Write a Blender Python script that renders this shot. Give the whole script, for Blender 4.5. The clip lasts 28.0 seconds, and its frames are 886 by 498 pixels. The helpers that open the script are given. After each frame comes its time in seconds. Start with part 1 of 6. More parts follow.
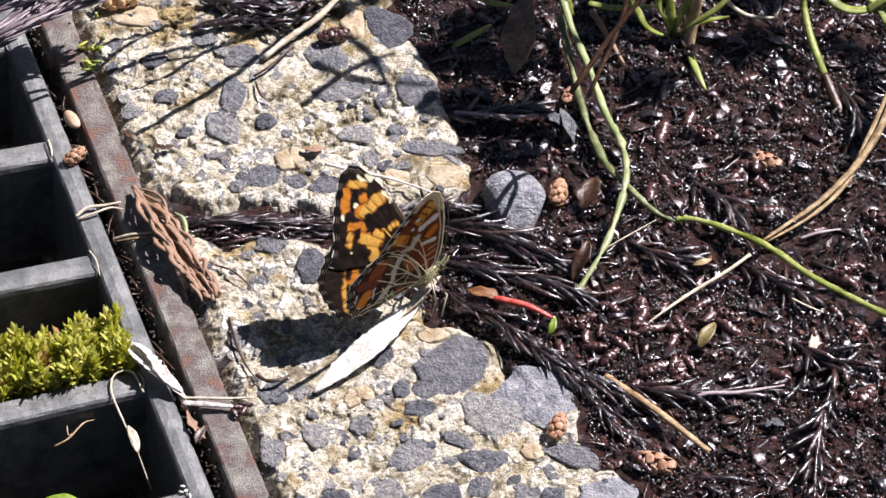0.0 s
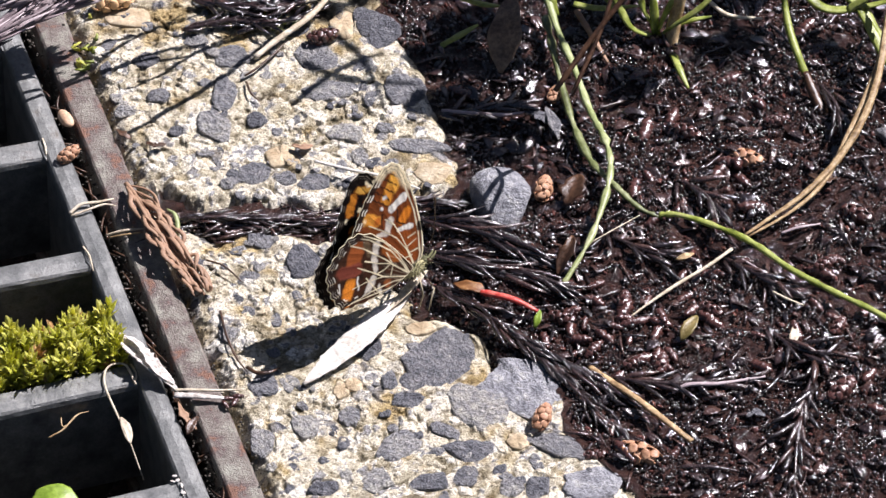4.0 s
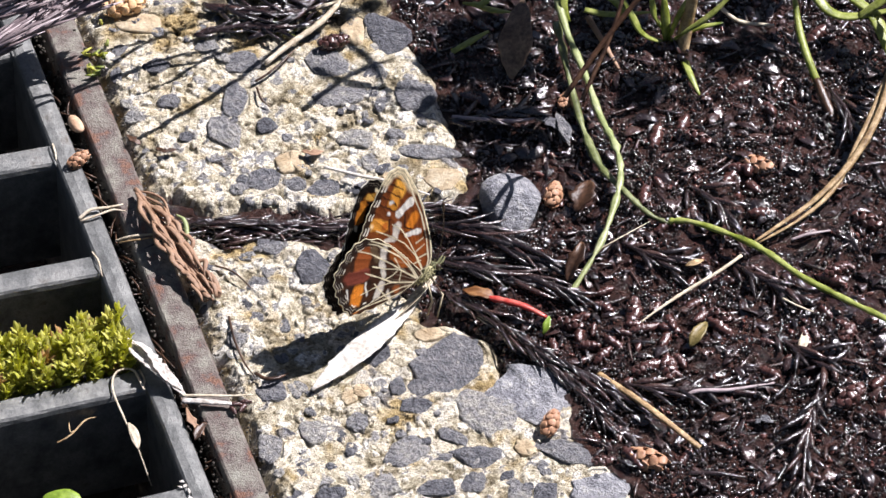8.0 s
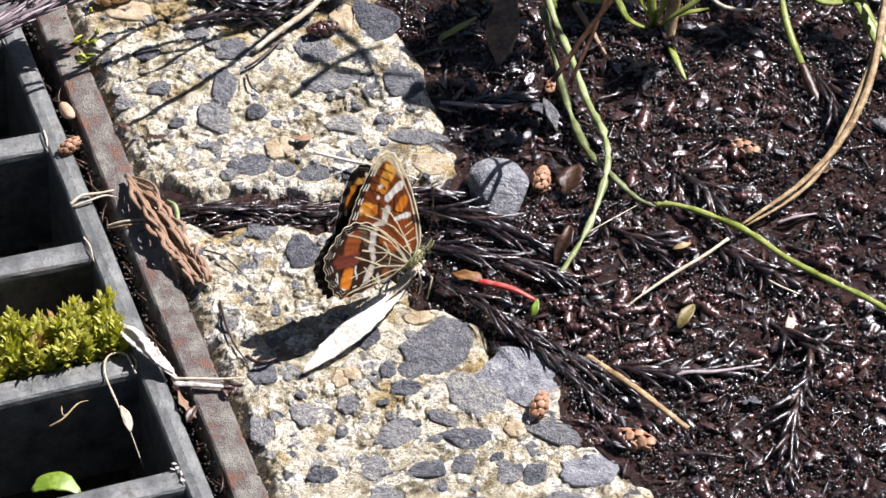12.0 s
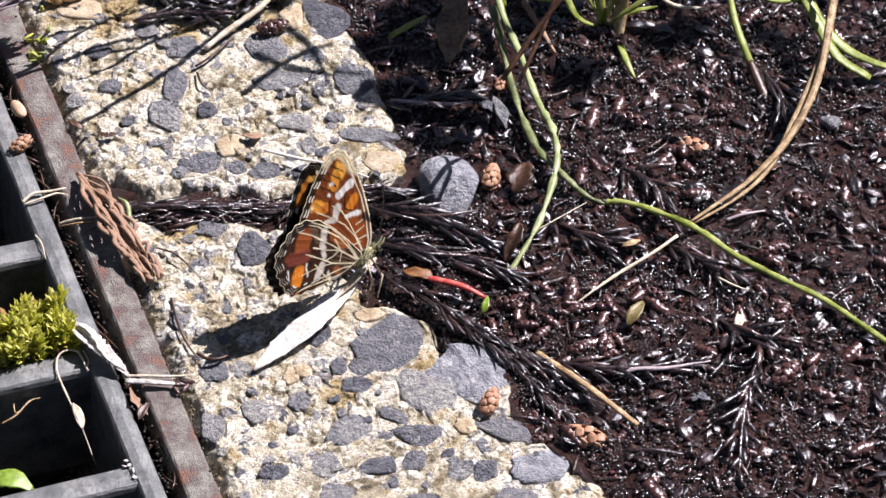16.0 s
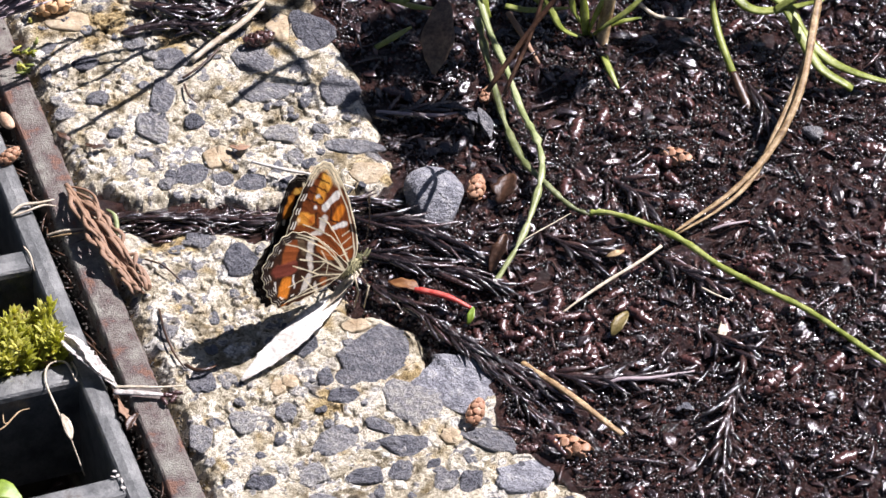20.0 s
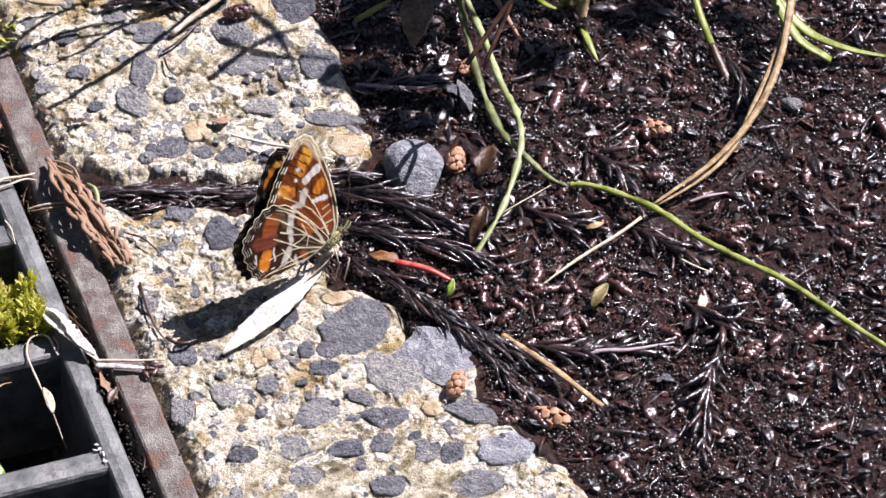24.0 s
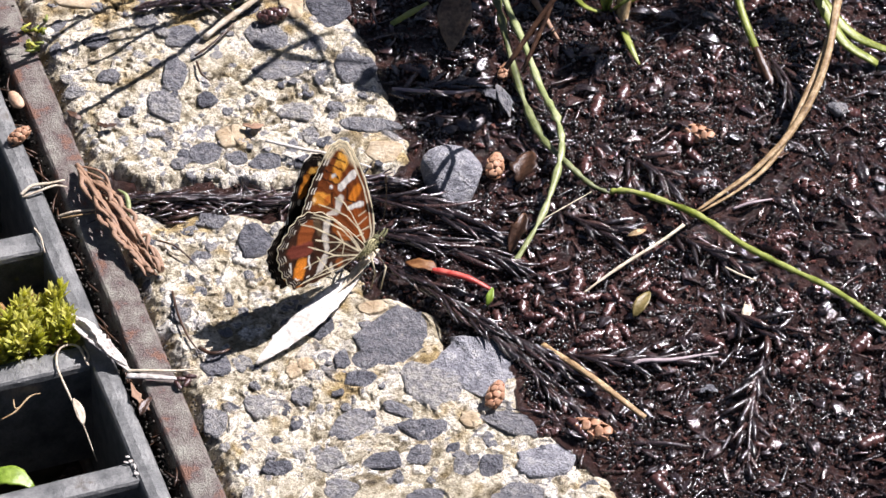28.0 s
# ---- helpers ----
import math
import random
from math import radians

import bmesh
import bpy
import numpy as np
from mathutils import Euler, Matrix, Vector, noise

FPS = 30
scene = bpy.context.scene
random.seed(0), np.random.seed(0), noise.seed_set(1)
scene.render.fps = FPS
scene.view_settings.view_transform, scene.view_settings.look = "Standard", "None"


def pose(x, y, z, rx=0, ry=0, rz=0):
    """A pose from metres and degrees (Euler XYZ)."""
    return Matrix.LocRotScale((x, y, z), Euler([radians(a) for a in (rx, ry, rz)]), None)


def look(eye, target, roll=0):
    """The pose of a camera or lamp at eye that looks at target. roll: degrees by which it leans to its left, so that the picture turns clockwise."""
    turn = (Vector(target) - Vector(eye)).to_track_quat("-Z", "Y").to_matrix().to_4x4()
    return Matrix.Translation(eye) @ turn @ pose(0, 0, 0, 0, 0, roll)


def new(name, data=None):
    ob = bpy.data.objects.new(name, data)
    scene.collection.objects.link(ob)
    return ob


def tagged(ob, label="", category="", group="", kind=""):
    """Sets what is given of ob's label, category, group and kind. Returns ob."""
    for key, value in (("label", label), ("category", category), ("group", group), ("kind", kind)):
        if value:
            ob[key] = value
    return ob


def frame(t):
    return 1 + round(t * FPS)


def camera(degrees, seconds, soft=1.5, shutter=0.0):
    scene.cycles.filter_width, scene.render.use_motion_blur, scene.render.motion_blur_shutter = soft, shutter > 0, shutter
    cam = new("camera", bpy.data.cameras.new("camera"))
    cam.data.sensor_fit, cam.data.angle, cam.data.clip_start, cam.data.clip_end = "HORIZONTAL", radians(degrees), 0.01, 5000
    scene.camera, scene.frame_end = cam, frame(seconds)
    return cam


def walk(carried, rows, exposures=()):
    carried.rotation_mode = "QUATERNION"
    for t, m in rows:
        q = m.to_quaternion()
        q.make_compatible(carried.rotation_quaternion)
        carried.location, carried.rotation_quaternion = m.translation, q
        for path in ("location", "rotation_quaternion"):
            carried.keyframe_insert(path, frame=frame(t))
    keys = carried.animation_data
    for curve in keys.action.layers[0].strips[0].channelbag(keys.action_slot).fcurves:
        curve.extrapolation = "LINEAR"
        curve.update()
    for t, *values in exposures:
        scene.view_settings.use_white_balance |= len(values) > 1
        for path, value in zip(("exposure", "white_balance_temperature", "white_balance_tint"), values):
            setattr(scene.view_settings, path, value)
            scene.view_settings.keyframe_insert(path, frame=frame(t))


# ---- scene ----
# Ground-level view of a butterfly on a concrete kerb beside a drain grating and wet conifer litter.
cam = camera(7.0, 28.0, soft=1.5)
PATH = [
    (0, pose(-0.00978, -0.73576, 0.77423, 43.5322, -0.3784, -0.3243)),
    (0.5, pose(-0.01066, -0.74365, 0.78072, 43.5985, -0.3802, -0.4538)),
    (1, pose(-0.00773, -0.74839, 0.78756, 43.5134, -0.2922, -0.3642)),
    (1.5, pose(-0.00882, -0.74793, 0.79292, 43.3134, -0.3500, -0.4013)),
    (2, pose(-0.00262, -0.74983, 0.79046, 43.5072, -0.0187, -0.2761)),
    (2.5, pose(-0.00482, -0.75048, 0.78899, 43.5998, -0.1205, -0.3400)),
    (4.5, pose(-0.00682, -0.75511, 0.78238, 43.9234, -0.2518, -0.3617)),
    (5, pose(-0.00484, -0.75399, 0.78339, 43.8116, -0.1589, -0.3293)),
    (5.5, pose(-0.00497, -0.75601, 0.78021, 43.9756, -0.1666, -0.3566)),
    (6, pose(-0.00367, -0.75555, 0.78243, 43.8433, -0.1315, -0.3179)),
    (6.5, pose(-0.00384, -0.75559, 0.78134, 43.8777, -0.1508, -0.3386)),
    (7, pose(-0.00423, -0.75330, 0.78384, 43.7434, -0.2183, -0.3308)),
    (7.5, pose(-0.00225, -0.75475, 0.78141, 43.9490, -0.2204, -0.1506)),
    (8, pose(0.00005, -0.75461, 0.78135, 44.0024, 0.0015, 0.0020)),
    (8.5, pose(-0.00038, -0.75770, 0.77679, 44.3168, 0.0707, 0.0502)),
    (9, pose(-0.00255, -0.76000, 0.77988, 44.2685, -0.0171, -0.0354)),
    (9.5, pose(-0.00218, -0.76320, 0.78189, 44.2668, -0.0292, -0.0216)),
    (10, pose(-0.00080, -0.76240, 0.78467, 44.0911, 0.0413, -0.0113)),
    (10.5, pose(0.00085, -0.76346, 0.78407, 44.1201, 0.1363, -0.0085)),
    (11, pose(-0.00014, -0.76491, 0.78296, 44.1910, 0.0849, -0.0763)),
    (11.5, pose(-0.00133, -0.76300, 0.78419, 44.0786, 0.0445, -0.1920)),
    (12, pose(-0.00221, -0.76381, 0.78354, 44.1441, -0.0133, -0.2767)),
    (12.5, pose(-0.00340, -0.76384, 0.78304, 44.1770, -0.0995, -0.3557)),
    (14.5, pose(-0.00177, -0.76184, 0.78408, 44.0973, -0.1287, -0.4765)),
    (15, pose(-0.00391, -0.76461, 0.78395, 44.0640, -0.2318, -0.5704)),
    (15.5, pose(-0.00165, -0.76726, 0.78511, 43.9918, -0.1622, -0.5508)),
    (16, pose(-0.00357, -0.76637, 0.78782, 44.0643, -0.3008, -0.6453)),
    (16.5, pose(-0.00011, -0.76771, 0.78841, 44.2395, -0.1768, -0.6035)),
    (17, pose(-0.00058, -0.76927, 0.78979, 44.2732, -0.1937, -0.6787)),
    (17.5, pose(-0.00050, -0.76769, 0.79335, 44.0876, -0.2089, -0.6670)),
    (18, pose(0.00092, -0.76773, 0.79645, 43.9768, -0.1333, -0.6394)),
    (18.5, pose(0.00019, -0.76867, 0.79564, 44.0391, -0.1757, -0.6509)),
    (19, pose(0.00082, -0.77098, 0.79365, 44.1784, -0.0747, -0.7065)),
    (19.5, pose(-0.00022, -0.77070, 0.79552, 44.0723, -0.1295, -0.7244)),
    (20, pose(-0.00443, -0.76844, 0.79711, 43.8928, -0.3438, -0.8230)),
    (20.5, pose(-0.00820, -0.77033, 0.79634, 43.9238, -0.5282, -0.9172)),
    (21, pose(-0.00535, -0.76898, 0.79913, 43.6858, -0.3495, -0.9141)),
    (21.5, pose(-0.00468, -0.76802, 0.80148, 43.5257, -0.3384, -0.9220)),
    (22, pose(-0.00584, -0.76935, 0.80019, 43.6184, -0.4553, -0.9546)),
    (22.5, pose(-0.00448, -0.76850, 0.80196, 43.5204, -0.4000, -0.9893)),
    (24.5, pose(-0.00519, -0.76978, 0.79940, 43.6422, -0.3158, -1.1258)),
    (25, pose(-0.00529, -0.76971, 0.79943, 43.6404, -0.2624, -1.1355)),
    (25.5, pose(-0.00753, -0.76746, 0.79828, 43.6040, -0.3894, -1.1151)),
    (26, pose(-0.00889, -0.76385, 0.79522, 43.5836, -0.4173, -1.1233)),
    (26.5, pose(-0.00943, -0.76054, 0.78987, 43.6542, -0.3556, -1.1552)),
    (27, pose(-0.00974, -0.75634, 0.78216, 43.7906, -0.3580, -1.1170)),
    (27.5, pose(-0.00776, -0.75432, 0.78218, 43.7531, -0.2323, -1.0595)),
    (28, pose(-0.00559, -0.75372, 0.78257, 43.7066, -0.1446, -0.9335)),
]
walk(cam, PATH, exposures=[(0.0, 1.02, 6200, 21), (5.0, 1.02, 6200, 20), (9.0, 1.02, 6220, 18), (12.0, 1.02, 6180, 17), (15.0, 1.02, 6150, 20), (17.0, 1.03, 6150, 24), (18.0, 1.03, 6230, 19), (20.0, 1.03, 6150, 22),
                           (22.0, 1.04, 6130, 24), (26.0, 1.05, 6150, 22), (27.0, 1.05, 6230, 17), (28.0, 1.05, 6230, 21)])

# ---- light ----
SUN_TO = Vector((0.819, 0.574, 0.0)).normalized()
SUN_UP = radians(49.5)
sky_world = bpy.data.worlds.new("world")
scene.world = sky_world
sky_world.use_nodes = True
sky = sky_world.node_tree.nodes.new("ShaderNodeTexSky")
sky.sky_type, sky.sun_disc = "NISHITA", False
sky.sun_elevation, sky.sun_rotation = SUN_UP, math.atan2(SUN_TO.x, SUN_TO.y)
sky_back = sky_world.node_tree.nodes["Background"]
sky_world.node_tree.links.new(sky.outputs[0], sky_back.inputs[0])
sky_back.inputs[1].default_value = 0.022
sun_lamp = bpy.data.lights.new("sun", "SUN")
sun_lamp.energy, sun_lamp.angle, sun_lamp.color = 5.0, radians(0.53), (1.0, 0.975, 0.94)
sun_ob = new("sun", sun_lamp)
sun_ob.matrix_world = look(SUN_TO * 5 * math.cos(SUN_UP) + Vector((0, 0, 5 * math.sin(SUN_UP))), (0, 0, 0))

# ---- materials ----
MM = 0.001


def ramp_of(nt, stops):
    r = nt.nodes.new("ShaderNodeValToRGB")
    el = r.color_ramp.elements
    while len(el) < len(stops):
        el.new(0.5)
    for e, (at, col) in zip(el, stops):
        e.position, e.color = at, (*col, 1)
    return r


def material(name, stops, scale=0.6, rough=(0.6, 0.8), bump=0.4, bump_scale=3.0, source="noise", metal=0.0,
             vary=0.0, spec=0.5, translucent=0.0, coat=0.0, dist=0.0003, detail=6.0):
    """Colours from stops by noise (scale per mm), a finer grain over it, relief by noise of bump_scale per mm."""
    m = bpy.data.materials.new(name)
    m.use_nodes = True
    nt = m.node_tree
    N, L = nt.nodes, nt.links
    b = N["Principled BSDF"]
    tc = N.new("ShaderNodeTexCoord")
    mp = N.new("ShaderNodeMapping")
    mp.inputs["Scale"].default_value = (1000, 1000, 1000)
    L.new(tc.outputs["Object"], mp.inputs[0])
    info = N.new("ShaderNodeObjectInfo")
    off = N.new("ShaderNodeVectorMath")
    off.operation = "MULTIPLY_ADD"
    off.inputs[1].default_value = (1, 1, 1)
    shift = N.new("ShaderNodeVectorMath")
    shift.operation = "SCALE"
    shift.inputs[0].default_value = (37, 11, 23)
    L.new(info.outputs["Random"], shift.inputs[3])
    L.new(mp.outputs[0], off.inputs[0])
    L.new(shift.outputs[0], off.inputs[2])
    where = off.outputs[0]
    n1 = N.new("ShaderNodeTexNoise")
    n1.inputs["Scale"].default_value, n1.inputs["Detail"].default_value = scale, detail
    n1.inputs["Roughness"].default_value = 0.65
    L.new(where, n1.inputs["Vector"])
    n2 = N.new("ShaderNodeTexNoise")
    n2.inputs["Scale"].default_value, n2.inputs["Detail"].default_value = bump_scale, 4
    n2.inputs["Roughness"].default_value = 0.7
    L.new(where, n2.inputs["Vector"])
    fac = n1.outputs["Fac"]
    if source in ("object", "island"):
        rnd = info.outputs["Random"]
        if source == "island":
            geo = N.new("ShaderNodeNewGeometry")
            rnd = geo.outputs["Random Per Island"]
        mx = N.new("ShaderNodeMath")
        mx.operation = "MULTIPLY_ADD"
        mx.inputs[1].default_value = 1 - vary
        k = N.new("ShaderNodeMath")
        k.operation = "MULTIPLY_ADD"
        k.inputs[1].default_value, k.inputs[2].default_value = vary * 1.6, -vary * 0.3
        L.new(fac, k.inputs[0])
        L.new(rnd, mx.inputs[0])
        L.new(k.outputs[0], mx.inputs[2])
        fac = mx.outputs[0]
    elif source:
        if source != "noise":
            at = N.new("ShaderNodeAttribute")
            at.attribute_name = source
            k = N.new("ShaderNodeMath")
            k.operation = "MULTIPLY_ADD"
            k.inputs[1].default_value, k.inputs[2].default_value = vary, -vary * 0.5
            L.new(fac, k.inputs[0])
            mx = N.new("ShaderNodeMath")
            mx.operation = "ADD"
            L.new(k.outputs[0], mx.inputs[0])
            L.new(at.outputs["Fac"], mx.inputs[1])
            fac = mx.outputs[0]
    r = ramp_of(nt, stops)
    L.new(fac, r.inputs[0])
    grain = N.new("ShaderNodeMix")
    grain.data_type, grain.blend_type = "RGBA", "MULTIPLY"
    grain.inputs[0].default_value = 0.55
    gr = ramp_of(nt, [(0.3, (0.45, 0.45, 0.45)), (0.62, (1.25, 1.25, 1.25))])
    L.new(n2.outputs["Fac"], gr.inputs[0])
    L.new(r.outputs[0], grain.inputs[6])
    L.new(gr.outputs[0], grain.inputs[7])
    L.new(grain.outputs[2], b.inputs["Base Color"])
    rr = N.new("ShaderNodeMapRange")
    rr.inputs[3].default_value, rr.inputs[4].default_value = rough
    rr.inputs[1].default_value, rr.inputs[2].default_value = 0.3, 0.7
    L.new(n2.outputs["Fac"], rr.inputs[0])
    L.new(rr.outputs[0], b.inputs["Roughness"])
    b.inputs["Metallic"].default_value = metal
    b.inputs["Specular IOR Level"].default_value = spec
    b.inputs["Coat Weight"].default_value = coat
    b.inputs["Coat Roughness"].default_value = 0.12
    if bump:
        bp = N.new("ShaderNodeBump")
        bp.inputs["Strength"].default_value, bp.inputs["Distance"].default_value = bump, dist
        L.new(n2.outputs["Fac"], bp.inputs["Height"])
        L.new(bp.outputs[0], b.inputs["Normal"])
    if translucent:
        tr = N.new("ShaderNodeBsdfTranslucent")
        mix = N.new("ShaderNodeMixShader")
        mix.inputs[0].default_value = translucent
        L.new(grain.outputs[2], tr.inputs[0])
        L.new(b.outputs[0], mix.inputs[1])
        L.new(tr.outputs[0], mix.inputs[2])
        L.new(mix.outputs[0], N["Material Output"].inputs[0])
    return m


M_CONC = material("cement", [(0.0, (0.06, 0.05, 0.035)), (0.16, (0.28, 0.24, 0.16)), (0.32, (0.56, 0.51, 0.39)), (0.5, (0.72, 0.67, 0.56)), (0.66, (0.80, 0.77, 0.69)),
                             (0.74, (0.26, 0.255, 0.26)), (0.84, (0.30, 0.30, 0.31)), (0.92, (0.74, 0.71, 0.64)), (1.0, (0.80, 0.78, 0.72))], scale=0.30, rough=(0.75, 0.95), bump=0.9,
                  bump_scale=3.0, source="grit", vary=0.6, dist=0.0005, spec=0.3)


def stain(m, tone):
    """Lets the mesh's own stain map tint the surface."""
    N, L = m.node_tree.nodes, m.node_tree.links
    base = N["Principled BSDF"].inputs["Base Color"]
    src = base.links[0].from_socket
    at = N.new("ShaderNodeAttribute")
    at.attribute_name = "stain"
    mix = N.new("ShaderNodeMix")
    mix.data_type, mix.blend_type = "RGBA", "MULTIPLY"
    mix.inputs[7].default_value = (*tone, 1)
    L.new(at.outputs["Fac"], mix.inputs[0])
    L.new(src, mix.inputs[6])
    L.new(mix.outputs[2], base)


def broken_grains(m, scale, dist):
    """Splits the surface into ragged grains, each of its own tone. Shade in the pits and light on the highs are painted
    in.
    """
    nt = m.node_tree
    N, L = nt.nodes, nt.links
    b = N["Principled BSDF"]
    base = b.inputs["Base Color"]
    src = base.links[0].from_socket
    tc = N.new("ShaderNodeTexCoord")
    warp, pit = N.new("ShaderNodeTexNoise"), N.new("ShaderNodeTexNoise")
    warp.inputs["Scale"].default_value, warp.inputs["Detail"].default_value, warp.inputs["Roughness"].default_value = scale * 1300, 6, 0.7
    pit.inputs["Scale"].default_value, pit.inputs["Detail"].default_value, pit.inputs["Roughness"].default_value = 1500, 6, 0.72
    for n in (warp, pit):
        L.new(tc.outputs["Object"], n.inputs["Vector"])
    push = N.new("ShaderNodeVectorMath")
    push.operation = "MULTIPLY_ADD"
    push.inputs[1].default_value = (0.0016 / scale,) * 3
    L.new(warp.outputs["Color"], push.inputs[0])
    L.new(tc.outputs["Object"], push.inputs[2])
    cell = N.new("ShaderNodeTexVoronoi")
    cell.inputs["Scale"].default_value = scale * 1000
    L.new(push.outputs[0], cell.inputs["Vector"])
    tone = ramp_of(nt, [(0.0, (0.55, 0.56, 0.60)), (0.16, (0.72, 0.69, 0.63)), (0.3, (0.95, 0.93, 0.88)), (0.6, (1.06, 1.05, 1.02)), (0.9, (1.2, 1.2, 1.19)), (1.0, (0.82, 0.78, 0.70))])
    L.new(cell.outputs["Color"], tone.inputs[0])
    crevice_shade = ramp_of(nt, [(0.36, (0.18, 0.155, 0.12)), (0.425, (0.78, 0.75, 0.68)), (0.5, (1.03, 1.02, 1.0)), (0.64, (1.25, 1.25, 1.24))])
    L.new(pit.outputs["Fac"], crevice_shade.inputs[0])
    for r in (tone, crevice_shade):
        mix = N.new("ShaderNodeMix")
        mix.data_type, mix.blend_type = "RGBA", "MULTIPLY"
        mix.inputs[0].default_value = 0.9
        L.new(src, mix.inputs[6])
        L.new(r.outputs[0], mix.inputs[7])
        src = mix.outputs[2]
    L.new(src, base)
    lift = N.new("ShaderNodeBump")
    lift.inputs["Strength"].default_value, lift.inputs["Distance"].default_value = 0.9, dist
    L.new(pit.outputs["Fac"], lift.inputs["Height"])
    L.new(b.inputs["Normal"].links[0].from_socket, lift.inputs["Normal"])
    L.new(lift.outputs[0], b.inputs["Normal"])


broken_grains(M_CONC, 0.55, 0.0006)
stain(M_CONC, (0.66, 0.53, 0.29))
M_STONE = material("grey_stone", [(0.15, (0.055, 0.057, 0.067)), (0.34, (0.118, 0.120, 0.134)), (0.50, (0.195, 0.194, 0.202)), (0.64, (0.30, 0.292, 0.28)), (0.78, (0.45, 0.425, 0.37)), (0.94, (0.58, 0.54, 0.45))],
                   scale=0.7, rough=(0.45, 0.8), bump=1.0, bump_scale=1.6, source="object", vary=0.6, dist=0.0015, spec=0.4)
M_STONE_PALE = material("pale_grey_stone", [(0.28, (0.11, 0.112, 0.125)), (0.45, (0.23, 0.232, 0.25)), (0.58, (0.33, 0.33, 0.34)), (0.72, (0.5, 0.48, 0.44))],
                        scale=0.6, rough=(0.5, 0.8), bump=1.0, bump_scale=1.4, dist=0.0011, spec=0.4)
M_STONE_TAN = material("tan_stone", [(0.25, (0.22, 0.15, 0.08)), (0.5, (0.38, 0.30, 0.19)), (0.75, (0.52, 0.46, 0.34))],
                       scale=0.4, rough=(0.65, 0.9), bump=0.6, bump_scale=2.4, dist=0.0003, spec=0.3)
M_STEEL = material("galvanised_steel", [(0.3, (0.09, 0.0936, 0.09204)), (0.46, (0.156, 0.1596, 0.1534)), (0.6, (0.228, 0.2304, 0.2183)), (0.7, (0.132, 0.12, 0.1038))],
                   scale=0.25, rough=(0.42, 0.66), bump=0.4, bump_scale=2.5, metal=0.65, dist=0.0002, detail=10)
M_RUST = material("rusty_steel", [(0.34, (0.28, 0.275, 0.225)), (0.45, (0.20, 0.178, 0.15)), (0.55, (0.128, 0.098, 0.088)), (0.63, (0.21, 0.105, 0.066)),
                                  (0.76, (0.08, 0.058, 0.052))], scale=0.28, rough=(0.45, 0.8), bump=0.9, bump_scale=2.6, metal=0.3, dist=0.0004, detail=12)
M_MUD = material("wet_mud", [(0.25, (0.01265, 0.0069, 0.00575)), (0.5, (0.0345, 0.01667, 0.01322)), (0.75, (0.0828, 0.0391, 0.02875))], scale=0.5,
                 rough=(0.12, 0.26), bump=1.0, bump_scale=1.5, dist=0.0013, spec=0.9)
M_PIT = material("drain_silt", [(0.3, (0.02, 0.016, 0.012)), (0.7, (0.06, 0.05, 0.035))], scale=0.3, rough=(0.6, 0.9), bump=0.6, bump_scale=1.0)
M_NEEDLE = material("wet_dark_needle", [(0.0, (0.007, 0.005, 0.005)), (0.5, (0.018, 0.010, 0.009)), (0.8, (0.042, 0.020, 0.016)), (1.0, (0.09, 0.052, 0.04))],
                    scale=0.8, rough=(0.16, 0.30), bump=0.42, bump_scale=2.0, source="island", vary=0.25, spec=1.0)
M_LUMP = material("wet_crumb", [(0.0, (0.0168, 0.00805, 0.0069)), (0.5, (0.042, 0.01725, 0.0138)), (0.8, (0.102, 0.0345, 0.02645)), (0.94, (0.144, 0.0575, 0.0391)), (1.0, (0.24, 0.207, 0.1955))],
                  scale=0.8, rough=(0.12, 0.26), bump=0.8, bump_scale=1.8, source="island", vary=0.25, spec=0.9, dist=0.0005)
M_FROND_DRY = material("dry_brown_needle", [(0.0, (0.0444, 0.0231, 0.014)), (0.35, (0.1476, 0.0781, 0.046)), (0.65, (0.2952, 0.1782, 0.105)), (1.0, (0.5712, 0.4488, 0.319))], scale=0.6,
                       rough=(0.5, 0.75), bump=0.3, bump_scale=2.5, source="island", vary=0.3)
M_FROND_GREY = material("grey_dead_needle", [(0.0, (0.09, 0.065, 0.068)), (0.5, (0.27, 0.215, 0.22)), (1.0, (0.60, 0.53, 0.53))], scale=0.6,
                        rough=(0.4, 0.7), bump=0.3, bump_scale=2.5, source="island", vary=0.3)
M_STRAW = material("bleached_straw", [(0.3, (0.36, 0.29, 0.19)), (0.5, (0.55, 0.47, 0.34)), (0.7, (0.68, 0.62, 0.50))], scale=0.5, rough=(0.5, 0.75),
                   bump=0.4, bump_scale=2.0, translucent=0.1)
M_TAN = material("tan_grass", [(0.3, (0.14, 0.08, 0.03)), (0.48, (0.34, 0.225, 0.105)), (0.66, (0.54, 0.41, 0.23))], scale=0.5, rough=(0.4, 0.7),
                 bump=0.4, bump_scale=2.0, translucent=0.1)
M_WHITE_LEAF = material("bleached_leaf", [(0.3, (0.42, 0.37, 0.30)), (0.45, (0.60, 0.56, 0.49)), (0.62, (0.74, 0.71, 0.66))], scale=0.4, rough=(0.55, 0.8),
                        bump=0.35, bump_scale=1.6, translucent=0.15)
M_BUD = material("amber_bud_leaf", [(0.3, (0.10, 0.035, 0.012)), (0.5, (0.24, 0.10, 0.03)), (0.7, (0.42, 0.23, 0.09))], scale=0.7, rough=(0.35, 0.55),
                 bump=0.35, bump_scale=1.8, translucent=0.3)
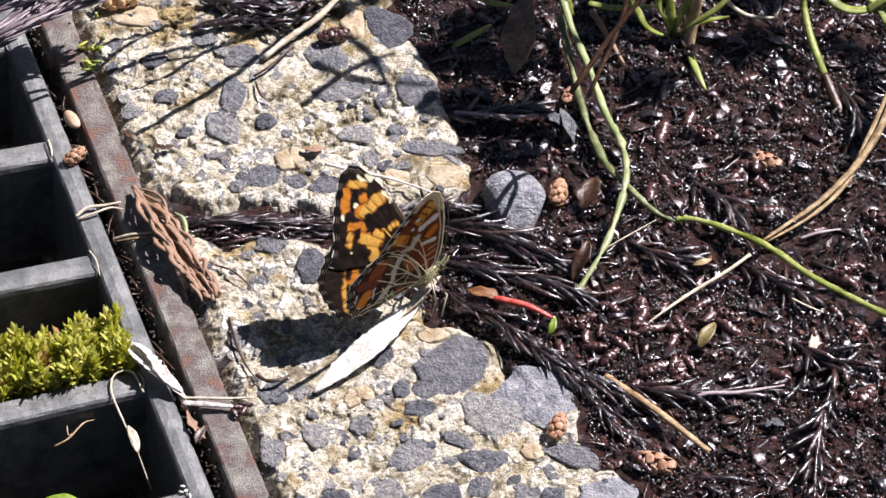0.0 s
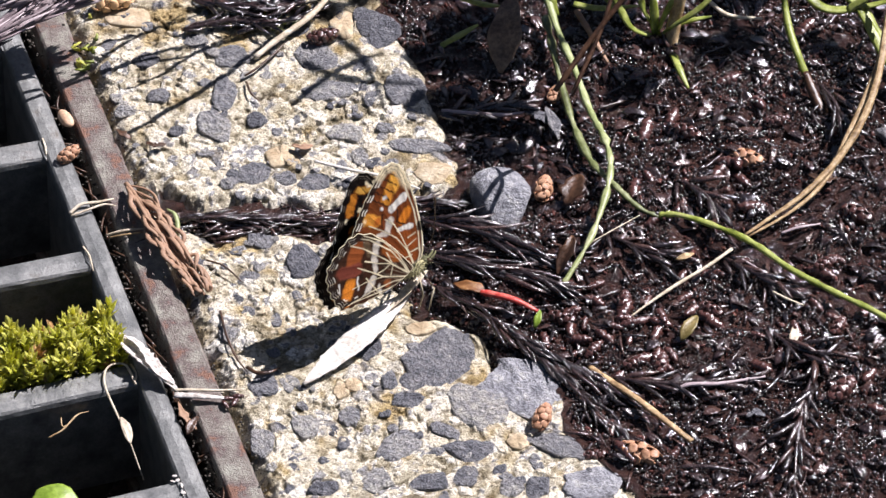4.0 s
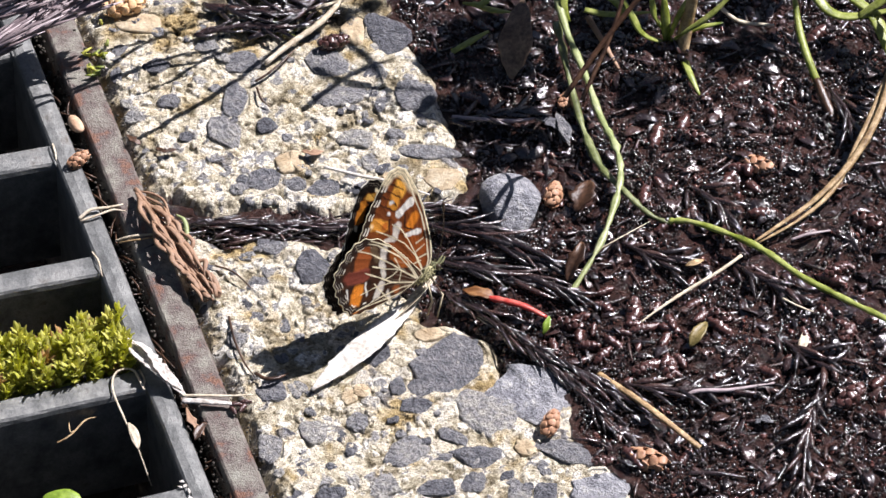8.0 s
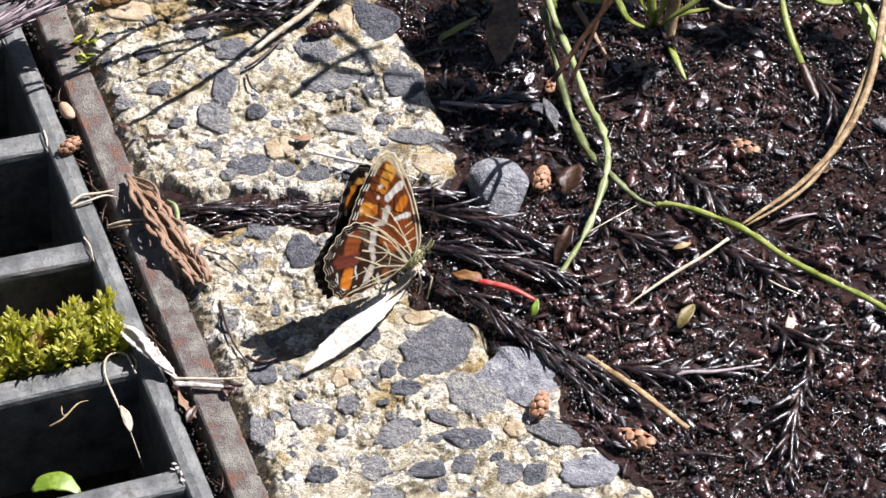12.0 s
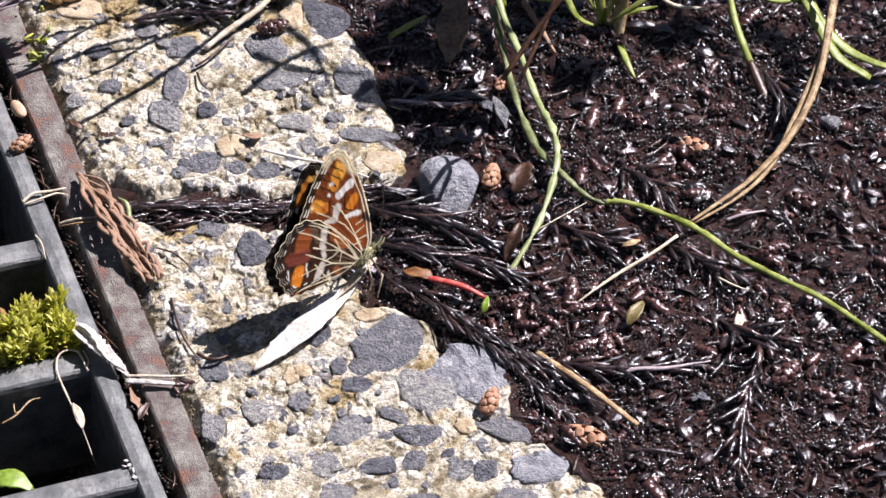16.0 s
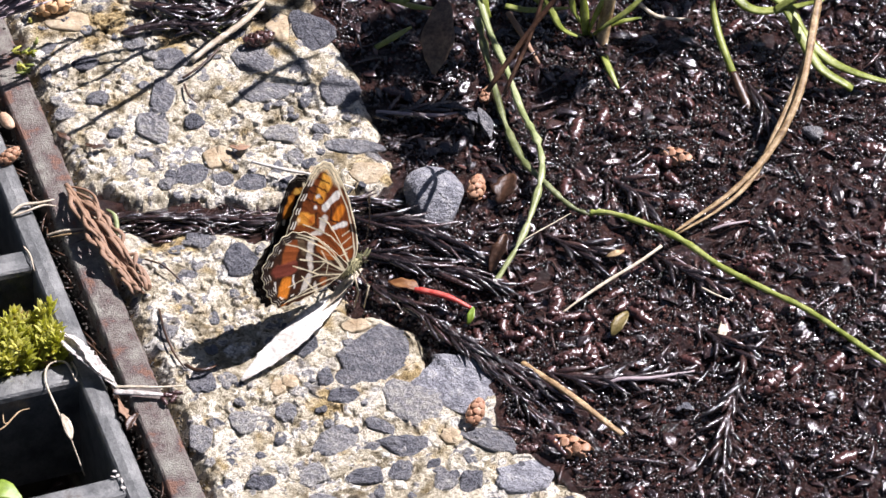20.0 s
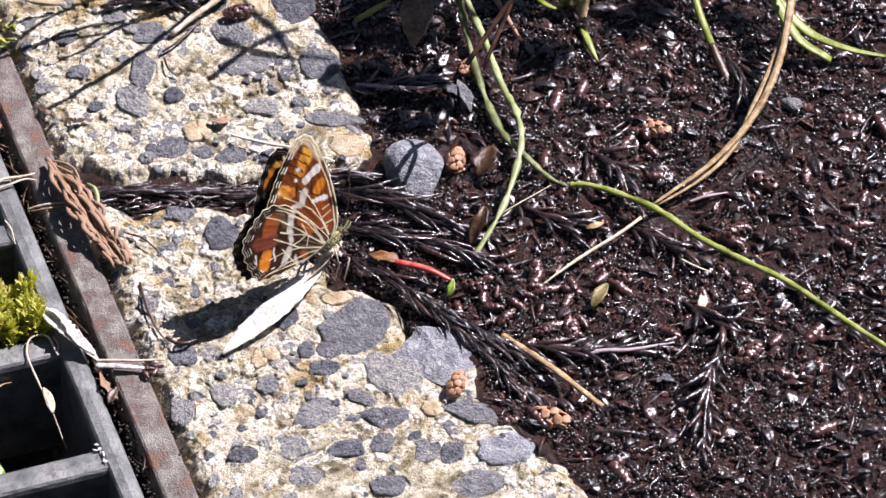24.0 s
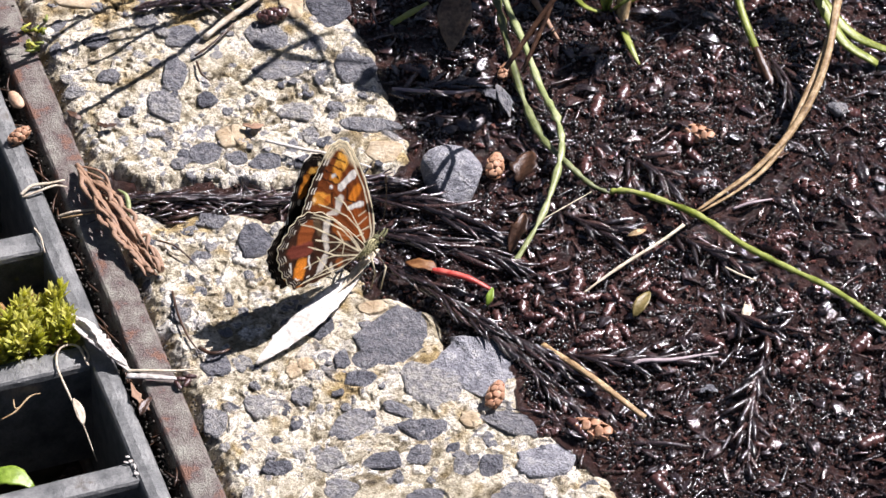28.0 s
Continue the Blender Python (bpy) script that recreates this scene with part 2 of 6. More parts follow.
M_HUSK = material("papery_husk", [(0.3, (0.20, 0.17, 0.14)), (0.45, (0.45, 0.41, 0.36)), (0.6, (0.66, 0.63, 0.58)), (0.75, (0.76, 0.74, 0.70))], scale=0.9, rough=(0.55, 0.8),
                  bump=0.6, bump_scale=2.2, translucent=0.1)
M_GREEN = material("green_stem", [(0.28, (0.07, 0.09, 0.012)), (0.42, (0.19, 0.23, 0.028)), (0.58, (0.32, 0.36, 0.09)), (0.75, (0.42, 0.40, 0.17))], scale=0.35, rough=(0.3, 0.5),
                   bump=0.25, bump_scale=2.0, translucent=0.25)
M_GREEN_DULL = material("withered_green_stem", [(0.3, (0.045, 0.05, 0.018)), (0.46, (0.12, 0.14, 0.045)), (0.6, (0.24, 0.26, 0.12)), (0.75, (0.36, 0.34, 0.20))], scale=0.22, rough=(0.3, 0.5),
                        bump=0.25, bump_scale=2.0, translucent=0.1)
M_GREEN_PALE = material("pale_green_stem", [(0.28, (0.10, 0.11, 0.035)), (0.42, (0.24, 0.28, 0.10)), (0.56, (0.36, 0.40, 0.18)), (0.7, (0.50, 0.50, 0.31))], scale=0.35, rough=(0.3, 0.5),
                        bump=0.25, bump_scale=2.0, translucent=0.2)
M_MOSS = material("moss_leaf", [(0.0, (0.44, 0.46, 0.05)), (0.5, (0.66, 0.66, 0.12)), (0.85, (0.84, 0.80, 0.32)), (1.0, (0.78, 0.68, 0.28))], scale=0.5,
                  rough=(0.4, 0.6), bump=0.2, bump_scale=2.5, source="object", vary=0.4, translucent=0.55)
M_MOSS_TIP = material("moss_red_tip", [(0.0, (0.36, 0.19, 0.06)), (0.5, (0.56, 0.35, 0.14)), (1.0, (0.72, 0.55, 0.30))], scale=0.5, rough=(0.4, 0.6),
                      bump=0.2, bump_scale=2.5, source="object", vary=0.4, translucent=0.35)
M_RED = material("red_shoot", [(0.3, (0.34, 0.025, 0.02)), (0.5, (0.50, 0.06, 0.045)), (0.68, (0.60, 0.16, 0.12))], scale=0.4, rough=(0.2, 0.4), bump=0.2, bump_scale=2.0, translucent=0.2)
M_LEAF_BROWN = material("brown_leaf", [(0.3, (0.02, 0.011, 0.007)), (0.5, (0.055, 0.026, 0.013)), (0.75, (0.12, 0.06, 0.03))], scale=0.4, rough=(0.25, 0.5),
                        bump=0.35, bump_scale=1.6, translucent=0.1)
M_LEAF_OLIVE = material("olive_leaf", [(0.3, (0.10, 0.08, 0.02)), (0.5, (0.22, 0.17, 0.06)), (0.75, (0.34, 0.26, 0.12))], scale=0.4, rough=(0.3, 0.5),
                        bump=0.35, bump_scale=1.6, translucent=0.2)
M_LEAF_TAN = material("tan_dead_leaf", [(0.3, (0.09, 0.06, 0.04)), (0.5, (0.23, 0.155, 0.10)), (0.75, (0.40, 0.29, 0.19))], scale=0.4, rough=(0.4, 0.6),
                      bump=0.35, bump_scale=1.6, translucent=0.25)
M_LEAF_GREEN = material("green_leaf", [(0.3, (0.16, 0.27, 0.02)), (0.6, (0.28, 0.40, 0.05))], scale=0.3, rough=(0.3, 0.5), bump=0.25, bump_scale=1.5, translucent=0.35)
M_CONE_PALE = material("pale_cone", [(0.0, (0.13, 0.05, 0.024)), (0.5, (0.32, 0.15, 0.075)), (1.0, (0.70, 0.50, 0.33))], scale=0.6, rough=(0.4, 0.7),
                       bump=0.3, bump_scale=2.5, source="island", vary=0.3)
M_CONE_RED = material("red_brown_cone", [(0.0, (0.020, 0.009, 0.008)), (0.5, (0.050, 0.018, 0.014)), (1.0, (0.11, 0.042, 0.030))], scale=0.6, rough=(0.22, 0.36),
                      bump=0.3, bump_scale=2.5, source="island", vary=0.3, spec=0.9)
M_CONE_CREAM = material("cream_cone", [(0.0, (0.437, 0.240, 0.102)), (0.5, (0.627, 0.392, 0.197)), (1.0, (0.722, 0.496, 0.286))], scale=0.6, rough=(0.5, 0.7),
                        bump=0.3, bump_scale=2.5, source="island", vary=0.3)
M_GLINT_BEAD = material("dark_glint_bead", [(0.3, (0.010, 0.007, 0.006)), (0.7, (0.03, 0.018, 0.015))], scale=0.8, rough=(0.24, 0.34), bump=0.0, bump_scale=2.0, spec=1.0, coat=1.0)
M_FUZZ = material("body_fur", [(0.0, (0.035, 0.035, 0.018)), (0.5, (0.13, 0.13, 0.055)), (1.0, (0.36, 0.36, 0.16))], scale=1.2, rough=(0.6, 0.9), bump=0.5,
                  bump_scale=4.0, source="island", vary=0.3)
M_THORAX = material("thorax_fur", [(0.0, (0.05, 0.045, 0.022)), (0.5, (0.20, 0.185, 0.085)), (1.0, (0.46, 0.42, 0.22))], scale=1.2, rough=(0.6, 0.9), bump=0.5,
                    bump_scale=4.0, source="island", vary=0.3)
M_LEG = material("pale_leg", [(0.3, (0.30, 0.25, 0.16)), (0.7, (0.52, 0.45, 0.32))], scale=1.0, rough=(0.4, 0.6), bump=0.2, bump_scale=3.0)
M_EYE = material("dark_eye", [(0.3, (0.03, 0.02, 0.012)), (0.7, (0.06, 0.04, 0.02))], scale=1.0, rough=(0.15, 0.3), bump=0.1, bump_scale=4.0)


def wing_material():
    """Scales: the pattern is stored on the mesh as a colour; light shines through the membrane."""
    m = bpy.data.materials.new("wing_scales")
    m.use_nodes = True
    N, L = m.node_tree.nodes, m.node_tree.links
    b = N["Principled BSDF"]
    at = N.new("ShaderNodeAttribute")
    at.attribute_name = "pattern"
    tc = N.new("ShaderNodeTexCoord")
    nz = N.new("ShaderNodeTexNoise")
    nz.inputs["Scale"].default_value, nz.inputs["Detail"].default_value = 4500, 3
    L.new(tc.outputs["Object"], nz.inputs["Vector"])
    mul = N.new("ShaderNodeMix")
    mul.data_type, mul.blend_type = "RGBA", "MULTIPLY"
    mul.inputs[0].default_value = 0.5
    gr = ramp_of(m.node_tree, [(0.3, (0.5, 0.5, 0.5)), (0.65, (1.2, 1.2, 1.2))])
    L.new(nz.outputs["Fac"], gr.inputs[0])
    L.new(at.outputs["Color"], mul.inputs[6])
    L.new(gr.outputs[0], mul.inputs[7])
    L.new(mul.outputs[2], b.inputs["Base Color"])
    b.inputs["Roughness"].default_value = 0.75
    b.inputs["Specular IOR Level"].default_value = 0.1
    bp = N.new("ShaderNodeBump")
    bp.inputs["Strength"].default_value, bp.inputs["Distance"].default_value = 0.3, 0.0001
    L.new(nz.outputs["Fac"], bp.inputs["Height"])
    L.new(bp.outputs[0], b.inputs["Normal"])
    tr = N.new("ShaderNodeBsdfTranslucent")
    L.new(mul.outputs[2], tr.inputs[0])
    mix = N.new("ShaderNodeMixShader")
    mix.inputs[0].default_value = 0.18
    L.new(b.outputs[0], mix.inputs[1])
    L.new(tr.outputs[0], mix.inputs[2])
    L.new(mix.outputs[0], N["Material Output"].inputs[0])
    return m


M_WING = wing_material()

# ---- shape helpers: all lengths in millimetres ----
rng = np.random.default_rng(7)


def mesh_of(name, verts, faces, mat, smooth=True):
    me = bpy.data.meshes.new(name)
    me.from_pydata((np.asarray(verts, float).reshape(-1, 3) * MM).tolist(), [], [tuple(int(i) for i in f) for f in faces])
    me.materials.append(mat)
    if smooth:
        me.shade_smooth()
    me.update()
    return me


def part(name, shape, mat, parent=None, label="", smooth=True):
    """One mesh object from (verts, faces), under a thing or a part."""
    ob = new(name, mesh_of(name, shape[0], shape[1], mat, smooth))
    if parent:
        ob.parent = parent
    if label:
        ob["label"] = label
    return ob


def joined(shapes):
    vs, fs, n = [], [], 0
    for v, f in shapes:
        v = np.asarray(v, float).reshape(-1, 3)
        vs.append(v)
        fs += [tuple(i + n for i in q) for q in f]
        n += len(v)
    return np.concatenate(vs), fs


def moved(shape, x=0.0, y=0.0, z=0.0, rx=0.0, ry=0.0, rz=0.0, s=1.0):
    m = np.array(Euler((rx, ry, rz)).to_matrix())
    return np.asarray(shape[0]) * s @ m.T + np.array((x, y, z)), shape[1]


def curve_through(pts, n):
    """Catmull-Rom curve through points, n steps a stretch."""
    p = np.asarray(pts, float)
    q = np.concatenate([[2 * p[0] - p[1]], p, [2 * p[-1] - p[-2]]])
    out = []
    for i in range(len(p) - 1):
        a, b, c, d = q[i:i + 4]
        for k in range(n):
            t = k / n
            out.append(0.5 * (2 * b + (c - a) * t + (2 * a - 5 * b + 4 * c - d) * t * t + (3 * b - a - 3 * c + d) * t ** 3))
    out.append(p[-1])
    return np.array(out)


def tube(pts, wide, thick=None, n=6, steps=4, tip=0.25, root=1.0, rough=0.0, seed=0, twist=0.0):
    """A swept stem: wide across, thick upwards; tapers to tip at its end."""
    c = curve_through(pts, steps) if len(pts) > 2 or rough else np.asarray(pts, float)
    thick = thick or wide
    k = len(c)
    t = np.gradient(c, axis=0)
    t /= np.linalg.norm(t, axis=1)[:, None] + 1e-9
    up = np.array((0.02, 0.03, 1.0))
    side = np.cross(t, up)
    side /= np.linalg.norm(side, axis=1)[:, None] + 1e-9
    nor = np.cross(side, t)
    r = np.random.default_rng(seed)
    s = np.linspace(0, 1, k)
    w = np.where(s < 0.15, root + (1 - root) * s / 0.15, 1.0) * np.where(s > 0.6, 1 + (tip - 1) * (s - 0.6) / 0.4, 1.0)
    if rough:
        w = w * (1 + rough * r.normal(size=k))
    a = np.linspace(0, 2 * np.pi, n, endpoint=False)
    verts = []
    for i in range(k):
        b = a + twist * s[i]
        verts.append(c[i] + w[i] * (np.cos(b)[:, None] * side[i] * wide / 2 + np.sin(b)[:, None] * nor[i] * thick / 2))
    faces = [(i * n + j, i * n + (j + 1) % n, (i + 1) * n + (j + 1) % n, (i + 1) * n + j) for i in range(k - 1) for j in range(n)]
    faces += [tuple(range(n - 1, -1, -1)), tuple((k - 1) * n + j for j in range(n))]
    return np.concatenate(verts), faces


def ico(sub=2):
    bm = bmesh.new()
    bmesh.ops.create_icosphere(bm, subdivisions=sub, radius=1)
    out = np.array([v.co[:] for v in bm.verts]), [tuple(v.index for v in f.verts) for f in bm.faces]
    bm.free()
    return out


ICO1, ICO2, ICO3 = ico(1), ico(2), ico(3)


def lump(a, b, c, seed, rough=0.25, base=ICO2, cuts=9, low=0.58):
    """An uneven pebble or crumb, half-axes a, b, c."""
    r = np.random.default_rng(seed)
    v = base[0].copy()
    for _ in range(7):
        d = r.normal(size=3)
        d /= np.linalg.norm(d)
        v *= (1 + rough * 0.5 * r.normal() * np.clip(v @ d, -0.2, 1.0))[:, None]
    for _ in range(cuts):
        d = r.normal(size=3)
        d /= np.linalg.norm(d)
        h = v @ d
        cut = r.uniform(low, 0.9)
        v -= np.clip(h - cut, 0, None)[:, None] * d * 0.85
    return v * (a, b, c), base[1]


def slab_stone(a, b, h, seed, seg=40):
    """The worn flat top of a stone set in cement: broken outline, rounded shoulder, sunk skirt."""
    r = np.random.default_rng(seed)
    th = np.linspace(0, 2 * np.pi, seg, endpoint=False) + r.uniform(-0.09, 0.09, seg)
    rad = 1 + 0.10 * np.cos(2 * th + r.uniform(0, 6)) + 0.10 * np.cos(3 * th + r.uniform(0, 6)) + 0.06 * np.cos(5 * th + r.uniform(0, 6)) + 0.04 * np.cos(9 * th + r.uniform(0, 6)) + r.uniform(-0.05, 0.05, seg)
    for _ in range(5):
        d = r.uniform(0, 2 * np.pi)
        cut = r.uniform(0.66, 0.95)
        rad = np.minimum(rad, cut / np.maximum(np.cos(th - d), 0.3))
    tilt = r.uniform(-0.12, 0.12, 2)
    verts, prof = [], [(0.5, 1.0), (0.90, 0.95), (0.98, 0.3), (1.02, -2.2)]
    for k, (f, z) in enumerate(prof):
        x, y = rad * f * a * np.cos(th), rad * f * b * np.sin(th)
        zz = h * z + (tilt[0] * x + tilt[1] * y if k < 3 else 0) + r.uniform(-0.12, 0.12, seg) * (1 if k < 3 else 0)
        verts.append(np.stack([x, y, zz], 1))
    verts.append(np.array([[0, 0, h * 1.02 + r.uniform(-0.1, 0.1)]]))
    faces = [(k * seg + j, (k + 1) * seg + j, (k + 1) * seg + (j + 1) % seg, k * seg + (j + 1) % seg) for k in range(3) for j in range(seg)]
    faces += [(4 * seg, j, (j + 1) % seg) for j in range(seg)]
    return np.concatenate(verts), faces


def leaf_shape(pts, wide, thick=0.12, fold=0.25, n=7, steps=5, curl=0.0, seed=0, ragged=0.06):
    """A leaf blade along a curve: widest in the middle, pointed ends, folded along its midrib."""
    c = curve_through(pts, steps)
    r = np.random.default_rng(seed)
    t = np.gradient(c, axis=0)
    t /= np.linalg.norm(t, axis=1)[:, None]
    side = np.cross(t, (0, 0, 1.0))
    side /= np.linalg.norm(side, axis=1)[:, None]
    up = np.cross(side, t)
    k = len(c)
    s = np.linspace(0, 1, k)
    w = wide / 2 * np.maximum(np.sin(np.pi * np.clip(s, 0.02, 0.98)) ** 0.7, 0.05) * (1 + ragged * r.normal(size=k))
    top, bot = [], []
    for i in range(k):
        for q in np.linspace(-1, 1, n):
            p = c[i] + side[i] * w[i] * q + up[i] * (fold * abs(q) * w[i] + curl * q * w[i] + 0.05 * r.normal() * w[i] * 0.4)
            top.append(p)
            bot.append(p - up[i] * thick)
    m = k * n
    f = []
    for i in range(k - 1):
        for j in range(n - 1):
            a, b, d, e = i * n + j, i * n + j + 1, (i + 1) * n + j + 1, (i + 1) * n + j
            f += [(a, e, d, b), (a + m, b + m, d + m, e + m)]
    for i in range(k - 1):
        f += [(i * n, i * n + m, (i + 1) * n + m, (i + 1) * n), (i * n + n - 1, (i + 1) * n + n - 1, (i + 1) * n + n - 1 + m, i * n + n - 1 + m)]
    f += [tuple(range(n)) + tuple(range(m + n - 1, m - 1, -1)), tuple(range(m - 1, m - n - 1, -1)) + tuple(range(2 * m - n, 2 * m))]
    return np.array(top + bot), f


def smooth_noise(x, y, step, seed):
    """Value noise on a lattice of the given step."""
    r = np.random.default_rng(seed)
    g = r.uniform(-1, 1, (64, 64))
    u, v = x / step + 31.7, y / step + 17.3
    i, j = np.floor(u).astype(int), np.floor(v).astype(int)
    a, b = u - i, v - j
    a, b = a * a * (3 - 2 * a), b * b * (3 - 2 * b)
    def at(p, q):
        return g[p % 64, q % 64]
    return (at(i, j) * (1 - a) + at(i + 1, j) * a) * (1 - b) + (at(i, j + 1) * (1 - a) + at(i + 1, j + 1) * a) * b


def inside_distance(x, y, poly):
    """Distance to a polygon's edge, positive inside."""
    p = np.asarray(poly, float)
    best = np.full(x.shape, 1e9)
    odd = np.zeros(x.shape, bool)
    for a, b in zip(p, np.roll(p, -1, 0)):
        d = b - a
        t = np.clip(((x - a[0]) * d[0] + (y - a[1]) * d[1]) / (d @ d), 0, 1)
        best = np.minimum(best, np.hypot(x - a[0] - t * d[0], y - a[1] - t * d[1]))
        if a[1] != b[1]:
            odd ^= ((a[1] > y) != (b[1] > y)) & (x < a[0] + (y - a[1]) / (b[1] - a[1]) * d[0])
    return np.where(odd, best, -best)


# ---- plan: the drain runs along its own y axis, turned by DRAIN_TURN; across is its x axis ----
DRAIN_TURN = radians(17.8)
CA, SA = math.cos(DRAIN_TURN), math.sin(DRAIN_TURN)
MUD_Z = -1.6


def across(x, y):
    """Distance across the drain, 0 at the outer edge of the steel frame."""
    return (np.asarray(x) + 40.9) * CA + np.asarray(y) * SA


def along(x, y):
    return -(np.asarray(x) + 40.9) * SA + np.asarray(y) * CA


def from_drain(c, a):
    return -40.9 + c * CA - a * SA, c * SA + a * CA


# kerb outlines: straight along the frame, broken and buried on the litter side
FAR_BLOCK = [(-35.1, 6.7, 0)[:2], (-26.7, 8.2, 0)[:2], (-15.7, 7.2, 0)[:2], (-7.2, 8.2, 0)[:2], (0.5, 10.1, 0)[:2], (5.8, 13.2, 0)[:2], (2.7, 20.7, 0)[:2], (1.2, 28.3, 0)[:2],
             (-1.0, 36.3, 0)[:2], (-4.9, 44.3, 0)[:2], (-8.2, 53.7, 0)[:2], (-12.7, 65.2, 0)[:2], (-20.2, 96.4, 0)[:2], from_drain(0.3, 105), from_drain(0.3, 14.5)]
NEAR_BLOCK = [(-33.6, 2.0, 0)[:2], (-25.8, 3.4, 0)[:2], (-15.6, 1.9, 0)[:2], (-7.9, -3.4, 0)[:2], (-3.5, -12.5, 0)[:2], (1.3, -15.6, 0)[:2], (6.2, -18.7, 0)[:2], (9.3, -24.8, 0)[:2], (14.7, -23.1, 0)[:2],
              (19.0, -29.9, 0)[:2], (20.3, -37.8, 0)[:2], (24.0, -42.5, 0)[:2], (28.4, -46.7, 0)[:2], (36.4, -58.8, 0)[:2], (47.8, -84.6, 0)[:2], from_drain(0.3, -95), from_drain(0.3, 9.5)]


def mud_height(x, y):
    z = MUD_Z + 0.9 * smooth_noise(x, y, 14, 1) + 0.55 * smooth_noise(x, y, 5.0, 2) + 0.42 * smooth_noise(x, y, 2.2, 3) + 0.34 * smooth_noise(x, y, 1.1, 4)
    # a hollow under the far stone, a low heap of litter against the near block
    z = z - 2.2 * np.exp(-(((x - 7) / 9) ** 2 + ((y - 27) / 7) ** 2)) + 0.8 * np.exp(-(((x - 9) / 8) ** 2 + ((y + 6) / 7) ** 2))
    return z


def build_ground():
    fine_x, fine_y = np.arange(-20, 92.1, 0.4), np.arange(-62, 66.1, 0.4)
    far = [1.2 ** k * 2.0 for k in range(62)]
    xs = np.concatenate([[-20 - v for v in far[::-1]], fine_x, [92 + v for v in far]])
    ys = np.concatenate([[-62 - v for v in far[::-1]], fine_y, [66 + v for v in far]])
    x, y = np.meshgrid(xs, ys)
    z = mud_height(x, y)
    far_off = np.maximum(np.maximum(np.abs(x - 36) - 58, np.abs(y - 2) - 66), 0)
    z = MUD_Z + (z - MUD_Z) * np.exp(-far_off / 30)
    c, a = across(x, y), along(x, y)
    kerb = np.maximum(inside_distance(x, y, FAR_BLOCK), inside_distance(x, y, NEAR_BLOCK))
    z = np.where(kerb > 1.5, -9.0, z)
    z = np.where((c > -8) & (c < 2) & (np.abs(a) < 300), -9.0, z)
    z = np.where((c <= -5.0) & (c > -170) & (np.abs(a) < 300), -48 + 1.5 * smooth_noise(x, y, 9, 9), z)
    nx, ny = len(xs), len(ys)
    idx = np.arange(nx * ny).reshape(ny, nx)
    f = np.stack([idx[:-1, :-1], idx[:-1, 1:], idx[1:, 1:], idx[1:, :-1]], -1).reshape(-1, 4)
    ob = part("ground", (np.stack([x, y, z], -1).reshape(-1, 3), f.tolist()), M_MUD)
    tagged(ob, "wet dark muddy ground under soaked conifer litter", "ground", kind="structure")


build_ground()


# ---- concrete kerb ----
LICHEN = [(*(1.4, 15.3, 0)[:2], 6.0), (*(-15.2, 46.8, 0)[:2], 6.5), (*(-51.7, 41.9, 0)[:2], 5.0), (*(-30.8, 0.1, 0)[:2], 4.5), (*(-3.7, -13.9, 0)[:2], 4.0), (*(-42.3, 48.7, 0)[:2], 8.0), (*(-27.4, 46.2, 0)[:2], 5.0), (*(7.2, -26.0, 0)[:2], 3.0), (*(-25.0, -46.7, 0)[:2], 4.0), (*(-7.0, -34.4, 0)[:2], 5.0)]
# soil patches; the one at (-11.7, 53.1) paints in the shade of twigs
SOIL_AND_SHADE = [(*(-33.6, 52.5, 0)[:2], 4.5), (*(-28.8, 50.0, 0)[:2], 4.5), (*(-23.1, 51.2, 0)[:2], 4.0), (*(-17.4, 49.3, 0)[:2], 3.0), (*(-11.7, 53.1, 0)[:2], 3.5), (*(-8.3, 57.5, 0)[:2], 5.0), (*(-27.7, 61.3, 0)[:2], 9.0), (*(-16.2, 60.1, 0)[:2], 8.0), (*(-19.9, 74.2, 0)[:2], 14.0), (*(-40.1, 67.7, 0)[:2], 10.0)]


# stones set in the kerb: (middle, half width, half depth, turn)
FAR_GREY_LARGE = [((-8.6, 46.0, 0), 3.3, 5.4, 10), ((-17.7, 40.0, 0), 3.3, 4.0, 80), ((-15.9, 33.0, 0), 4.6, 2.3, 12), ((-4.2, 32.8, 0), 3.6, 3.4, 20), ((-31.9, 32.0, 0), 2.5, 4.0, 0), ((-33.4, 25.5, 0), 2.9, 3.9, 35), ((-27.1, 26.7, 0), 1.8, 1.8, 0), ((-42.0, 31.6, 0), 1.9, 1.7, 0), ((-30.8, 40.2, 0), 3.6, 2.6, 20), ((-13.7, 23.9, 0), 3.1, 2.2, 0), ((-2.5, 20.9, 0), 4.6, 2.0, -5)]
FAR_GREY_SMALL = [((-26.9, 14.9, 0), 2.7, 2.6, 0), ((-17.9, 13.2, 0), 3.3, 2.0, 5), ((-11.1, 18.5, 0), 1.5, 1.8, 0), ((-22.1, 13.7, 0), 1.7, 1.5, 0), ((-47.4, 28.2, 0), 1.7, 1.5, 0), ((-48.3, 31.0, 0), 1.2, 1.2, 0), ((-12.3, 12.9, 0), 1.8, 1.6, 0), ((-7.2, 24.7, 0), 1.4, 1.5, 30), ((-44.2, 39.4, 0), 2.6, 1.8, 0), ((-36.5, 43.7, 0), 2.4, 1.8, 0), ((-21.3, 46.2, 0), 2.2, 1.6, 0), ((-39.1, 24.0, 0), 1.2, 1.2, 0)]
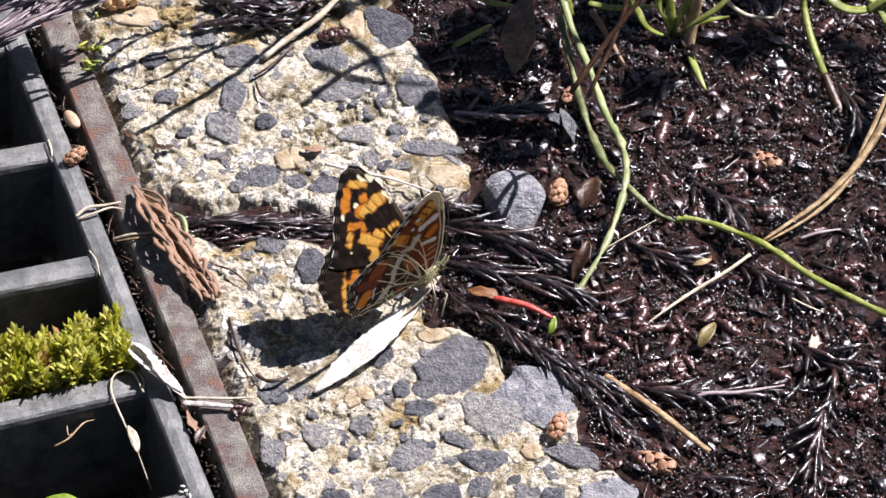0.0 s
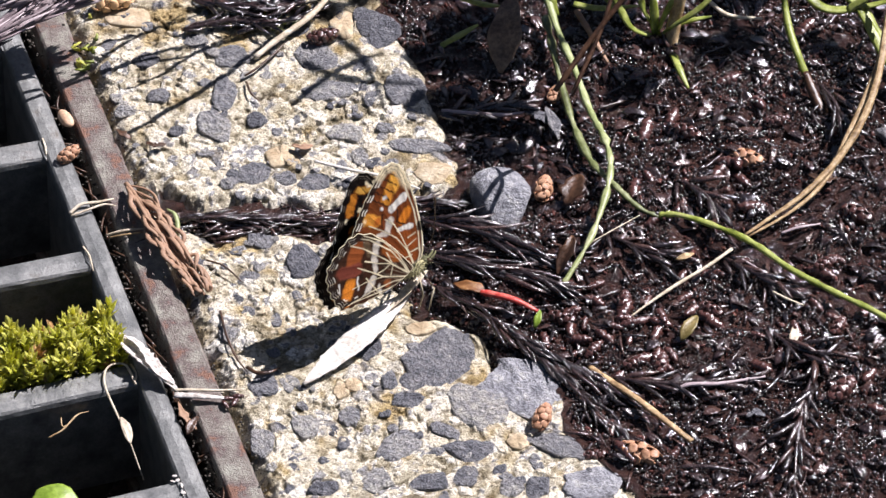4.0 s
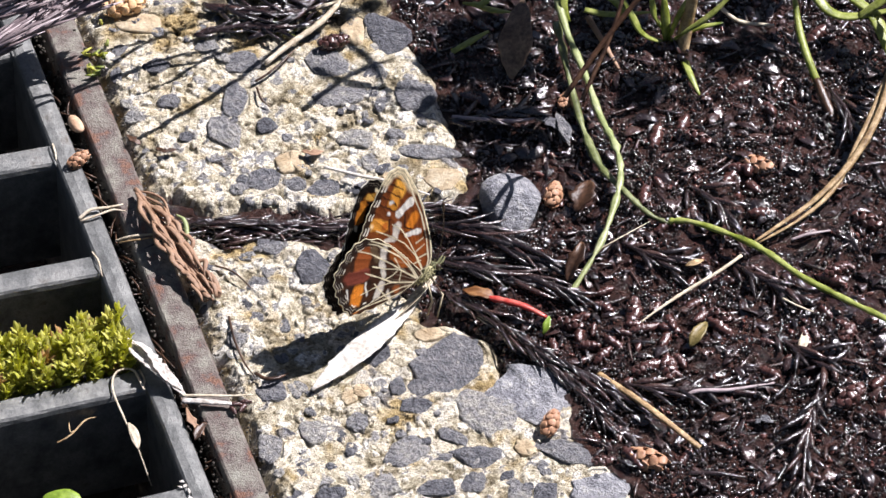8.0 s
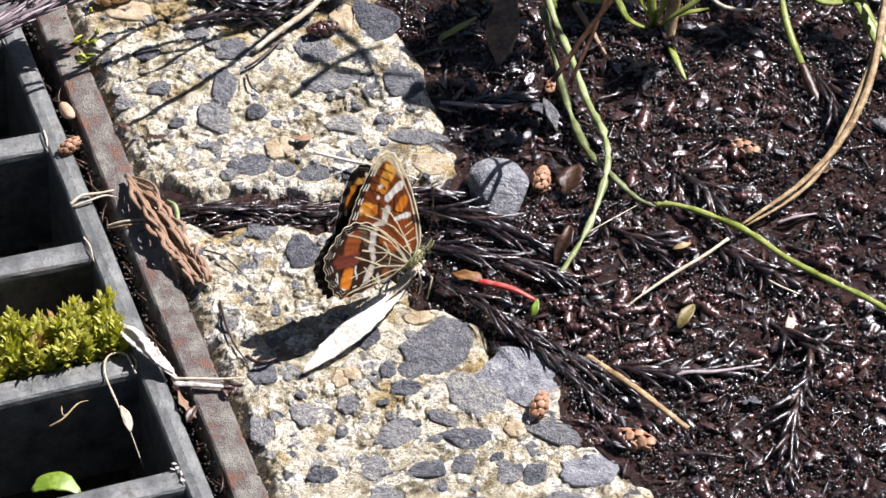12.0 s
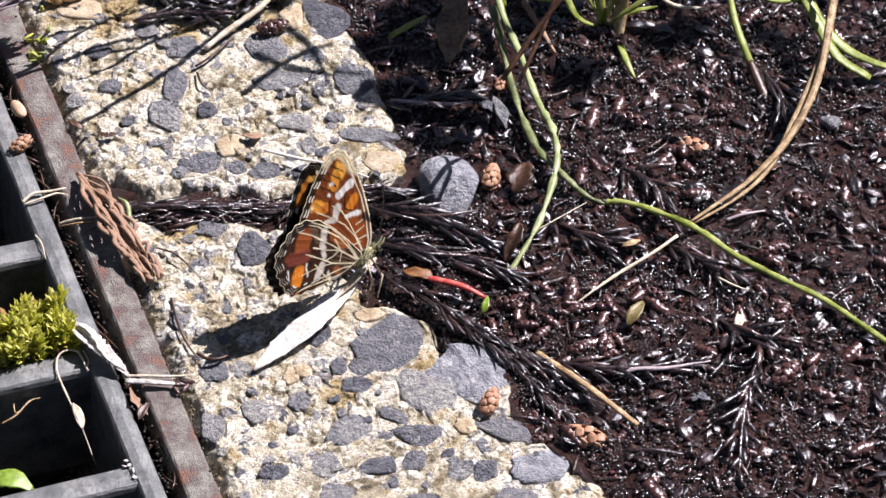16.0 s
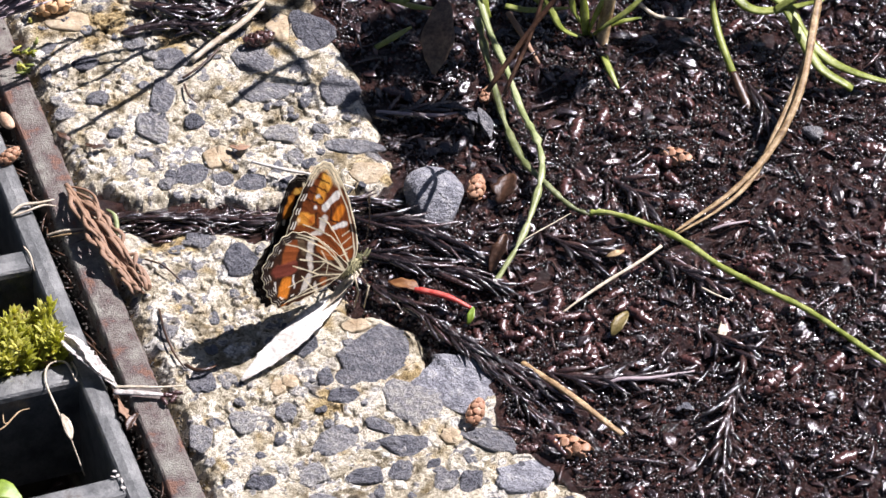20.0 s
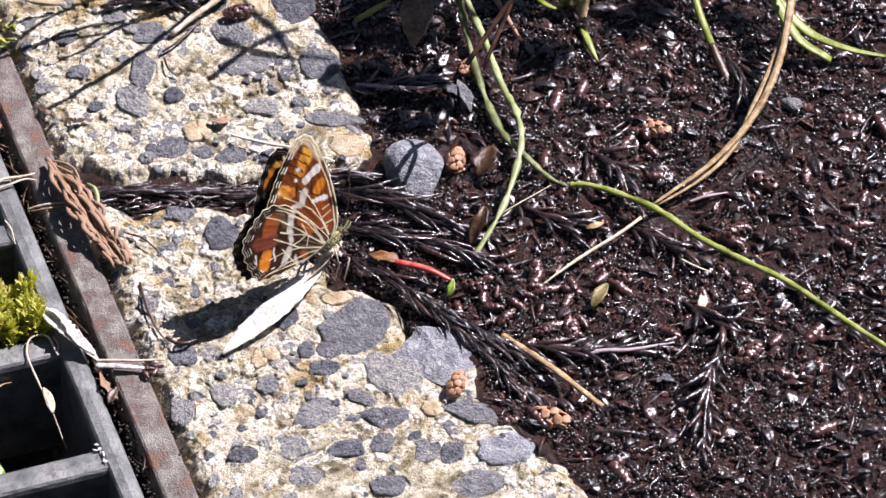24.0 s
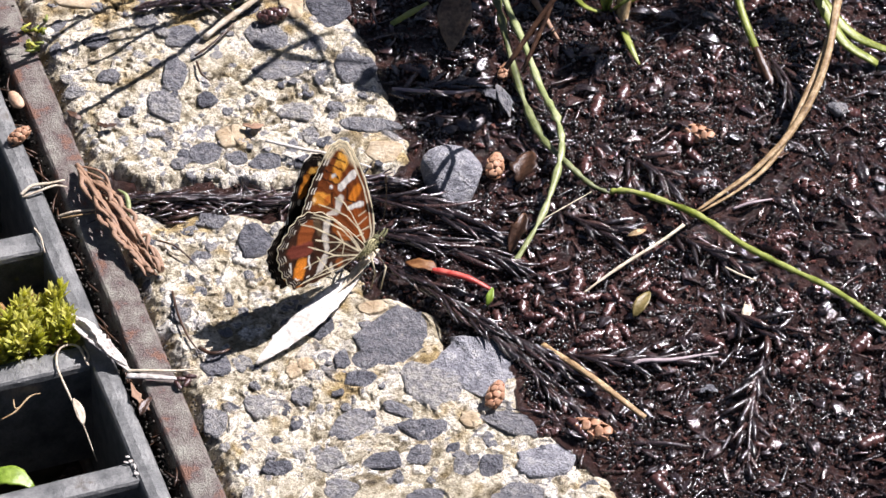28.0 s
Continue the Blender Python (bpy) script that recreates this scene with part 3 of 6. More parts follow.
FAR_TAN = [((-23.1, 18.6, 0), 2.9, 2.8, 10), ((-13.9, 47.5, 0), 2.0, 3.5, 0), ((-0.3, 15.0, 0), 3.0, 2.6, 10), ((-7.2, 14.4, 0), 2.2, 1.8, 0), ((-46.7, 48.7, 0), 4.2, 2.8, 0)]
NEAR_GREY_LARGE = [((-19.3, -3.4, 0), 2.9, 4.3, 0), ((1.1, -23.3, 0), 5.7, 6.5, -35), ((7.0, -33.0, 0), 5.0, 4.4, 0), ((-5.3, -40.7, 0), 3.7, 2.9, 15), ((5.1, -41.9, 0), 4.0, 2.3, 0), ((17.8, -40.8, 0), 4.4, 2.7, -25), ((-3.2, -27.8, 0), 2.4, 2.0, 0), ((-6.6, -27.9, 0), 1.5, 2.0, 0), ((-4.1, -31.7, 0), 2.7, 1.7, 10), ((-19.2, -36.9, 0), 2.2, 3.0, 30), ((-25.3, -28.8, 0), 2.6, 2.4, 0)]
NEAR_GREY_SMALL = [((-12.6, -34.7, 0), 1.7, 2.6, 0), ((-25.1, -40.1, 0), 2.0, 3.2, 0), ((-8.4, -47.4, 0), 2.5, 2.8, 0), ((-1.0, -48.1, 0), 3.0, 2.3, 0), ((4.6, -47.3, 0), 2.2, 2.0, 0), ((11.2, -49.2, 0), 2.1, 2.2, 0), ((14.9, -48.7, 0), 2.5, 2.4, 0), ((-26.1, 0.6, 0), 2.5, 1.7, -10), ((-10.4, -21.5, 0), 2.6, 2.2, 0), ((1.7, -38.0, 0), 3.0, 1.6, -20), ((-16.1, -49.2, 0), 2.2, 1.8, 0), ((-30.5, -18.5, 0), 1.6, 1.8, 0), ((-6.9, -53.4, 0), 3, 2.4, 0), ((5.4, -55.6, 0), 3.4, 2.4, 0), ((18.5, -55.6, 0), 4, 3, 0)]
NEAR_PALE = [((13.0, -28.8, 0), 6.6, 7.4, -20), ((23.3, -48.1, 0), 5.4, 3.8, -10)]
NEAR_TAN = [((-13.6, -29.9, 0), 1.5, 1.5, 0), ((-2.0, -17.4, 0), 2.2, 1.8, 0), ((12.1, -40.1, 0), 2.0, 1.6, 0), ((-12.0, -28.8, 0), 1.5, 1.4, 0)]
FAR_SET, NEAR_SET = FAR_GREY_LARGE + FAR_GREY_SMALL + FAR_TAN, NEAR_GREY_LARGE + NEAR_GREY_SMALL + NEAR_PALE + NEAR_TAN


def concrete_top(name, poly, seed, rows, step=0.21):
    p = np.asarray(poly)
    x0, y0 = np.maximum(p.min(0) - 1.5, (-64, -66))
    x1, y1 = np.minimum(p.max(0) + 1.5, (40, 72))
    xs, ys = np.arange(x0, x1, step), np.arange(y0, y1, step)
    x, y = np.meshgrid(xs, ys)
    d = inside_distance(x, y, poly)
    left = across(x, y)
    d = d + 1.3 * smooth_noise(x, y, 3.2, seed) * (left > 3) + 0.35 * smooth_noise(x, y, 2.2, seed + 1)
    z = 0.35 * smooth_noise(x, y, 11, seed + 2) + 0.28 * smooth_noise(x, y, 4, seed + 3) - 0.42
    grit = 0.34 + 0.10 * smooth_noise(x, y, 9.0, seed + 8) + 0.16 * smooth_noise(x, y, 3.0, seed + 4) + 0.10 * smooth_noise(x, y, 0.9, seed + 5)
    floor_z = z.copy()
    r = np.random.default_rng(seed)
    area = (x1 - x0) * (y1 - y0)
    # broken grains of many sizes, each with its own tone, tilt and height
    for _ in range(int(area * 0.62)):
        cx, cy = r.uniform(x0, x1), r.uniform(y0, y1)
        big = r.random()
        rad = 0.40 + 0.7 * big ** 2 + (1.2 * r.random() if big > 0.88 else 0)
        i0, i1 = int((cy - rad * 1.9 - y0) / step), int((cy + rad * 1.9 - y0) / step) + 2
        j0, j1 = int((cx - rad * 1.9 - x0) / step), int((cx + rad * 1.9 - x0) / step) + 2
        if i0 < 0 or j0 < 0 or i1 > len(ys) or j1 > len(xs):
            continue
        u, v = x[i0:i1, j0:j1] - cx, y[i0:i1, j0:j1] - cy
        th, squeeze = r.uniform(0, np.pi), r.uniform(1.0, 2.1)
        uu, vv = u * np.cos(th) + v * np.sin(th), (v * np.cos(th) - u * np.sin(th)) * squeeze
        q = np.zeros(u.shape)
        for k in range(5):
            way = k * 1.2566 + r.uniform(-0.4, 0.4)
            q = np.maximum(q, (uu * np.cos(way) + vv * np.sin(way)) / (rad * r.uniform(0.75, 1.2)))
        top = r.uniform(-0.34, -0.10) + r.normal(0, 0.10) * u + r.normal(0, 0.10) * v
        zz = top - 1.0 * np.clip(q - 0.85, 0, None) * rad
        old = z[i0:i1, j0:j1]
        hit = (q < 1.7) & (zz > old)
        z[i0:i1, j0:j1] = np.where(hit, zz, old)
        tone = r.choice([0.26, 0.38, 0.48, 0.58, 0.66, 0.80, 1.0], p=[0.10, 0.17, 0.20, 0.17, 0.10, 0.16, 0.10])
        grit[i0:i1, j0:j1] = np.where(hit & (q < 1.15), tone, grit[i0:i1, j0:j1])
    pits = smooth_noise(x, y, 1.6, seed + 6) + 0.5 * smooth_noise(x, y, 0.8, seed + 7)
    z = z - 0.3 * np.clip(pits - 0.66, 0, None) * 2
    grit = grit - 0.5 * np.clip(pits - 0.70, 0, None)
    z = z + r.normal(0, 0.03, z.shape)
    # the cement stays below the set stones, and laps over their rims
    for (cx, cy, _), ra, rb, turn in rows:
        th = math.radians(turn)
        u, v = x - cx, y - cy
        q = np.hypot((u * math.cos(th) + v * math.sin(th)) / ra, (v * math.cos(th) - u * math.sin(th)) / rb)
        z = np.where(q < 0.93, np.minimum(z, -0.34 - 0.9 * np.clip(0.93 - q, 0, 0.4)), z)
    z = floor_z + (z - floor_z) * np.clip(d / 2.0, 0.15, 1)
    low = np.clip(2.4 - d, 0, None) + 0.25 * smooth_noise(x, y, 0.8, seed + 14)
    z = z - np.where(d < 2.2, np.clip(low, 0, None) ** 1.7 * 0.46, 0)
    z = np.maximum(z, -11)
    keep = d > -1.6
    nx = len(xs)
    cell = keep[:-1, :-1] & keep[:-1, 1:] & keep[1:, 1:] & keep[1:, :-1]
    i, j = np.nonzero(cell)
    f = np.stack([i * nx + j, i * nx + j + 1, (i + 1) * nx + j + 1, (i + 1) * nx + j], -1)
    used = np.unique(f)
    back = np.zeros(x.size, int)
    back[used] = np.arange(len(used))
    v = np.stack([x, y, z], -1).reshape(-1, 3)[used]
    me = mesh_of(name, v, back[f].tolist(), M_CONC, False)
    at = me.attributes.new("grit", "FLOAT", "POINT")
    at.data.foreach_set("value", grit.reshape(-1)[used].astype(np.float32))
    # yellow lichen and rust-brown dirt in patches
    tint = np.zeros(x.shape)
    for cx, cy, size in LICHEN:
        tint = np.maximum(tint, 1.25 - np.hypot(x - cx, y - cy) / size)
    tint = np.maximum(tint, 0.7 - left / 4.0)
    # dark soil washed over the far end, with one patch painting twig shade
    soil = np.zeros(x.shape)
    for cx, cy, size in SOIL_AND_SHADE:
        soil = np.maximum(soil, 1.5 - np.hypot(x - cx, y - cy) / size)
    soil = np.clip(soil + 0.7 * smooth_noise(x, y, 3.0, seed + 11) + 0.5 * smooth_noise(x, y, 1.2, seed + 12) - 0.3, 0, 1)
    grit_soil_shade = grit * (1 - soil) + (0.02 + 0.10 * (smooth_noise(x, y, 0.9, seed + 13) + 1) / 2) * soil
    at.data.foreach_set("value", grit_soil_shade.reshape(-1)[used].astype(np.float32))
    tint = np.clip(tint + 0.9 * smooth_noise(x, y, 2.5, seed + 9) + 0.5 * smooth_noise(x, y, 1.0, seed + 10) - 0.35, 0, 0.9)
    at = me.attributes.new("stain", "FLOAT", "POINT")
    at.data.foreach_set("value", tint.reshape(-1)[used].astype(np.float32))
    return new(name, me)


def core_of(poly, parent):
    """The body of the block below its worn top."""
    p = np.asarray(poly)
    mid = p.mean(0)
    p = mid + (p - mid) * 0.975
    n = len(p)
    v = [(*q, -3.5) for q in p] + [(*q, -45) for q in p]
    f = [tuple(range(n)), tuple(range(2 * n - 1, n - 1, -1))] + [(i, i + n, (i + 1) % n + n, (i + 1) % n) for i in range(n)]
    me = mesh_of("core", v, f, M_CONC, False)
    at = me.attributes.new("grit", "FLOAT", "POINT")
    at.data.foreach_set("value", np.full(len(v), 0.4, np.float32))
    ob = new("core", me)
    ob.parent = parent


kerb_far = new("kerb_block")
tagged(kerb_far, "pale weathered concrete kerb block with exposed grey stones", "kerb", "kerb blocks along the drain")
kerb_near = new("kerb_block")
tagged(kerb_near, "pale crumbling concrete kerb block with large grey stones", "kerb", "kerb blocks along the drain")
for owner, poly, seed, rows in ((kerb_far, FAR_BLOCK, 100, FAR_SET), (kerb_near, NEAR_BLOCK, 200, NEAR_SET)):
    top = concrete_top("worn_top", poly, seed, rows)
    top.parent = owner
    core_of(poly, owner)


# ---- drain: steel frame and grating ----
def bar(w, l, h, bevel, z=0.0, cuts=14, wear=0.12, seed=0):
    """A steel bar along y: rounded upper edges, slightly uneven faces."""
    prof = [(-w / 2, -h), (-w / 2, -bevel * 1.6), (-w / 2 + bevel * 0.4, -bevel * 0.5), (-w / 2 + bevel, 0), (0, 0.08), (w / 2 - bevel, 0), (w / 2 - bevel * 0.4, -bevel * 0.5),
            (w / 2, -bevel * 1.6), (w / 2, -h)]
    n = len(prof)
    r = np.random.default_rng(seed)
    v = []
    for i in range(cuts + 1):
        y = -l / 2 + l * i / cuts
        for q in prof:
            v.append((q[0] + wear * r.uniform(-1, 1), y, z + q[1] + wear * r.uniform(-1, 1)))
    f = [(i * n + j, i * n + j + 1, (i + 1) * n + j + 1, (i + 1) * n + j) for i in range(cuts) for j in range(n - 1)]
    f += [(i * n + n - 1, i * n, (i + 1) * n, (i + 1) * n + n - 1) for i in range(cuts)]
    f += [tuple(range(n - 1, -1, -1)), tuple(cuts * n + j for j in range(n))]
    return np.array(v), f


def drain_pose(c, a, z=0.0, turn=0.0):
    x, y = from_drain(c, a)
    return pose(x * MM, y * MM, z * MM, 0, 0, math.degrees(DRAIN_TURN) + turn)


frame_iron = new("steel_edging")
frame_iron.matrix_world = drain_pose(-2.65, 0)
tagged(frame_iron, "rust-stained steel angle frame beside the drain", "edging")
part("flange", bar(5.1, 320, 4.0, 0.5, z=-0.1, cuts=150, wear=0.05, seed=3), M_RUST, frame_iron, smooth=False)
part("ledge", moved(bar(7.0, 320, 3.0, 0.4, cuts=40, seed=5), x=-5.5, z=-27), M_RUST, frame_iron)
part("upright", moved(bar(1.6, 320, 26.0, 0.3, cuts=40, wear=0.05, seed=4), x=-1.7, z=-2.2), M_RUST, frame_iron)

grating = new("drain_grating")
grating.matrix_world = drain_pose(-9.6, 0)
tagged(grating, "weathered galvanised steel drain grating with square bars", "drain grating")
part("edge_bar", bar(3.7, 300, 24.0, 0.55, cuts=130, wear=0.035, seed=6), M_STEEL, grating, "long edge bar", False)
part("edge_bar", moved(bar(3.7, 300, 24.0, 0.7, cuts=60, wear=0.06, seed=7), x=-132), M_STEEL, grating, "long edge bar")
cross_mesh = None
for k in range(-6, 6):
    if cross_mesh is None:
        cross_mesh = mesh_of("crossbar", *bar(4.7, 130, 20.0, 0.6, cuts=70, wear=0.04, seed=8), M_STEEL, False)
    ob = new("crossbar", cross_mesh)
    ob.parent = grating
    # the bars were welded a little askew
    skew = {1: 3.2, 0: 2.4, -1: 0.4}.get(k, 0.0)
    ob.matrix_basis = pose(-66.5 * MM, (24.5 * k + 0.5 + 65 * math.tan(radians(skew))) * MM, -0.25 * MM, 0, 0, 90 - skew)
    weld = part("weld", moved(lump(0.35, 2.2, 0.3, 40 + k, 0.4), x=-1.9, y=24.4 * k + 0.5, z=-0.2), M_STEEL, grating)
for k in range(3):
    part("bearing_bar", moved(bar(3.4, 300, 22.0, 0.6, cuts=40, wear=0.06, seed=20 + k), x=-35 - 33 * k, z=-0.6), M_STEEL, grating)


# ---- conifer sprigs, cones, straws and leaves ----
def empty(name, label, category, group=""):
    return tagged(new(name), label, category, group)


def needle_shape(length, wide, bend, lift, r):
    """A single curved needle along +x."""
    s = np.linspace(0, 1, 4)
    pts = np.stack([length * s, bend * length * s ** 2, lift * length * s - 0.35 * lift * length * s ** 2], 1)
    return tube(pts, wide, wide * 0.8, n=4, steps=1, tip=0.2, root=0.8)


def sprig(name, label, spine, mat, needle=4.0, wide=0.7, gap=0.7, spread=0.55, lift=0.25, ranks=4, stem=0.8, seed=0, first=0.0, category="sprig", bend=0.1):
    """A shed conifer twig: a stem and ranks of forward-leaning needles."""
    r = np.random.default_rng(seed)
    thing = empty(name, label, category)
    c = curve_through(spine, 14)
    part("stem", tube(spine, stem, n=6, steps=6, tip=0.4, rough=0.05, seed=seed), mat, thing)
    seglen = np.linalg.norm(np.diff(c, axis=0), axis=1)
    acc = np.concatenate([[0], np.cumsum(seglen)])
    shapes, d = [], first
    k = 0
    while d < acc[-1]:
        i = min(np.searchsorted(acc, d), len(c) - 2)
        t = c[min(i + 1, len(c) - 1)] - c[max(i - 1, 0)]
        yaw = math.atan2(t[1], t[0])
        pitch = math.atan2(t[2], math.hypot(t[0], t[1]))
        side = (-1, 1)[k % 2]
        fall = 0.55 + 0.45 * math.sin(math.pi * min(1, 0.25 + 0.75 * d / acc[-1]))
        ang = side * spread * r.uniform(0.55, 1.35) if k % ranks < 2 or ranks < 4 else side * spread * 0.35
        up = r.uniform(-0.2, 1.0) * lift + (0.35 * lift if k % ranks >= 2 else 0)
        sh = needle_shape(needle * fall * r.uniform(0.7, 1.15), wide * r.uniform(0.8, 1.2), -side * bend * r.uniform(0.3, 1.6), up, r)
        sh = moved(sh, ry=-pitch)
        sh = moved(sh, rz=yaw + ang)
        shapes.append(moved(sh, *(c[i] + r.normal(0, 0.35, 3) * (1, 1, 0.5))))
        d += gap * r.uniform(0.6, 1.4) / 2
        k += 1
    ob = part("needles", joined(shapes), mat, thing)
    ob["kind"] = "stuff"
    return thing


def cone_scale(b, mat):
    return mesh_of("scale", *tube([(0, 0, 0), (0.40 * b, 0, 0.07 * b), (0.80 * b, 0, 0.0)], 1.0 * b, 0.15 * b, n=8, steps=2, tip=0.5, root=0.7), mat)


CONES = {"pale": (M_CONE_PALE, 2.7, 1.5), "red": (M_CONE_RED, 2.6, 1.3), "cream": (M_CONE_CREAM, 2.0, 0.95)}
CONE_MESH = {k: (mesh_of("core", *lump(a * 0.9, b * 0.82, b * 0.82, 5, 0.10), m), cone_scale(b, m)) for k, (m, a, b) in CONES.items()}
CONE_WORDS = {"pale": "dry orange-brown little conifer cone", "red": "wet red-brown little conifer cone", "cream": "cream cone shape standing in for tan bark"}


def cone(kind, at, turn, tilt=0.0, size=1.0, where="lying on the wet litter"):
    """A closed cone: a core and spirals of overlapping scales."""
    thing = empty("conifer_cone", CONE_WORDS[kind] + " " + where, "cone", "fallen conifer cones")
    thing.matrix_world = pose(at[0] * MM, at[1] * MM, at[2] * MM, 0, tilt, turn)
    thing.scale = (size,) * 3
    core = new("core", CONE_MESH[kind][0])
    core.parent = thing
    a, b = CONES[kind][1:]
    for k in range(24):
        s = (k + 0.5) / 24 * 2 - 1
        rad = math.sqrt(max(0.04, 1 - s * s * 0.95))
        ob = new("scale", CONE_MESH[kind][1])
        ob.parent = thing
        ob.matrix_basis = pose((a * 0.86 * s - 0.3 * b) * MM, 0, 0, math.degrees(k * 2.399)) @ pose(0, 0, b * 0.78 * rad * MM, 0, 18 * s - 8, rng.uniform(-8, 8))
    return thing


def catkin_mesh(seed):
    """A short ribbed catkin along x."""
    r = np.random.default_rng(seed)
    l, n, k = 2.2, 9, 15
    v = []
    for i in range(k):
        s = i / (k - 1) * 2 - 1
        rad = 0.95 * math.sqrt(max(0.02, 1 - s * s * 0.92)) * (1 + 0.16 * math.sin(i * 2.4))
        for j in range(n):
            th = j * 2 * math.pi / n + i * 0.35
            q = rad * (1 + 0.14 * math.sin(3 * th + i) + r.uniform(-0.16, 0.16))
            v.append((s * l, q * math.cos(th), q * math.sin(th) * 0.9))
    f = [(i * n + j, i * n + (j + 1) % n, (i + 1) * n + (j + 1) % n, (i + 1) * n + j) for i in range(k - 1) for j in range(n)]
    f += [tuple(range(n - 1, -1, -1)), tuple((k - 1) * n + j for j in range(n))]
    return mesh_of("catkin", v, f, M_CONE_RED)


CATKINS = [catkin_mesh(80 + k) for k in range(5)]


def straw(name, label, pts, wide, mat, thick=None, tip=0.5, seed=1, n=6, rough=0.06, category="straw"):
    return tagged(part(name, tube(pts, wide, thick or wide * 0.7, n=n, steps=6, tip=tip, rough=rough, seed=seed), mat), label, category)


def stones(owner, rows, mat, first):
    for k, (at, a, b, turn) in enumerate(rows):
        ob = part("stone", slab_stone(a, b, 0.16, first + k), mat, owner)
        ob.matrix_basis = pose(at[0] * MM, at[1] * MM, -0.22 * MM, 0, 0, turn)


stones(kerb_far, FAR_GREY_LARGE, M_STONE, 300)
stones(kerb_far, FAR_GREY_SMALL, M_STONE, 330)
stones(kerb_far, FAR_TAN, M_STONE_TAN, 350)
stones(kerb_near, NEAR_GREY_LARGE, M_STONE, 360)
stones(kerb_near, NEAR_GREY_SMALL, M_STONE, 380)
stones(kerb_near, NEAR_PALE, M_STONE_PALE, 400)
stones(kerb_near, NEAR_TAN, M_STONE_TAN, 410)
# small broken stones all over the kerb tops
PEBBLE_SIZES = [(1.0, 0.8), (0.8, 1.0), (1.5, 0.9), (0.7, 0.6), (1.1, 1.3), (1.8, 1.1), (0.55, 0.8)]
pebbles = [mesh_of("pebble", *slab_stone(a, b, 0.10, 500 + i, 17), M_STONE) for i, (a, b) in enumerate(PEBBLE_SIZES)]
for owner, poly, count in ((kerb_far, FAR_BLOCK, 105), (kerb_near, NEAR_BLOCK, 115)):
    got = 0
    while got < count:
        x, y = rng.uniform(-62, 30), rng.uniform(-62, 62)
        if inside_distance(np.array([x]), np.array([y]), poly)[0] < 1.6:
            continue
        ob = new("pebble", pebbles[got % 7])
        ob.parent = owner
        ob.matrix_basis = pose(x * MM, y * MM, rng.uniform(-0.34, -0.18) * MM, rng.uniform(-8, 8), rng.uniform(-8, 8), rng.uniform(0, 360))
        got += 1

# the round stone against the corner of the far block
tagged(part("round_stone", moved(lump(5.3, 6.6, 3.4, 43, 0.42, ICO3, 14, 0.60), *(10.2, 10.2, -0.6), rz=0.5), M_STONE_PALE), "smooth grey pebble lying against the kerb in the litter", "stone")

# ---- wet litter over the mud ----
LITTER_X, LITTER_Y = (-16, 92), (-62, 66)


def on_litter(n, margin=-0.3):
    x, y = rng.uniform(*LITTER_X, n), rng.uniform(*LITTER_Y, n)
    d = np.maximum(inside_distance(x, y, FAR_BLOCK), inside_distance(x, y, NEAR_BLOCK))
    ok = (d < margin) & (across(x, y) > 4)
    return x[ok], y[ok], d[ok]


def litter_needles(count):
    shapes = []
    x, y, d = on_litter(count)
    z = mud_height(x, y)
    for px, py, pz in zip(x, y, z):
        l = 1.4 + 5.0 * rng.random() ** 1.6
        sh = needle_shape(l, rng.uniform(0.35, 0.8), rng.uniform(-0.3, 0.3), rng.uniform(-0.08, 0.10), rng)
        shapes.append(moved(sh, px, py, pz + rng.uniform(0.0, 0.6), rz=rng.uniform(0, 6.28)))
    ob = part("needle_litter", joined(shapes), M_NEEDLE)
    tagged(ob, "soaked black fallen conifer needles on mud", "needles", kind="stuff")


def litter_flakes(count):
    """Flat rotting scraps of leaf and bark."""
    shapes = []
    x, y, d = on_litter(count, -0.8)
    z = mud_height(x, y)
    for k, (px, py, pz) in enumerate(zip(x, y, z)):
        l = rng.uniform(1.2, 4.2)
        sh = leaf_shape([(-l / 2, 0, 0), (0, rng.uniform(-0.4, 0.4), rng.uniform(0.1, 0.6)), (l / 2, 0, rng.uniform(-0.2, 0.5))], l * rng.uniform(0.2, 0.5), 0.12, 0.25, 4, 2, 0.2, k, 0.2)
        shapes.append(moved(sh, px, py, pz + rng.uniform(0.0, 0.5), rng.uniform(-0.4, 0.4), rng.uniform(-0.3, 0.3), rng.uniform(0, 6.28)))
    ob = part("scrap_litter", joined(shapes), M_NEEDLE)
    tagged(ob, "soaked dark scraps of leaf and bark", "scraps", kind="stuff")


def water_beads(count):
    """Dark glossy beads added over the litter to make its sun glints."""
    x, y, d = on_litter(count, -0.2)
    wet = smooth_noise(x, y, 6.0, 71) + 0.7 * smooth_noise(x, y, 2.6, 72) + rng.normal(0, 0.35, len(x)) > -0.1
    x, y = x[wet], y[wet]
    z = mud_height(x, y)
    shapes = [moved(ICO1, px, py, pz + rng.uniform(0.1, 0.9), rng.uniform(0, 3), 0, rng.uniform(0, 3), s=0.10 + 0.36 * rng.random() ** 3.6) for px, py, pz in zip(x, y, z)]
    tagged(part("water_beads", joined(shapes), M_GLINT_BEAD), "dark glossy beads added to the litter for sun glints", "water", kind="stuff")


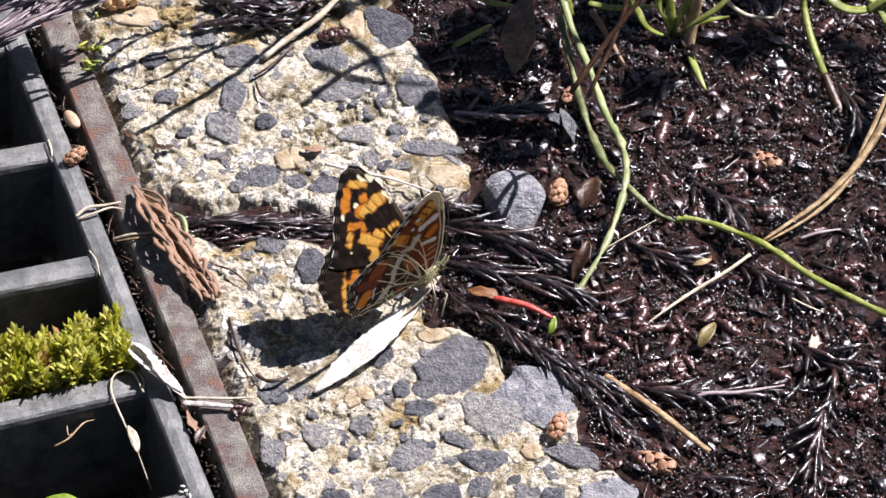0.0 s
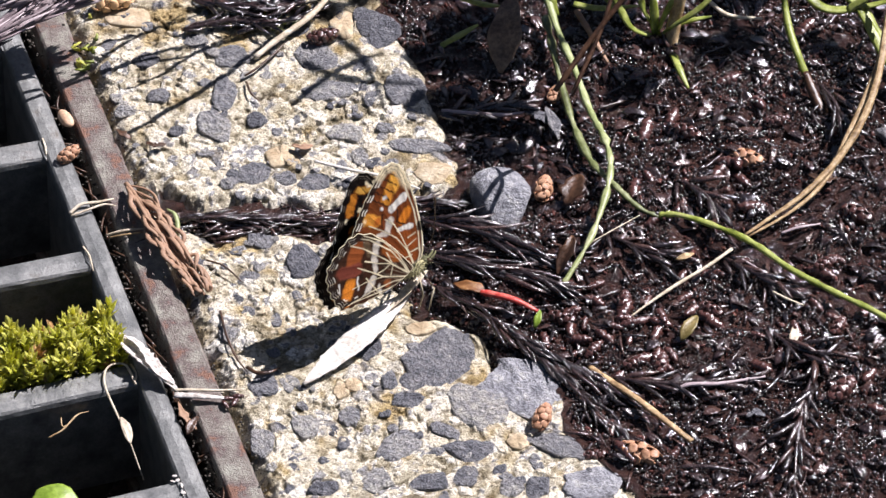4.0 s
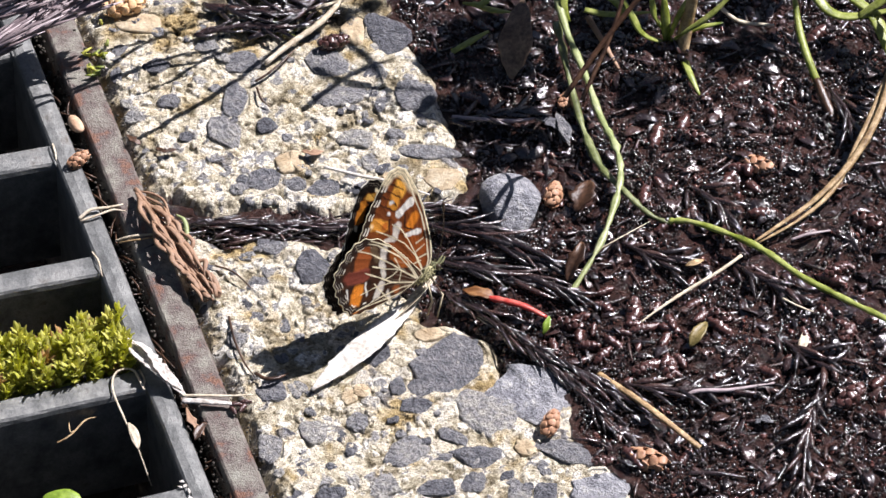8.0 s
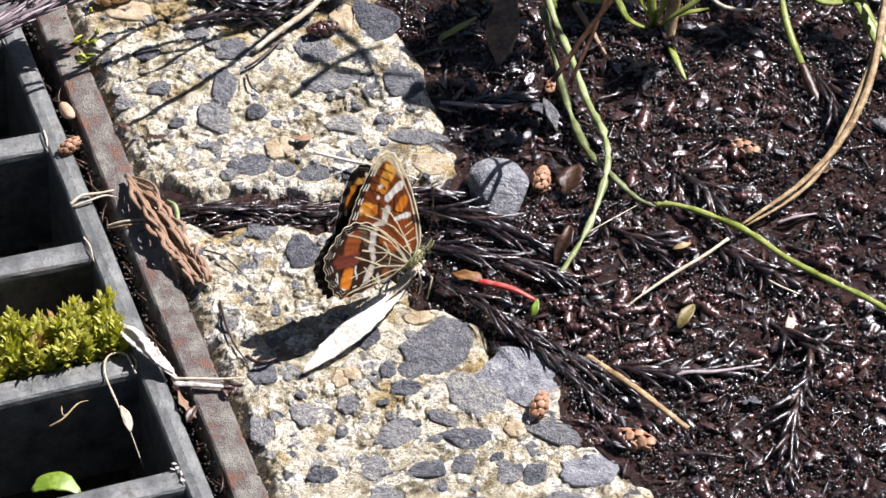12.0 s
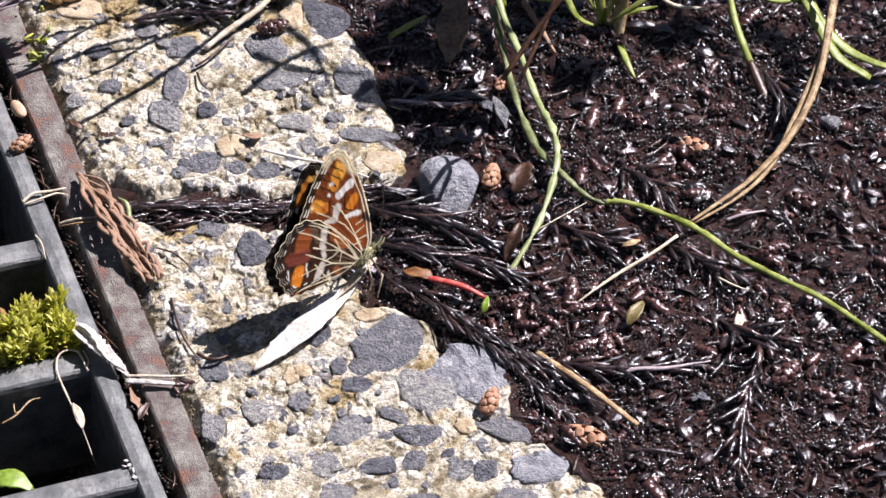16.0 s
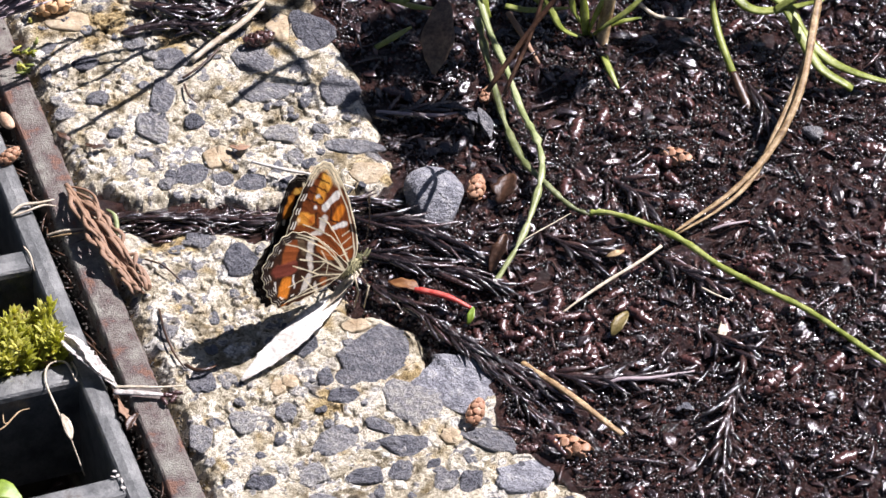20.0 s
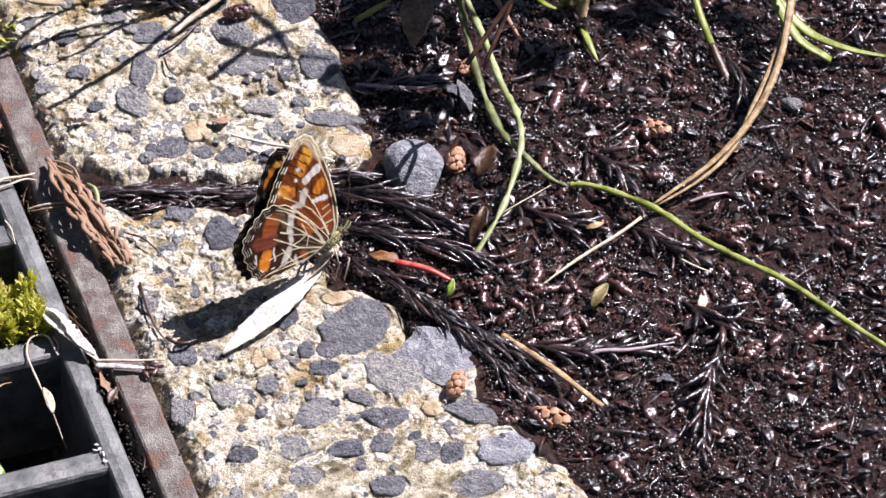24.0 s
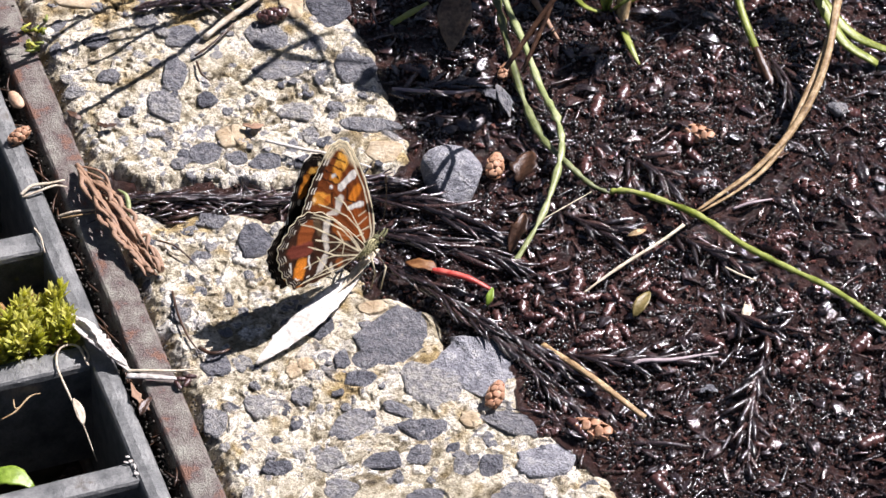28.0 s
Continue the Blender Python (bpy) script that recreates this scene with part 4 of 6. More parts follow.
def litter_crumbs(count):
    kinds = [lump(1, rng.uniform(0.45, 0.95), rng.uniform(0.22, 0.6), 600 + i, 0.6, ICO1 if i % 3 else ICO2) for i in range(18)]
    shapes = []
    x, y, d = on_litter(count, -0.1)
    z = mud_height(x, y)
    for k, (px, py, pz) in enumerate(zip(x, y, z)):
        s = 0.15 + 0.65 * rng.random() ** 2.6
        shapes.append(moved(kinds[k % 18], px, py, pz + 0.25 * s, rng.uniform(0, 6), rng.uniform(0, 6), rng.uniform(0, 6), s))
    ob = part("crumb_litter", joined(shapes), M_LUMP)
    tagged(ob, "wet dark crumbs of bark, bud scales and grit", "crumbs", kind="stuff")


litter_needles(1900)
litter_flakes(2000)
litter_crumbs(12000)
water_beads(44000)

# soaked litter packed in the joint between the two blocks
shapes = []
for k in range(620):
    x = rng.uniform(-41, -4)
    y = 5.0 + 0.06 * (x + 20) + rng.normal(0, 1.1)
    if k % 3:
        q = 0.2 + 0.5 * rng.random() ** 2
        shapes.append(moved(lump(1, 0.7, 0.5, 640 + k % 9, 0.5, ICO1), x, y, -1.5 + rng.uniform(-0.2, 0.6), rng.uniform(0, 6), 0, rng.uniform(0, 6), q))
    else:
        sh = needle_shape(rng.uniform(2, 5.5), rng.uniform(0.4, 0.8), rng.uniform(-0.3, 0.3), rng.uniform(-0.05, 0.15), rng)
        shapes.append(moved(sh, x, y, -1.1 + rng.uniform(-0.2, 0.7), rz=rng.normal(0.1, 0.45) + (3.14 if k % 2 else 0)))
tagged(part("joint_litter", joined(shapes), M_NEEDLE), "soaked black needles and crumbs packed in the kerb joint", "litter", kind="stuff")

# catkins strewn over the litter
cx, cy, cd = on_litter(170, -2.0)
cz = mud_height(cx, cy)
for k in range(min(100, len(cx))):
    ob = new("catkin", CATKINS[k % 5])
    ob.matrix_world = pose(cx[k] * MM, cy[k] * MM, (cz[k] + 0.25) * MM, rng.uniform(0, 90), rng.uniform(-15, 15), rng.uniform(0, 360))
    ob.scale = (rng.uniform(0.6, 1.25),) * 3
    tagged(ob, "wet dark red-brown catkin lying in the litter", "catkin", "fallen catkins")

# a drift of catkins beside the kerb
for k in range(34):
    q = ((33.9, -24.2, 0), (28.2, -13.9, 0), (38.3, -13.9, 0), (22.3, -17.4, 0), (58.3, -18.5, 0))[k % 5]
    x, y = q[0] + rng.normal(0, 4.0), q[1] + rng.normal(0, 4.5)
    ob = new("catkin", CATKINS[k % 5])
    ob.matrix_world = pose(x * MM, y * MM, (float(mud_height(np.array(x), np.array(y))) + 0.45) * MM, rng.uniform(0, 90), rng.uniform(-15, 15), rng.uniform(0, 360))
    ob.scale = (rng.uniform(0.55, 0.95),) * 3
    tagged(ob, "wet dark red-brown catkin lying in the litter", "catkin", "fallen catkins")

# cones that stand out
cone("pale", (16.7, 11.9, -0.6), 80, 0, 0.95)
cone("red", (38.9, 23.7, -0.4), -28, 0, 0.95)
cone("pale", (47.7, 18.1, -0.4), -18, 0, 1.0)
cone("red", (63.9, 6.2, -0.4), -30, 0, 1.05)
cone("pale", (15.7, -36.5, 1), 70, -8, 0.9, "lying on the pale stone")
cone("pale", (29.6, -42.6, -0.3), -15, 0, 1.25)
cone("red", (60.0, -29.8, -0.4), 50, 0, 1.15)
cone("red", (28.4, -11.9, -0.5), 85, 0, 0.9)
cone("red", (33.5, -24.4, -0.4), 85, 0, 0.9)
cone("red", (29.7, -24.3, -0.5), 20, 0, 0.8)
cone("red", (52.7, 26.3, -0.4), 15, 0, 0.8)
cone("red", (60.0, -17.0, -0.4), 60, 0, 0.8)
cone("red", (23.2, -42.8, -0.4), 10, 0, 0.75)
cone("red", (58.8, -4.0, -0.4), 30, 0, 0.8)
cone("red", (19.0, -15.4, -0.2), -20, 0, 0.85)
cone("pale", (18.7, 32.1, -0.5), 70, 0, 0.7)
cone("red", (41.3, -13.5, -0.4), -35, 0, 0.8)
cone("red", (-16.9, 43.4, 0.9), 20, 0, 1.0, "caught at the edge of the kerb")
cone("red", (34.5, 43.6, -0.5), 0, 0, 0.8)
# a cone shape used for a piece of tan bark
cone("cream", (-49.5, 51.0, 1.2), 14, 0, 1.75, "lying on the kerb")
tagged(part("seed_pod", moved(lump(2.1, 1.05, 1.0, 58, 0.16, ICO3, 5, 0.8), -56.0, 26.4, 0.2, rz=radians(-62)), M_CONE_PALE), "orange-tan seed pod lodged beside the grating", "seed pod")
cone("pale", (-55.3, 18.0, 0.8), 40, -10, 0.75, "lodged beside the grating")

# black soaked sprigs from the kerb joint out over the litter
sprig("fallen_sprig", "soaked black conifer sprig in the kerb joint", [(-41.1, 4.8, 0.3), (-30.9, 5.2, 0.2), (-22.5, 5.3, -0.2), (-11.4, 5.8, -0.4)], M_NEEDLE, 3.6, 0.6, 0.8, 0.35, 0.10, seed=11)
sprig("fallen_sprig", "soaked black conifer sprig in the kerb joint", [(-19.0, 4.4, -0.2), (-12.2, 5.1, -0.3), (-5.5, 8.4, -0.2), (1.4, 8.5, -0.3)], M_NEEDLE, 7, 0.85, 1.1, 0.3, 0.08, seed=12, bend=0.34)
sprig("fallen_sprig", "soaked black conifer sprig beside the kerb", [(-3.3, 4.7, 0.2), (3.9, 3.5, 0.4), (10.7, -0.3, 0.4), (17.0, -3.6, 0.2)], M_NEEDLE, 10, 1.05, 1.25, 0.34, 0.10, seed=13, bend=0.34)
sprig("fallen_sprig", "soaked black conifer sprig beside the kerb", [(-2.0, -1.8, 0.2), (3.9, -3.9, 0.5), (10.6, -6.1, 0.4), (18.2, -9.3, 0)], M_NEEDLE, 9, 1.0, 1.25, 0.36, 0.10, seed=14, bend=0.34)
sprig("fallen_sprig", "soaked black conifer sprig beside the kerb", [(0.5, -9.3, 0), (6.4, -14.7, 0.8), (13.9, -21.4, 0.6), (23.0, -27.8, 0.2), (28.7, -31.8, -0.4)], M_NEEDLE, 6.0, 0.85, 1.1, 0.5, 0.12, seed=15, bend=0.34)
sprig("fallen_sprig", "soaked black conifer sprig beside the kerb", [(9.7, -17.7, 0.4), (15.5, -23.6, 0.5), (22.1, -32.2, 0), (28.6, -39.6, -0.5)], M_NEEDLE, 5.5, 0.8, 1.2, 0.5, 0.12, seed=16, bend=0.34)
sprig("fallen_sprig", "soaked black conifer sprig on the litter", [(57.3, -22.7, -0.4), (54.4, -32.4, 0.2), (52.9, -41.4, 0.2), (52.2, -49.9, -0.2)], M_NEEDLE, 6.0, 1.15, 2.0, 0.75, 0.10, seed=17, bend=0.05)
sprig("fallen_sprig", "soaked black conifer sprig on the litter", [(26.3, -27.3, -0.4), (32.9, -28.9, 0.1), (41.3, -28.9, 0.1), (48.8, -27.5, -0.2)], M_NEEDLE, 5.5, 1.15, 2.0, 0.75, 0.10, seed=18, bend=0.05)
sprig("fallen_sprig", "soaked black conifer sprig on the litter", [(1.4, 27.7, -0.6), (7.4, 28.3, 0), (14.3, 28.7, 0.2), (18.6, 24.2, -0.2)], M_NEEDLE, 5.5, 1.15, 2.0, 0.75, 0.10, seed=19, bend=0.05)
sprig("fallen_sprig", "soaked black conifer sprig on the litter", [(43.7, -2.8, -0.6), (48.6, -6.9, 0), (53.5, -11.6, 0)], M_NEEDLE, 5.5, 1.15, 2.0, 0.75, 0.10, seed=20, bend=0.05)
sprig("fallen_sprig", "soaked black conifer sprig on the litter", [(37.3, 13.7, -0.5), (41.4, 9.4, 0.2), (43.0, 3.7, 0)], M_NEEDLE, 6.0, 1.15, 2.0, 0.75, 0.10, seed=21, bend=0.05)
sprig("fallen_sprig", "soaked black conifer sprig on the litter", [(49.9, -18.0, -0.5), (54.0, -22.0, 0.1), (59.8, -23.1, 0)], M_NEEDLE, 6.0, 1.15, 2.0, 0.75, 0.10, seed=22, bend=0.05)
sprig("fallen_sprig", "soaked black conifer sprig on the litter", [(26.8, 1.8, -0.5), (31.8, -1.6, 0), (37.7, -3.2, -0.2)], M_NEEDLE, 5.5, 1.15, 2.0, 0.75, 0.10, seed=23, bend=0.05)
sprig("fallen_sprig", "soaked black conifer sprig on the litter", [(59.4, 34.3, -0.5), (61.8, 28.7, 0.2), (63.2, 21.6, 0)], M_NEEDLE, 6.0, 1.15, 2.0, 0.75, 0.10, seed=24, bend=0.05)

# dark litter washed over the far end of the kerb
sprig("fallen_sprig", "soaked black conifer sprig over the far end of the kerb", [(-38.3, 45.3, 0.6), (-31.7, 46.7, 1), (-24.8, 46.2, 1), (-17.8, 49.4, 0.8)], M_NEEDLE, 4.5, 0.8, 1.6, 0.7, 0.15, seed=26, bend=0.34)
sprig("fallen_sprig", "soaked black conifer sprig over the far end of the kerb", [(-37.1, 52.1, 0.6), (-30.9, 49.7, 1.2), (-23.1, 51.4, 1), (-16.1, 56.1, 0.8)], M_NEEDLE, 6.0, 0.95, 1.2, 0.6, 0.15, seed=27, bend=0.34)
sprig("fallen_sprig", "soaked black conifer sprig over the far end of the kerb", [(-33.7, 55.6, 0.6), (-26.6, 53.5, 1.2), (-19.6, 55.0, 1), (-10.9, 59.2, 0.8)], M_NEEDLE, 7.0, 0.95, 1.0, 0.6, 0.15, seed=28, bend=0.34)
sprig("fallen_sprig", "soaked black conifer sprig over the far end of the kerb", [(-30.0, 44.4, 0.6), (-24.8, 47.7, 1), (-20.5, 51.4, 1)], M_NEEDLE, 5.0, 0.8, 1.6, 0.7, 0.15, seed=29, bend=0.34)

# the curled dry sprig across the frame
dry = empty("dry_sprig", "curled dry brown conifer sprig lying across the steel frame", "sprig")
spine = curve_through([(-46.4, 11.4, 1.2), (-42.6, 4.1, 2), (-39.4, -2.8, 1.8), (-36.8, -6.9, 1.2), (-34.3, -11.0, 0.6)], 12)
part("stem", tube(spine[::8].tolist() + [spine[-1].tolist()], 0.9, 0.8, 6, 5, 0.4), M_FROND_DRY, dry)
for k in range(46):
    s = 0.82 * (k + rng.random()) / 46
    side = (-1, 1)[k % 2]
    pts = []
    loose = rng.uniform(0.35, 1.15)
    for ds, out, up in ((0.0, 0.2, 0.0), (0.07, 1.3 * loose, 0.5), (0.16, 1.8 * loose, 0.7), (0.26, 1.2 * loose, 0.6), (0.36, 0.4, 0.2)):
        q = min(s + ds * rng.uniform(0.8, 1.2), 0.999) * (len(spine) - 1)
        i = int(q)
        t = spine[min(i + 1, len(spine) - 1)] - spine[max(i - 1, 0)]
        n = np.array((-t[1], t[0], 0)) / np.hypot(t[0], t[1])
        pts.append(spine[i] + (spine[min(i + 1, len(spine) - 1)] - spine[i]) * (q - i) + n * side * out * rng.uniform(0.7, 1.35) + np.array((0, 0, up * rng.uniform(0.4, 1.8))))
    part("needle", tube(pts, rng.uniform(0.45, 1.05), 0.4, 5, 3, 0.2, 0.6), M_FROND_DRY, dry)
part("needle", tube([(-39.1, -1.9, 1.5), (-38.4, 0.4, 2.8), (-38.8, 2.7, 3.4), (-40.0, 3.7, 3.6)], 0.8, 0.5, 5, 4, 0.4), M_GREEN_PALE, dry, "faded green needle")

# grey dead branch tip
for k, (a, b, c) in enumerate([((-73.2, 37.7, 1), (-64.3, 39.0, 7), (-54.9, 43.2, 9)), ((-75.2, 44.2, 2), (-66.1, 41.9, 9), (-57.4, 45.1, 12)), ((-73.2, 43.8, 6), (-65.2, 43.6, 11), (-53.1, 45.3, 13)), ((-78.1, 33.0, 2), (-70.2, 34.7, 7), (-62.5, 38.4, 10))]):
    sprig("dead_branch_tip", "bleached grey-pink dead conifer branch tip over the grating", [a, b, c], M_FROND_GREY, 12, 0.9, 0.45, 0.30, 0.12, seed=40 + k, category="branch")

# bleached leaf under the butterfly
white_leaf = part("bleached_leaf", leaf_shape([(-19.3, -29.3, 0.5), (-15.3, -25.4, 1), (-11.2, -21.4, 1.6), (-7.0, -16.4, 2), (-3.5, -11.7, 1.6)], 3.7, 0.15, 0.35, 11, 10, -0.15, 3, 0.05), M_WHITE_LEAF)
tagged(white_leaf, "curled bleached white leaf lying on the kerb", "leaf")
part("leaf_stalk", leaf_shape([(-7.4, -16.6, 1.9), (-4.8, -13.6, 2.3), (-2.6, -10.6, 2.6), (-1.0, -7.8, 2.2)], 1.7, 0.15, 0.8, 7, 6, 0.4, 8, 0.06), M_STRAW, white_leaf, "tan rolled base of the leaf")
# papery husk caught on the grating
tagged(part("dry_husk", leaf_shape([(-48.5, -18.1, 0.8), (-45.0, -22.9, 1.6), (-41.5, -26.7, 1.4), (-37.7, -30.8, 0.6)], 3.0, 0.18, 0.5, 9, 9, 0.3, 4, 0.08), M_HUSK),
       "torn papery husk caught on the grating bar", "husk")
tagged(part("husk_strip", leaf_shape([(-47.0, -19.6, 1.6), (-43.5, -23.3, 2.4), (-40.9, -28.2, 2), (-38.4, -29.7, 1)], 1.2, 0.15, 0.5, 6, 8, 0.4, 14, 0.2), M_HUSK), "torn papery strip curled over the grating bar", "husk")
straw("straw", "bleached straw lying across the steel frame", [(-38.7, -30.5, 0.6), (-35.2, -30.8, 0.9), (-31.9, -30.8, 0.8), (-27.9, -30.5, 0.7)], 0.55, M_STRAW)
straw("straw", "bleached straw lying across the steel frame", [(-38.3, -31.5, 0.6), (-34.8, -32.0, 0.9), (-30.9, -32.3, 0.8)], 1.15, M_HUSK, 0.4)
straw("straw", "thin bleached straw hooked over a crossbar", [(-44.0, -29.1, 0.3), (-45.7, -25.6, 0.8), (-48.2, -25.9, 0.6), (-48.6, -29.0, 0.2), (-46.6, -34.5, -0.6), (-44.8, -38.6, -1.6), (-42.7, -42.4, -6)], 0.36, M_STRAW)
tagged(part("straw_flake", leaf_shape([(-46.1, -35.0, -0.4), (-45.2, -36.9, -1), (-44.6, -39.2, -1.6)], 1.4, 0.12, 0.2, 5, 4), M_STRAW), "small bleached flake hanging in the grating", "flake")
straw("straw", "bleached straw tied over the edge bar", [(-54.8, 6.0, 0.3), (-53.1, 7.5, 0.7), (-50.6, 8.1, 0.6), (-48.2, 9.0, 0.4)], 0.6, M_STRAW)
straw("straw", "bleached straw tied over the edge bar", [(-54.6, 5.5, 0.3), (-52.2, 6.3, 0.7), (-49.7, 7.6, 0.6), (-47.8, 7.5, 0.4)], 0.45, M_STRAW, seed=4)
straw("straw", "thin straw across the steel frame", [(-49.2, 2.3, -0.6), (-46.6, 2.2, 0.5), (-42.9, 2.4, 0.8)], 0.5, M_STRAW, seed=5)
straw("straw", "thin straw across the steel frame", [(-48.7, 1.9, -0.6), (-46.1, 1.5, 0.4), (-43.2, 1.8, 0.7)], 0.35, M_TAN, seed=6)
straw("straw", "bleached twig bit inside the drain", [(-56.8, -35.8, -4), (-54.7, -34.6, -3.5), (-52.7, -32.2, -3), (-51.1, -31.5, -3)], 0.32, M_TAN, seed=7)
straw("straw", "bleached twig bit inside the drain", [(-55.1, -32.2, -3), (-54.8, -34.0, -3.5), (-53.9, -33.5, -3.5)], 0.25, M_TAN, seed=8)
straw("straw", "thin dark straw on the kerb", [(-31.8, -14.2, 0.3), (-30.9, -19.1, 0.6), (-29.4, -23.6, 0.5), (-27.7, -26.6, 0.3)], 0.4, M_LEAF_BROWN, seed=9)
straw("straw", "curled dark bark strip on the kerb", [(-27.7, -25.8, 0.4), (-26.1, -27.5, 1), (-24.3, -27.3, 1), (-22.8, -25.8, 0.4)], 0.7, M_LEAF_BROWN, seed=10)
straw("straw", "curled thin stalk on the kerb", [(-34.1, -4.0, 0.6), (-31.6, -5.4, 0.9), (-29.9, -7.0, 0.7), (-28.6, -8.5, 0.4)], 0.35, M_LEAF_BROWN, seed=12)
straw("straw", "pale thin stalk behind the butterfly", [(-17.9, 16.3, 1), (-12.3, 13.8, 1.6), (-8.0, 12.8, 1.4), (-2.0, 10.8, 0.6)], 0.6, M_WHITE_LEAF, seed=13)
straw("twig", "pale bare twig lying on the kerb", [(-27.3, 39.2, 0.5), (-23.8, 42.5, 1.2), (-19.5, 46.2, 1.8), (-16.1, 50.8, 2.2), (-13.9, 56.2, 2.5)], 1.1, M_STRAW, seed=14, category="twig")
straw("twig", "pale bare twig lying on the kerb", [(-20.9, 50.6, 0.8), (-18.7, 50.8, 1.4), (-16.1, 51.6, 1.8)], 0.8, M_STRAW, seed=15, category="twig")
straw("twig", "thin brown twig on the kerb", [(-28.8, 35.3, 0.4), (-26.8, 36.7, 0.8), (-24.7, 39.1, 0.9), (-22.8, 42.0, 0.7)], 0.45, M_LEAF_BROWN, seed=16, category="twig")
straw("twig", "thin brown twig on the kerb", [(-28.5, 34.0, 0.4), (-27.8, 31.2, 0.8), (-26.4, 29.7, 0.4)], 0.4, M_LEAF_BROWN, seed=17, category="twig")

# stems over the litter
straw("grass_stalk", "pale green trailing stalk bowed over the litter", [(17.5, 50.9, 4), (19.2, 43.1, 3), (21.7, 35.1, 2.4), (23.9, 25.9, 2.4), (26.2, 19.0, 2.6), (26.8, 12.8, 2.8), (25.6, 6.3, 2.2), (23.2, -1.2, 1.4), (18.9, -9.1, -0.4)],
      1.2, M_GREEN_PALE, 0.7, 0.7, 20, rough=0.18, category="stalk")
straw("grass_stalk", "withered dull green stalk sunk in the litter", [(17.5, 46.7, 2), (19.2, 36.5, 0.8), (21.2, 25.5, 0.6), (23.8, 16.8, 0.8), (27.0, 11.7, 1.0), (31.1, 7.1, 0.2), (35.0, 5.6, -0.6)], 1.15, M_GREEN_DULL, 0.7, 0.7, 21, rough=0.2, category="stalk")
straw("grass_stalk", "green trailing stalk lying over the litter", [(34.0, 6.2, -0.4), (37.1, 5.2, 0.6), (42.9, 2.0, 1.2), (47.9, -1.7, 1.6), (53.6, -7.1, 1.4), (60.2, -11.8, 1.2), (66.7, -16.2, 1), (74.7, -23.8, 0.7), (84.3, -32.6, 0.4), (92.1, -41.2, 0)],
      1.2, M_GREEN, 0.75, 0.8, 21, rough=0.14, category="stalk")
straw("dry_grass", "tan dry grass blade bent over the litter", [(71.9, 53.0, 14), (71.0, 44.9, 11), (69.5, 37.0, 9), (67.7, 28.0, 7), (65.1, 20.9, 5), (61.1, 14.4, 3), (55.8, 8.4, 1.8), (51.0, 4.5, 1), (46.7, 1.3, 0.2)], 1.25, M_TAN, 0.6, 0.35, 22, category="grass")
straw("dry_grass", "tan dry grass blade bent over the litter", [(70.6, 41.9, 9), (69.1, 34.8, 7.5), (66.7, 27.8, 6), (63.4, 20.1, 4), (59.2, 11.2, 2), (54.1, 5.7, 1), (47.1, 0.9, 0.2)], 0.95, M_TAN, 0.5, 0.4, 23, category="grass")
straw("twig", "bleached thin twig lying on the litter", [(44.7, -2.1, 0.8), (41.0, -5.6, 0.8), (36.3, -9.2, 0.6), (32.4, -12.5, 0.4), (29.2, -15.1, -0.2)], 0.6, M_STRAW, seed=24, category="twig")
straw("dry_grass", "broad tan dry grass stem on the litter", [(23.0, -25.0, -0.6), (25.9, -28.5, 0.2), (29.5, -32.4, 0.8), (33.6, -36.9, 0.9), (37.5, -40.6, 0.3)], 1.15, M_TAN, 0.6, 0.9, 25, category="grass")
straw("red_shoot", "bright red shoot lying on the litter", [(6.9, -11.5, 1.4), (9.3, -12.2, 1.5), (12.3, -13.1, 1.2), (15.4, -14.6, 0.5)], 1.2, M_RED, seed=26, tip=0.7, category="shoot")
tagged(part("small_leaf", leaf_shape([(2.9, -9.5, 1.2), (4.5, -10.5, 1.8), (6.4, -11.0, 1.8), (7.7, -11.5, 1.4)], 2.0, 0.15, 0.2, 7, 4, 0, 5, 0.15), M_BUD), "small amber-brown leaf at the red shoot", "leaf")
tagged(part("small_leaf", leaf_shape([(14.9, -17.6, 0), (15.3, -16.7, 0.8), (15.8, -15.0, 1.2)], 1.1, 0.15, 0.2, 5, 4, 0, 6), M_LEAF_GREEN), "small green leaf on the wet litter", "leaf")
tagged(part("small_leaf", leaf_shape([(18.6, -7.1, 0.2), (19.2, -5.4, 1.5), (20.3, -3.6, 2.6), (20.8, -1.6, 3.2)], 2.4, 0.15, 0.5, 7, 4, 0.2, 7, 0.15), M_LEAF_BROWN), "dark brown folded leaf standing in the litter", "leaf")
tagged(part("small_leaf", leaf_shape([(36.6, -20.2, 0), (37.7, -18.4, 0.9), (39.1, -15.8, 0.8)], 2.2, 0.15, 0.25, 7, 4, 0, 8), M_LEAF_OLIVE), "olive-tan fallen leaf scrap on the litter", "leaf")
tagged(part("small_leaf", leaf_shape([(20.1, 8.3, -0.5), (21.0, 10.4, 0.4), (22.1, 14.2, 0.2)], 3.6, 0.15, 0.5, 7, 4, 0.3, 9, 0.22), M_LEAF_BROWN), "dark red-brown fallen leaf on the litter", "leaf")
tagged(part("broad_leaf", leaf_shape([(10.5, 36.8, -0.5), (10.9, 39.3, 2.5), (11.6, 43.0, 5), (12.3, 47.5, 6)], 5.0, 0.2, 0.2, 9, 5, 0.2, 10, 0.12), M_LEAF_TAN), "brown dead leaf standing in the litter", "leaf")
tagged(part("small_leaf", leaf_shape([(36.2, -3.2, -0.2), (37.5, -3.5, 0.6), (39.0, -2.6, 0.4)], 1.2, 0.15, 0.2, 5, 4, 0, 11), M_TAN), "tan leaf scrap on the litter", "leaf")
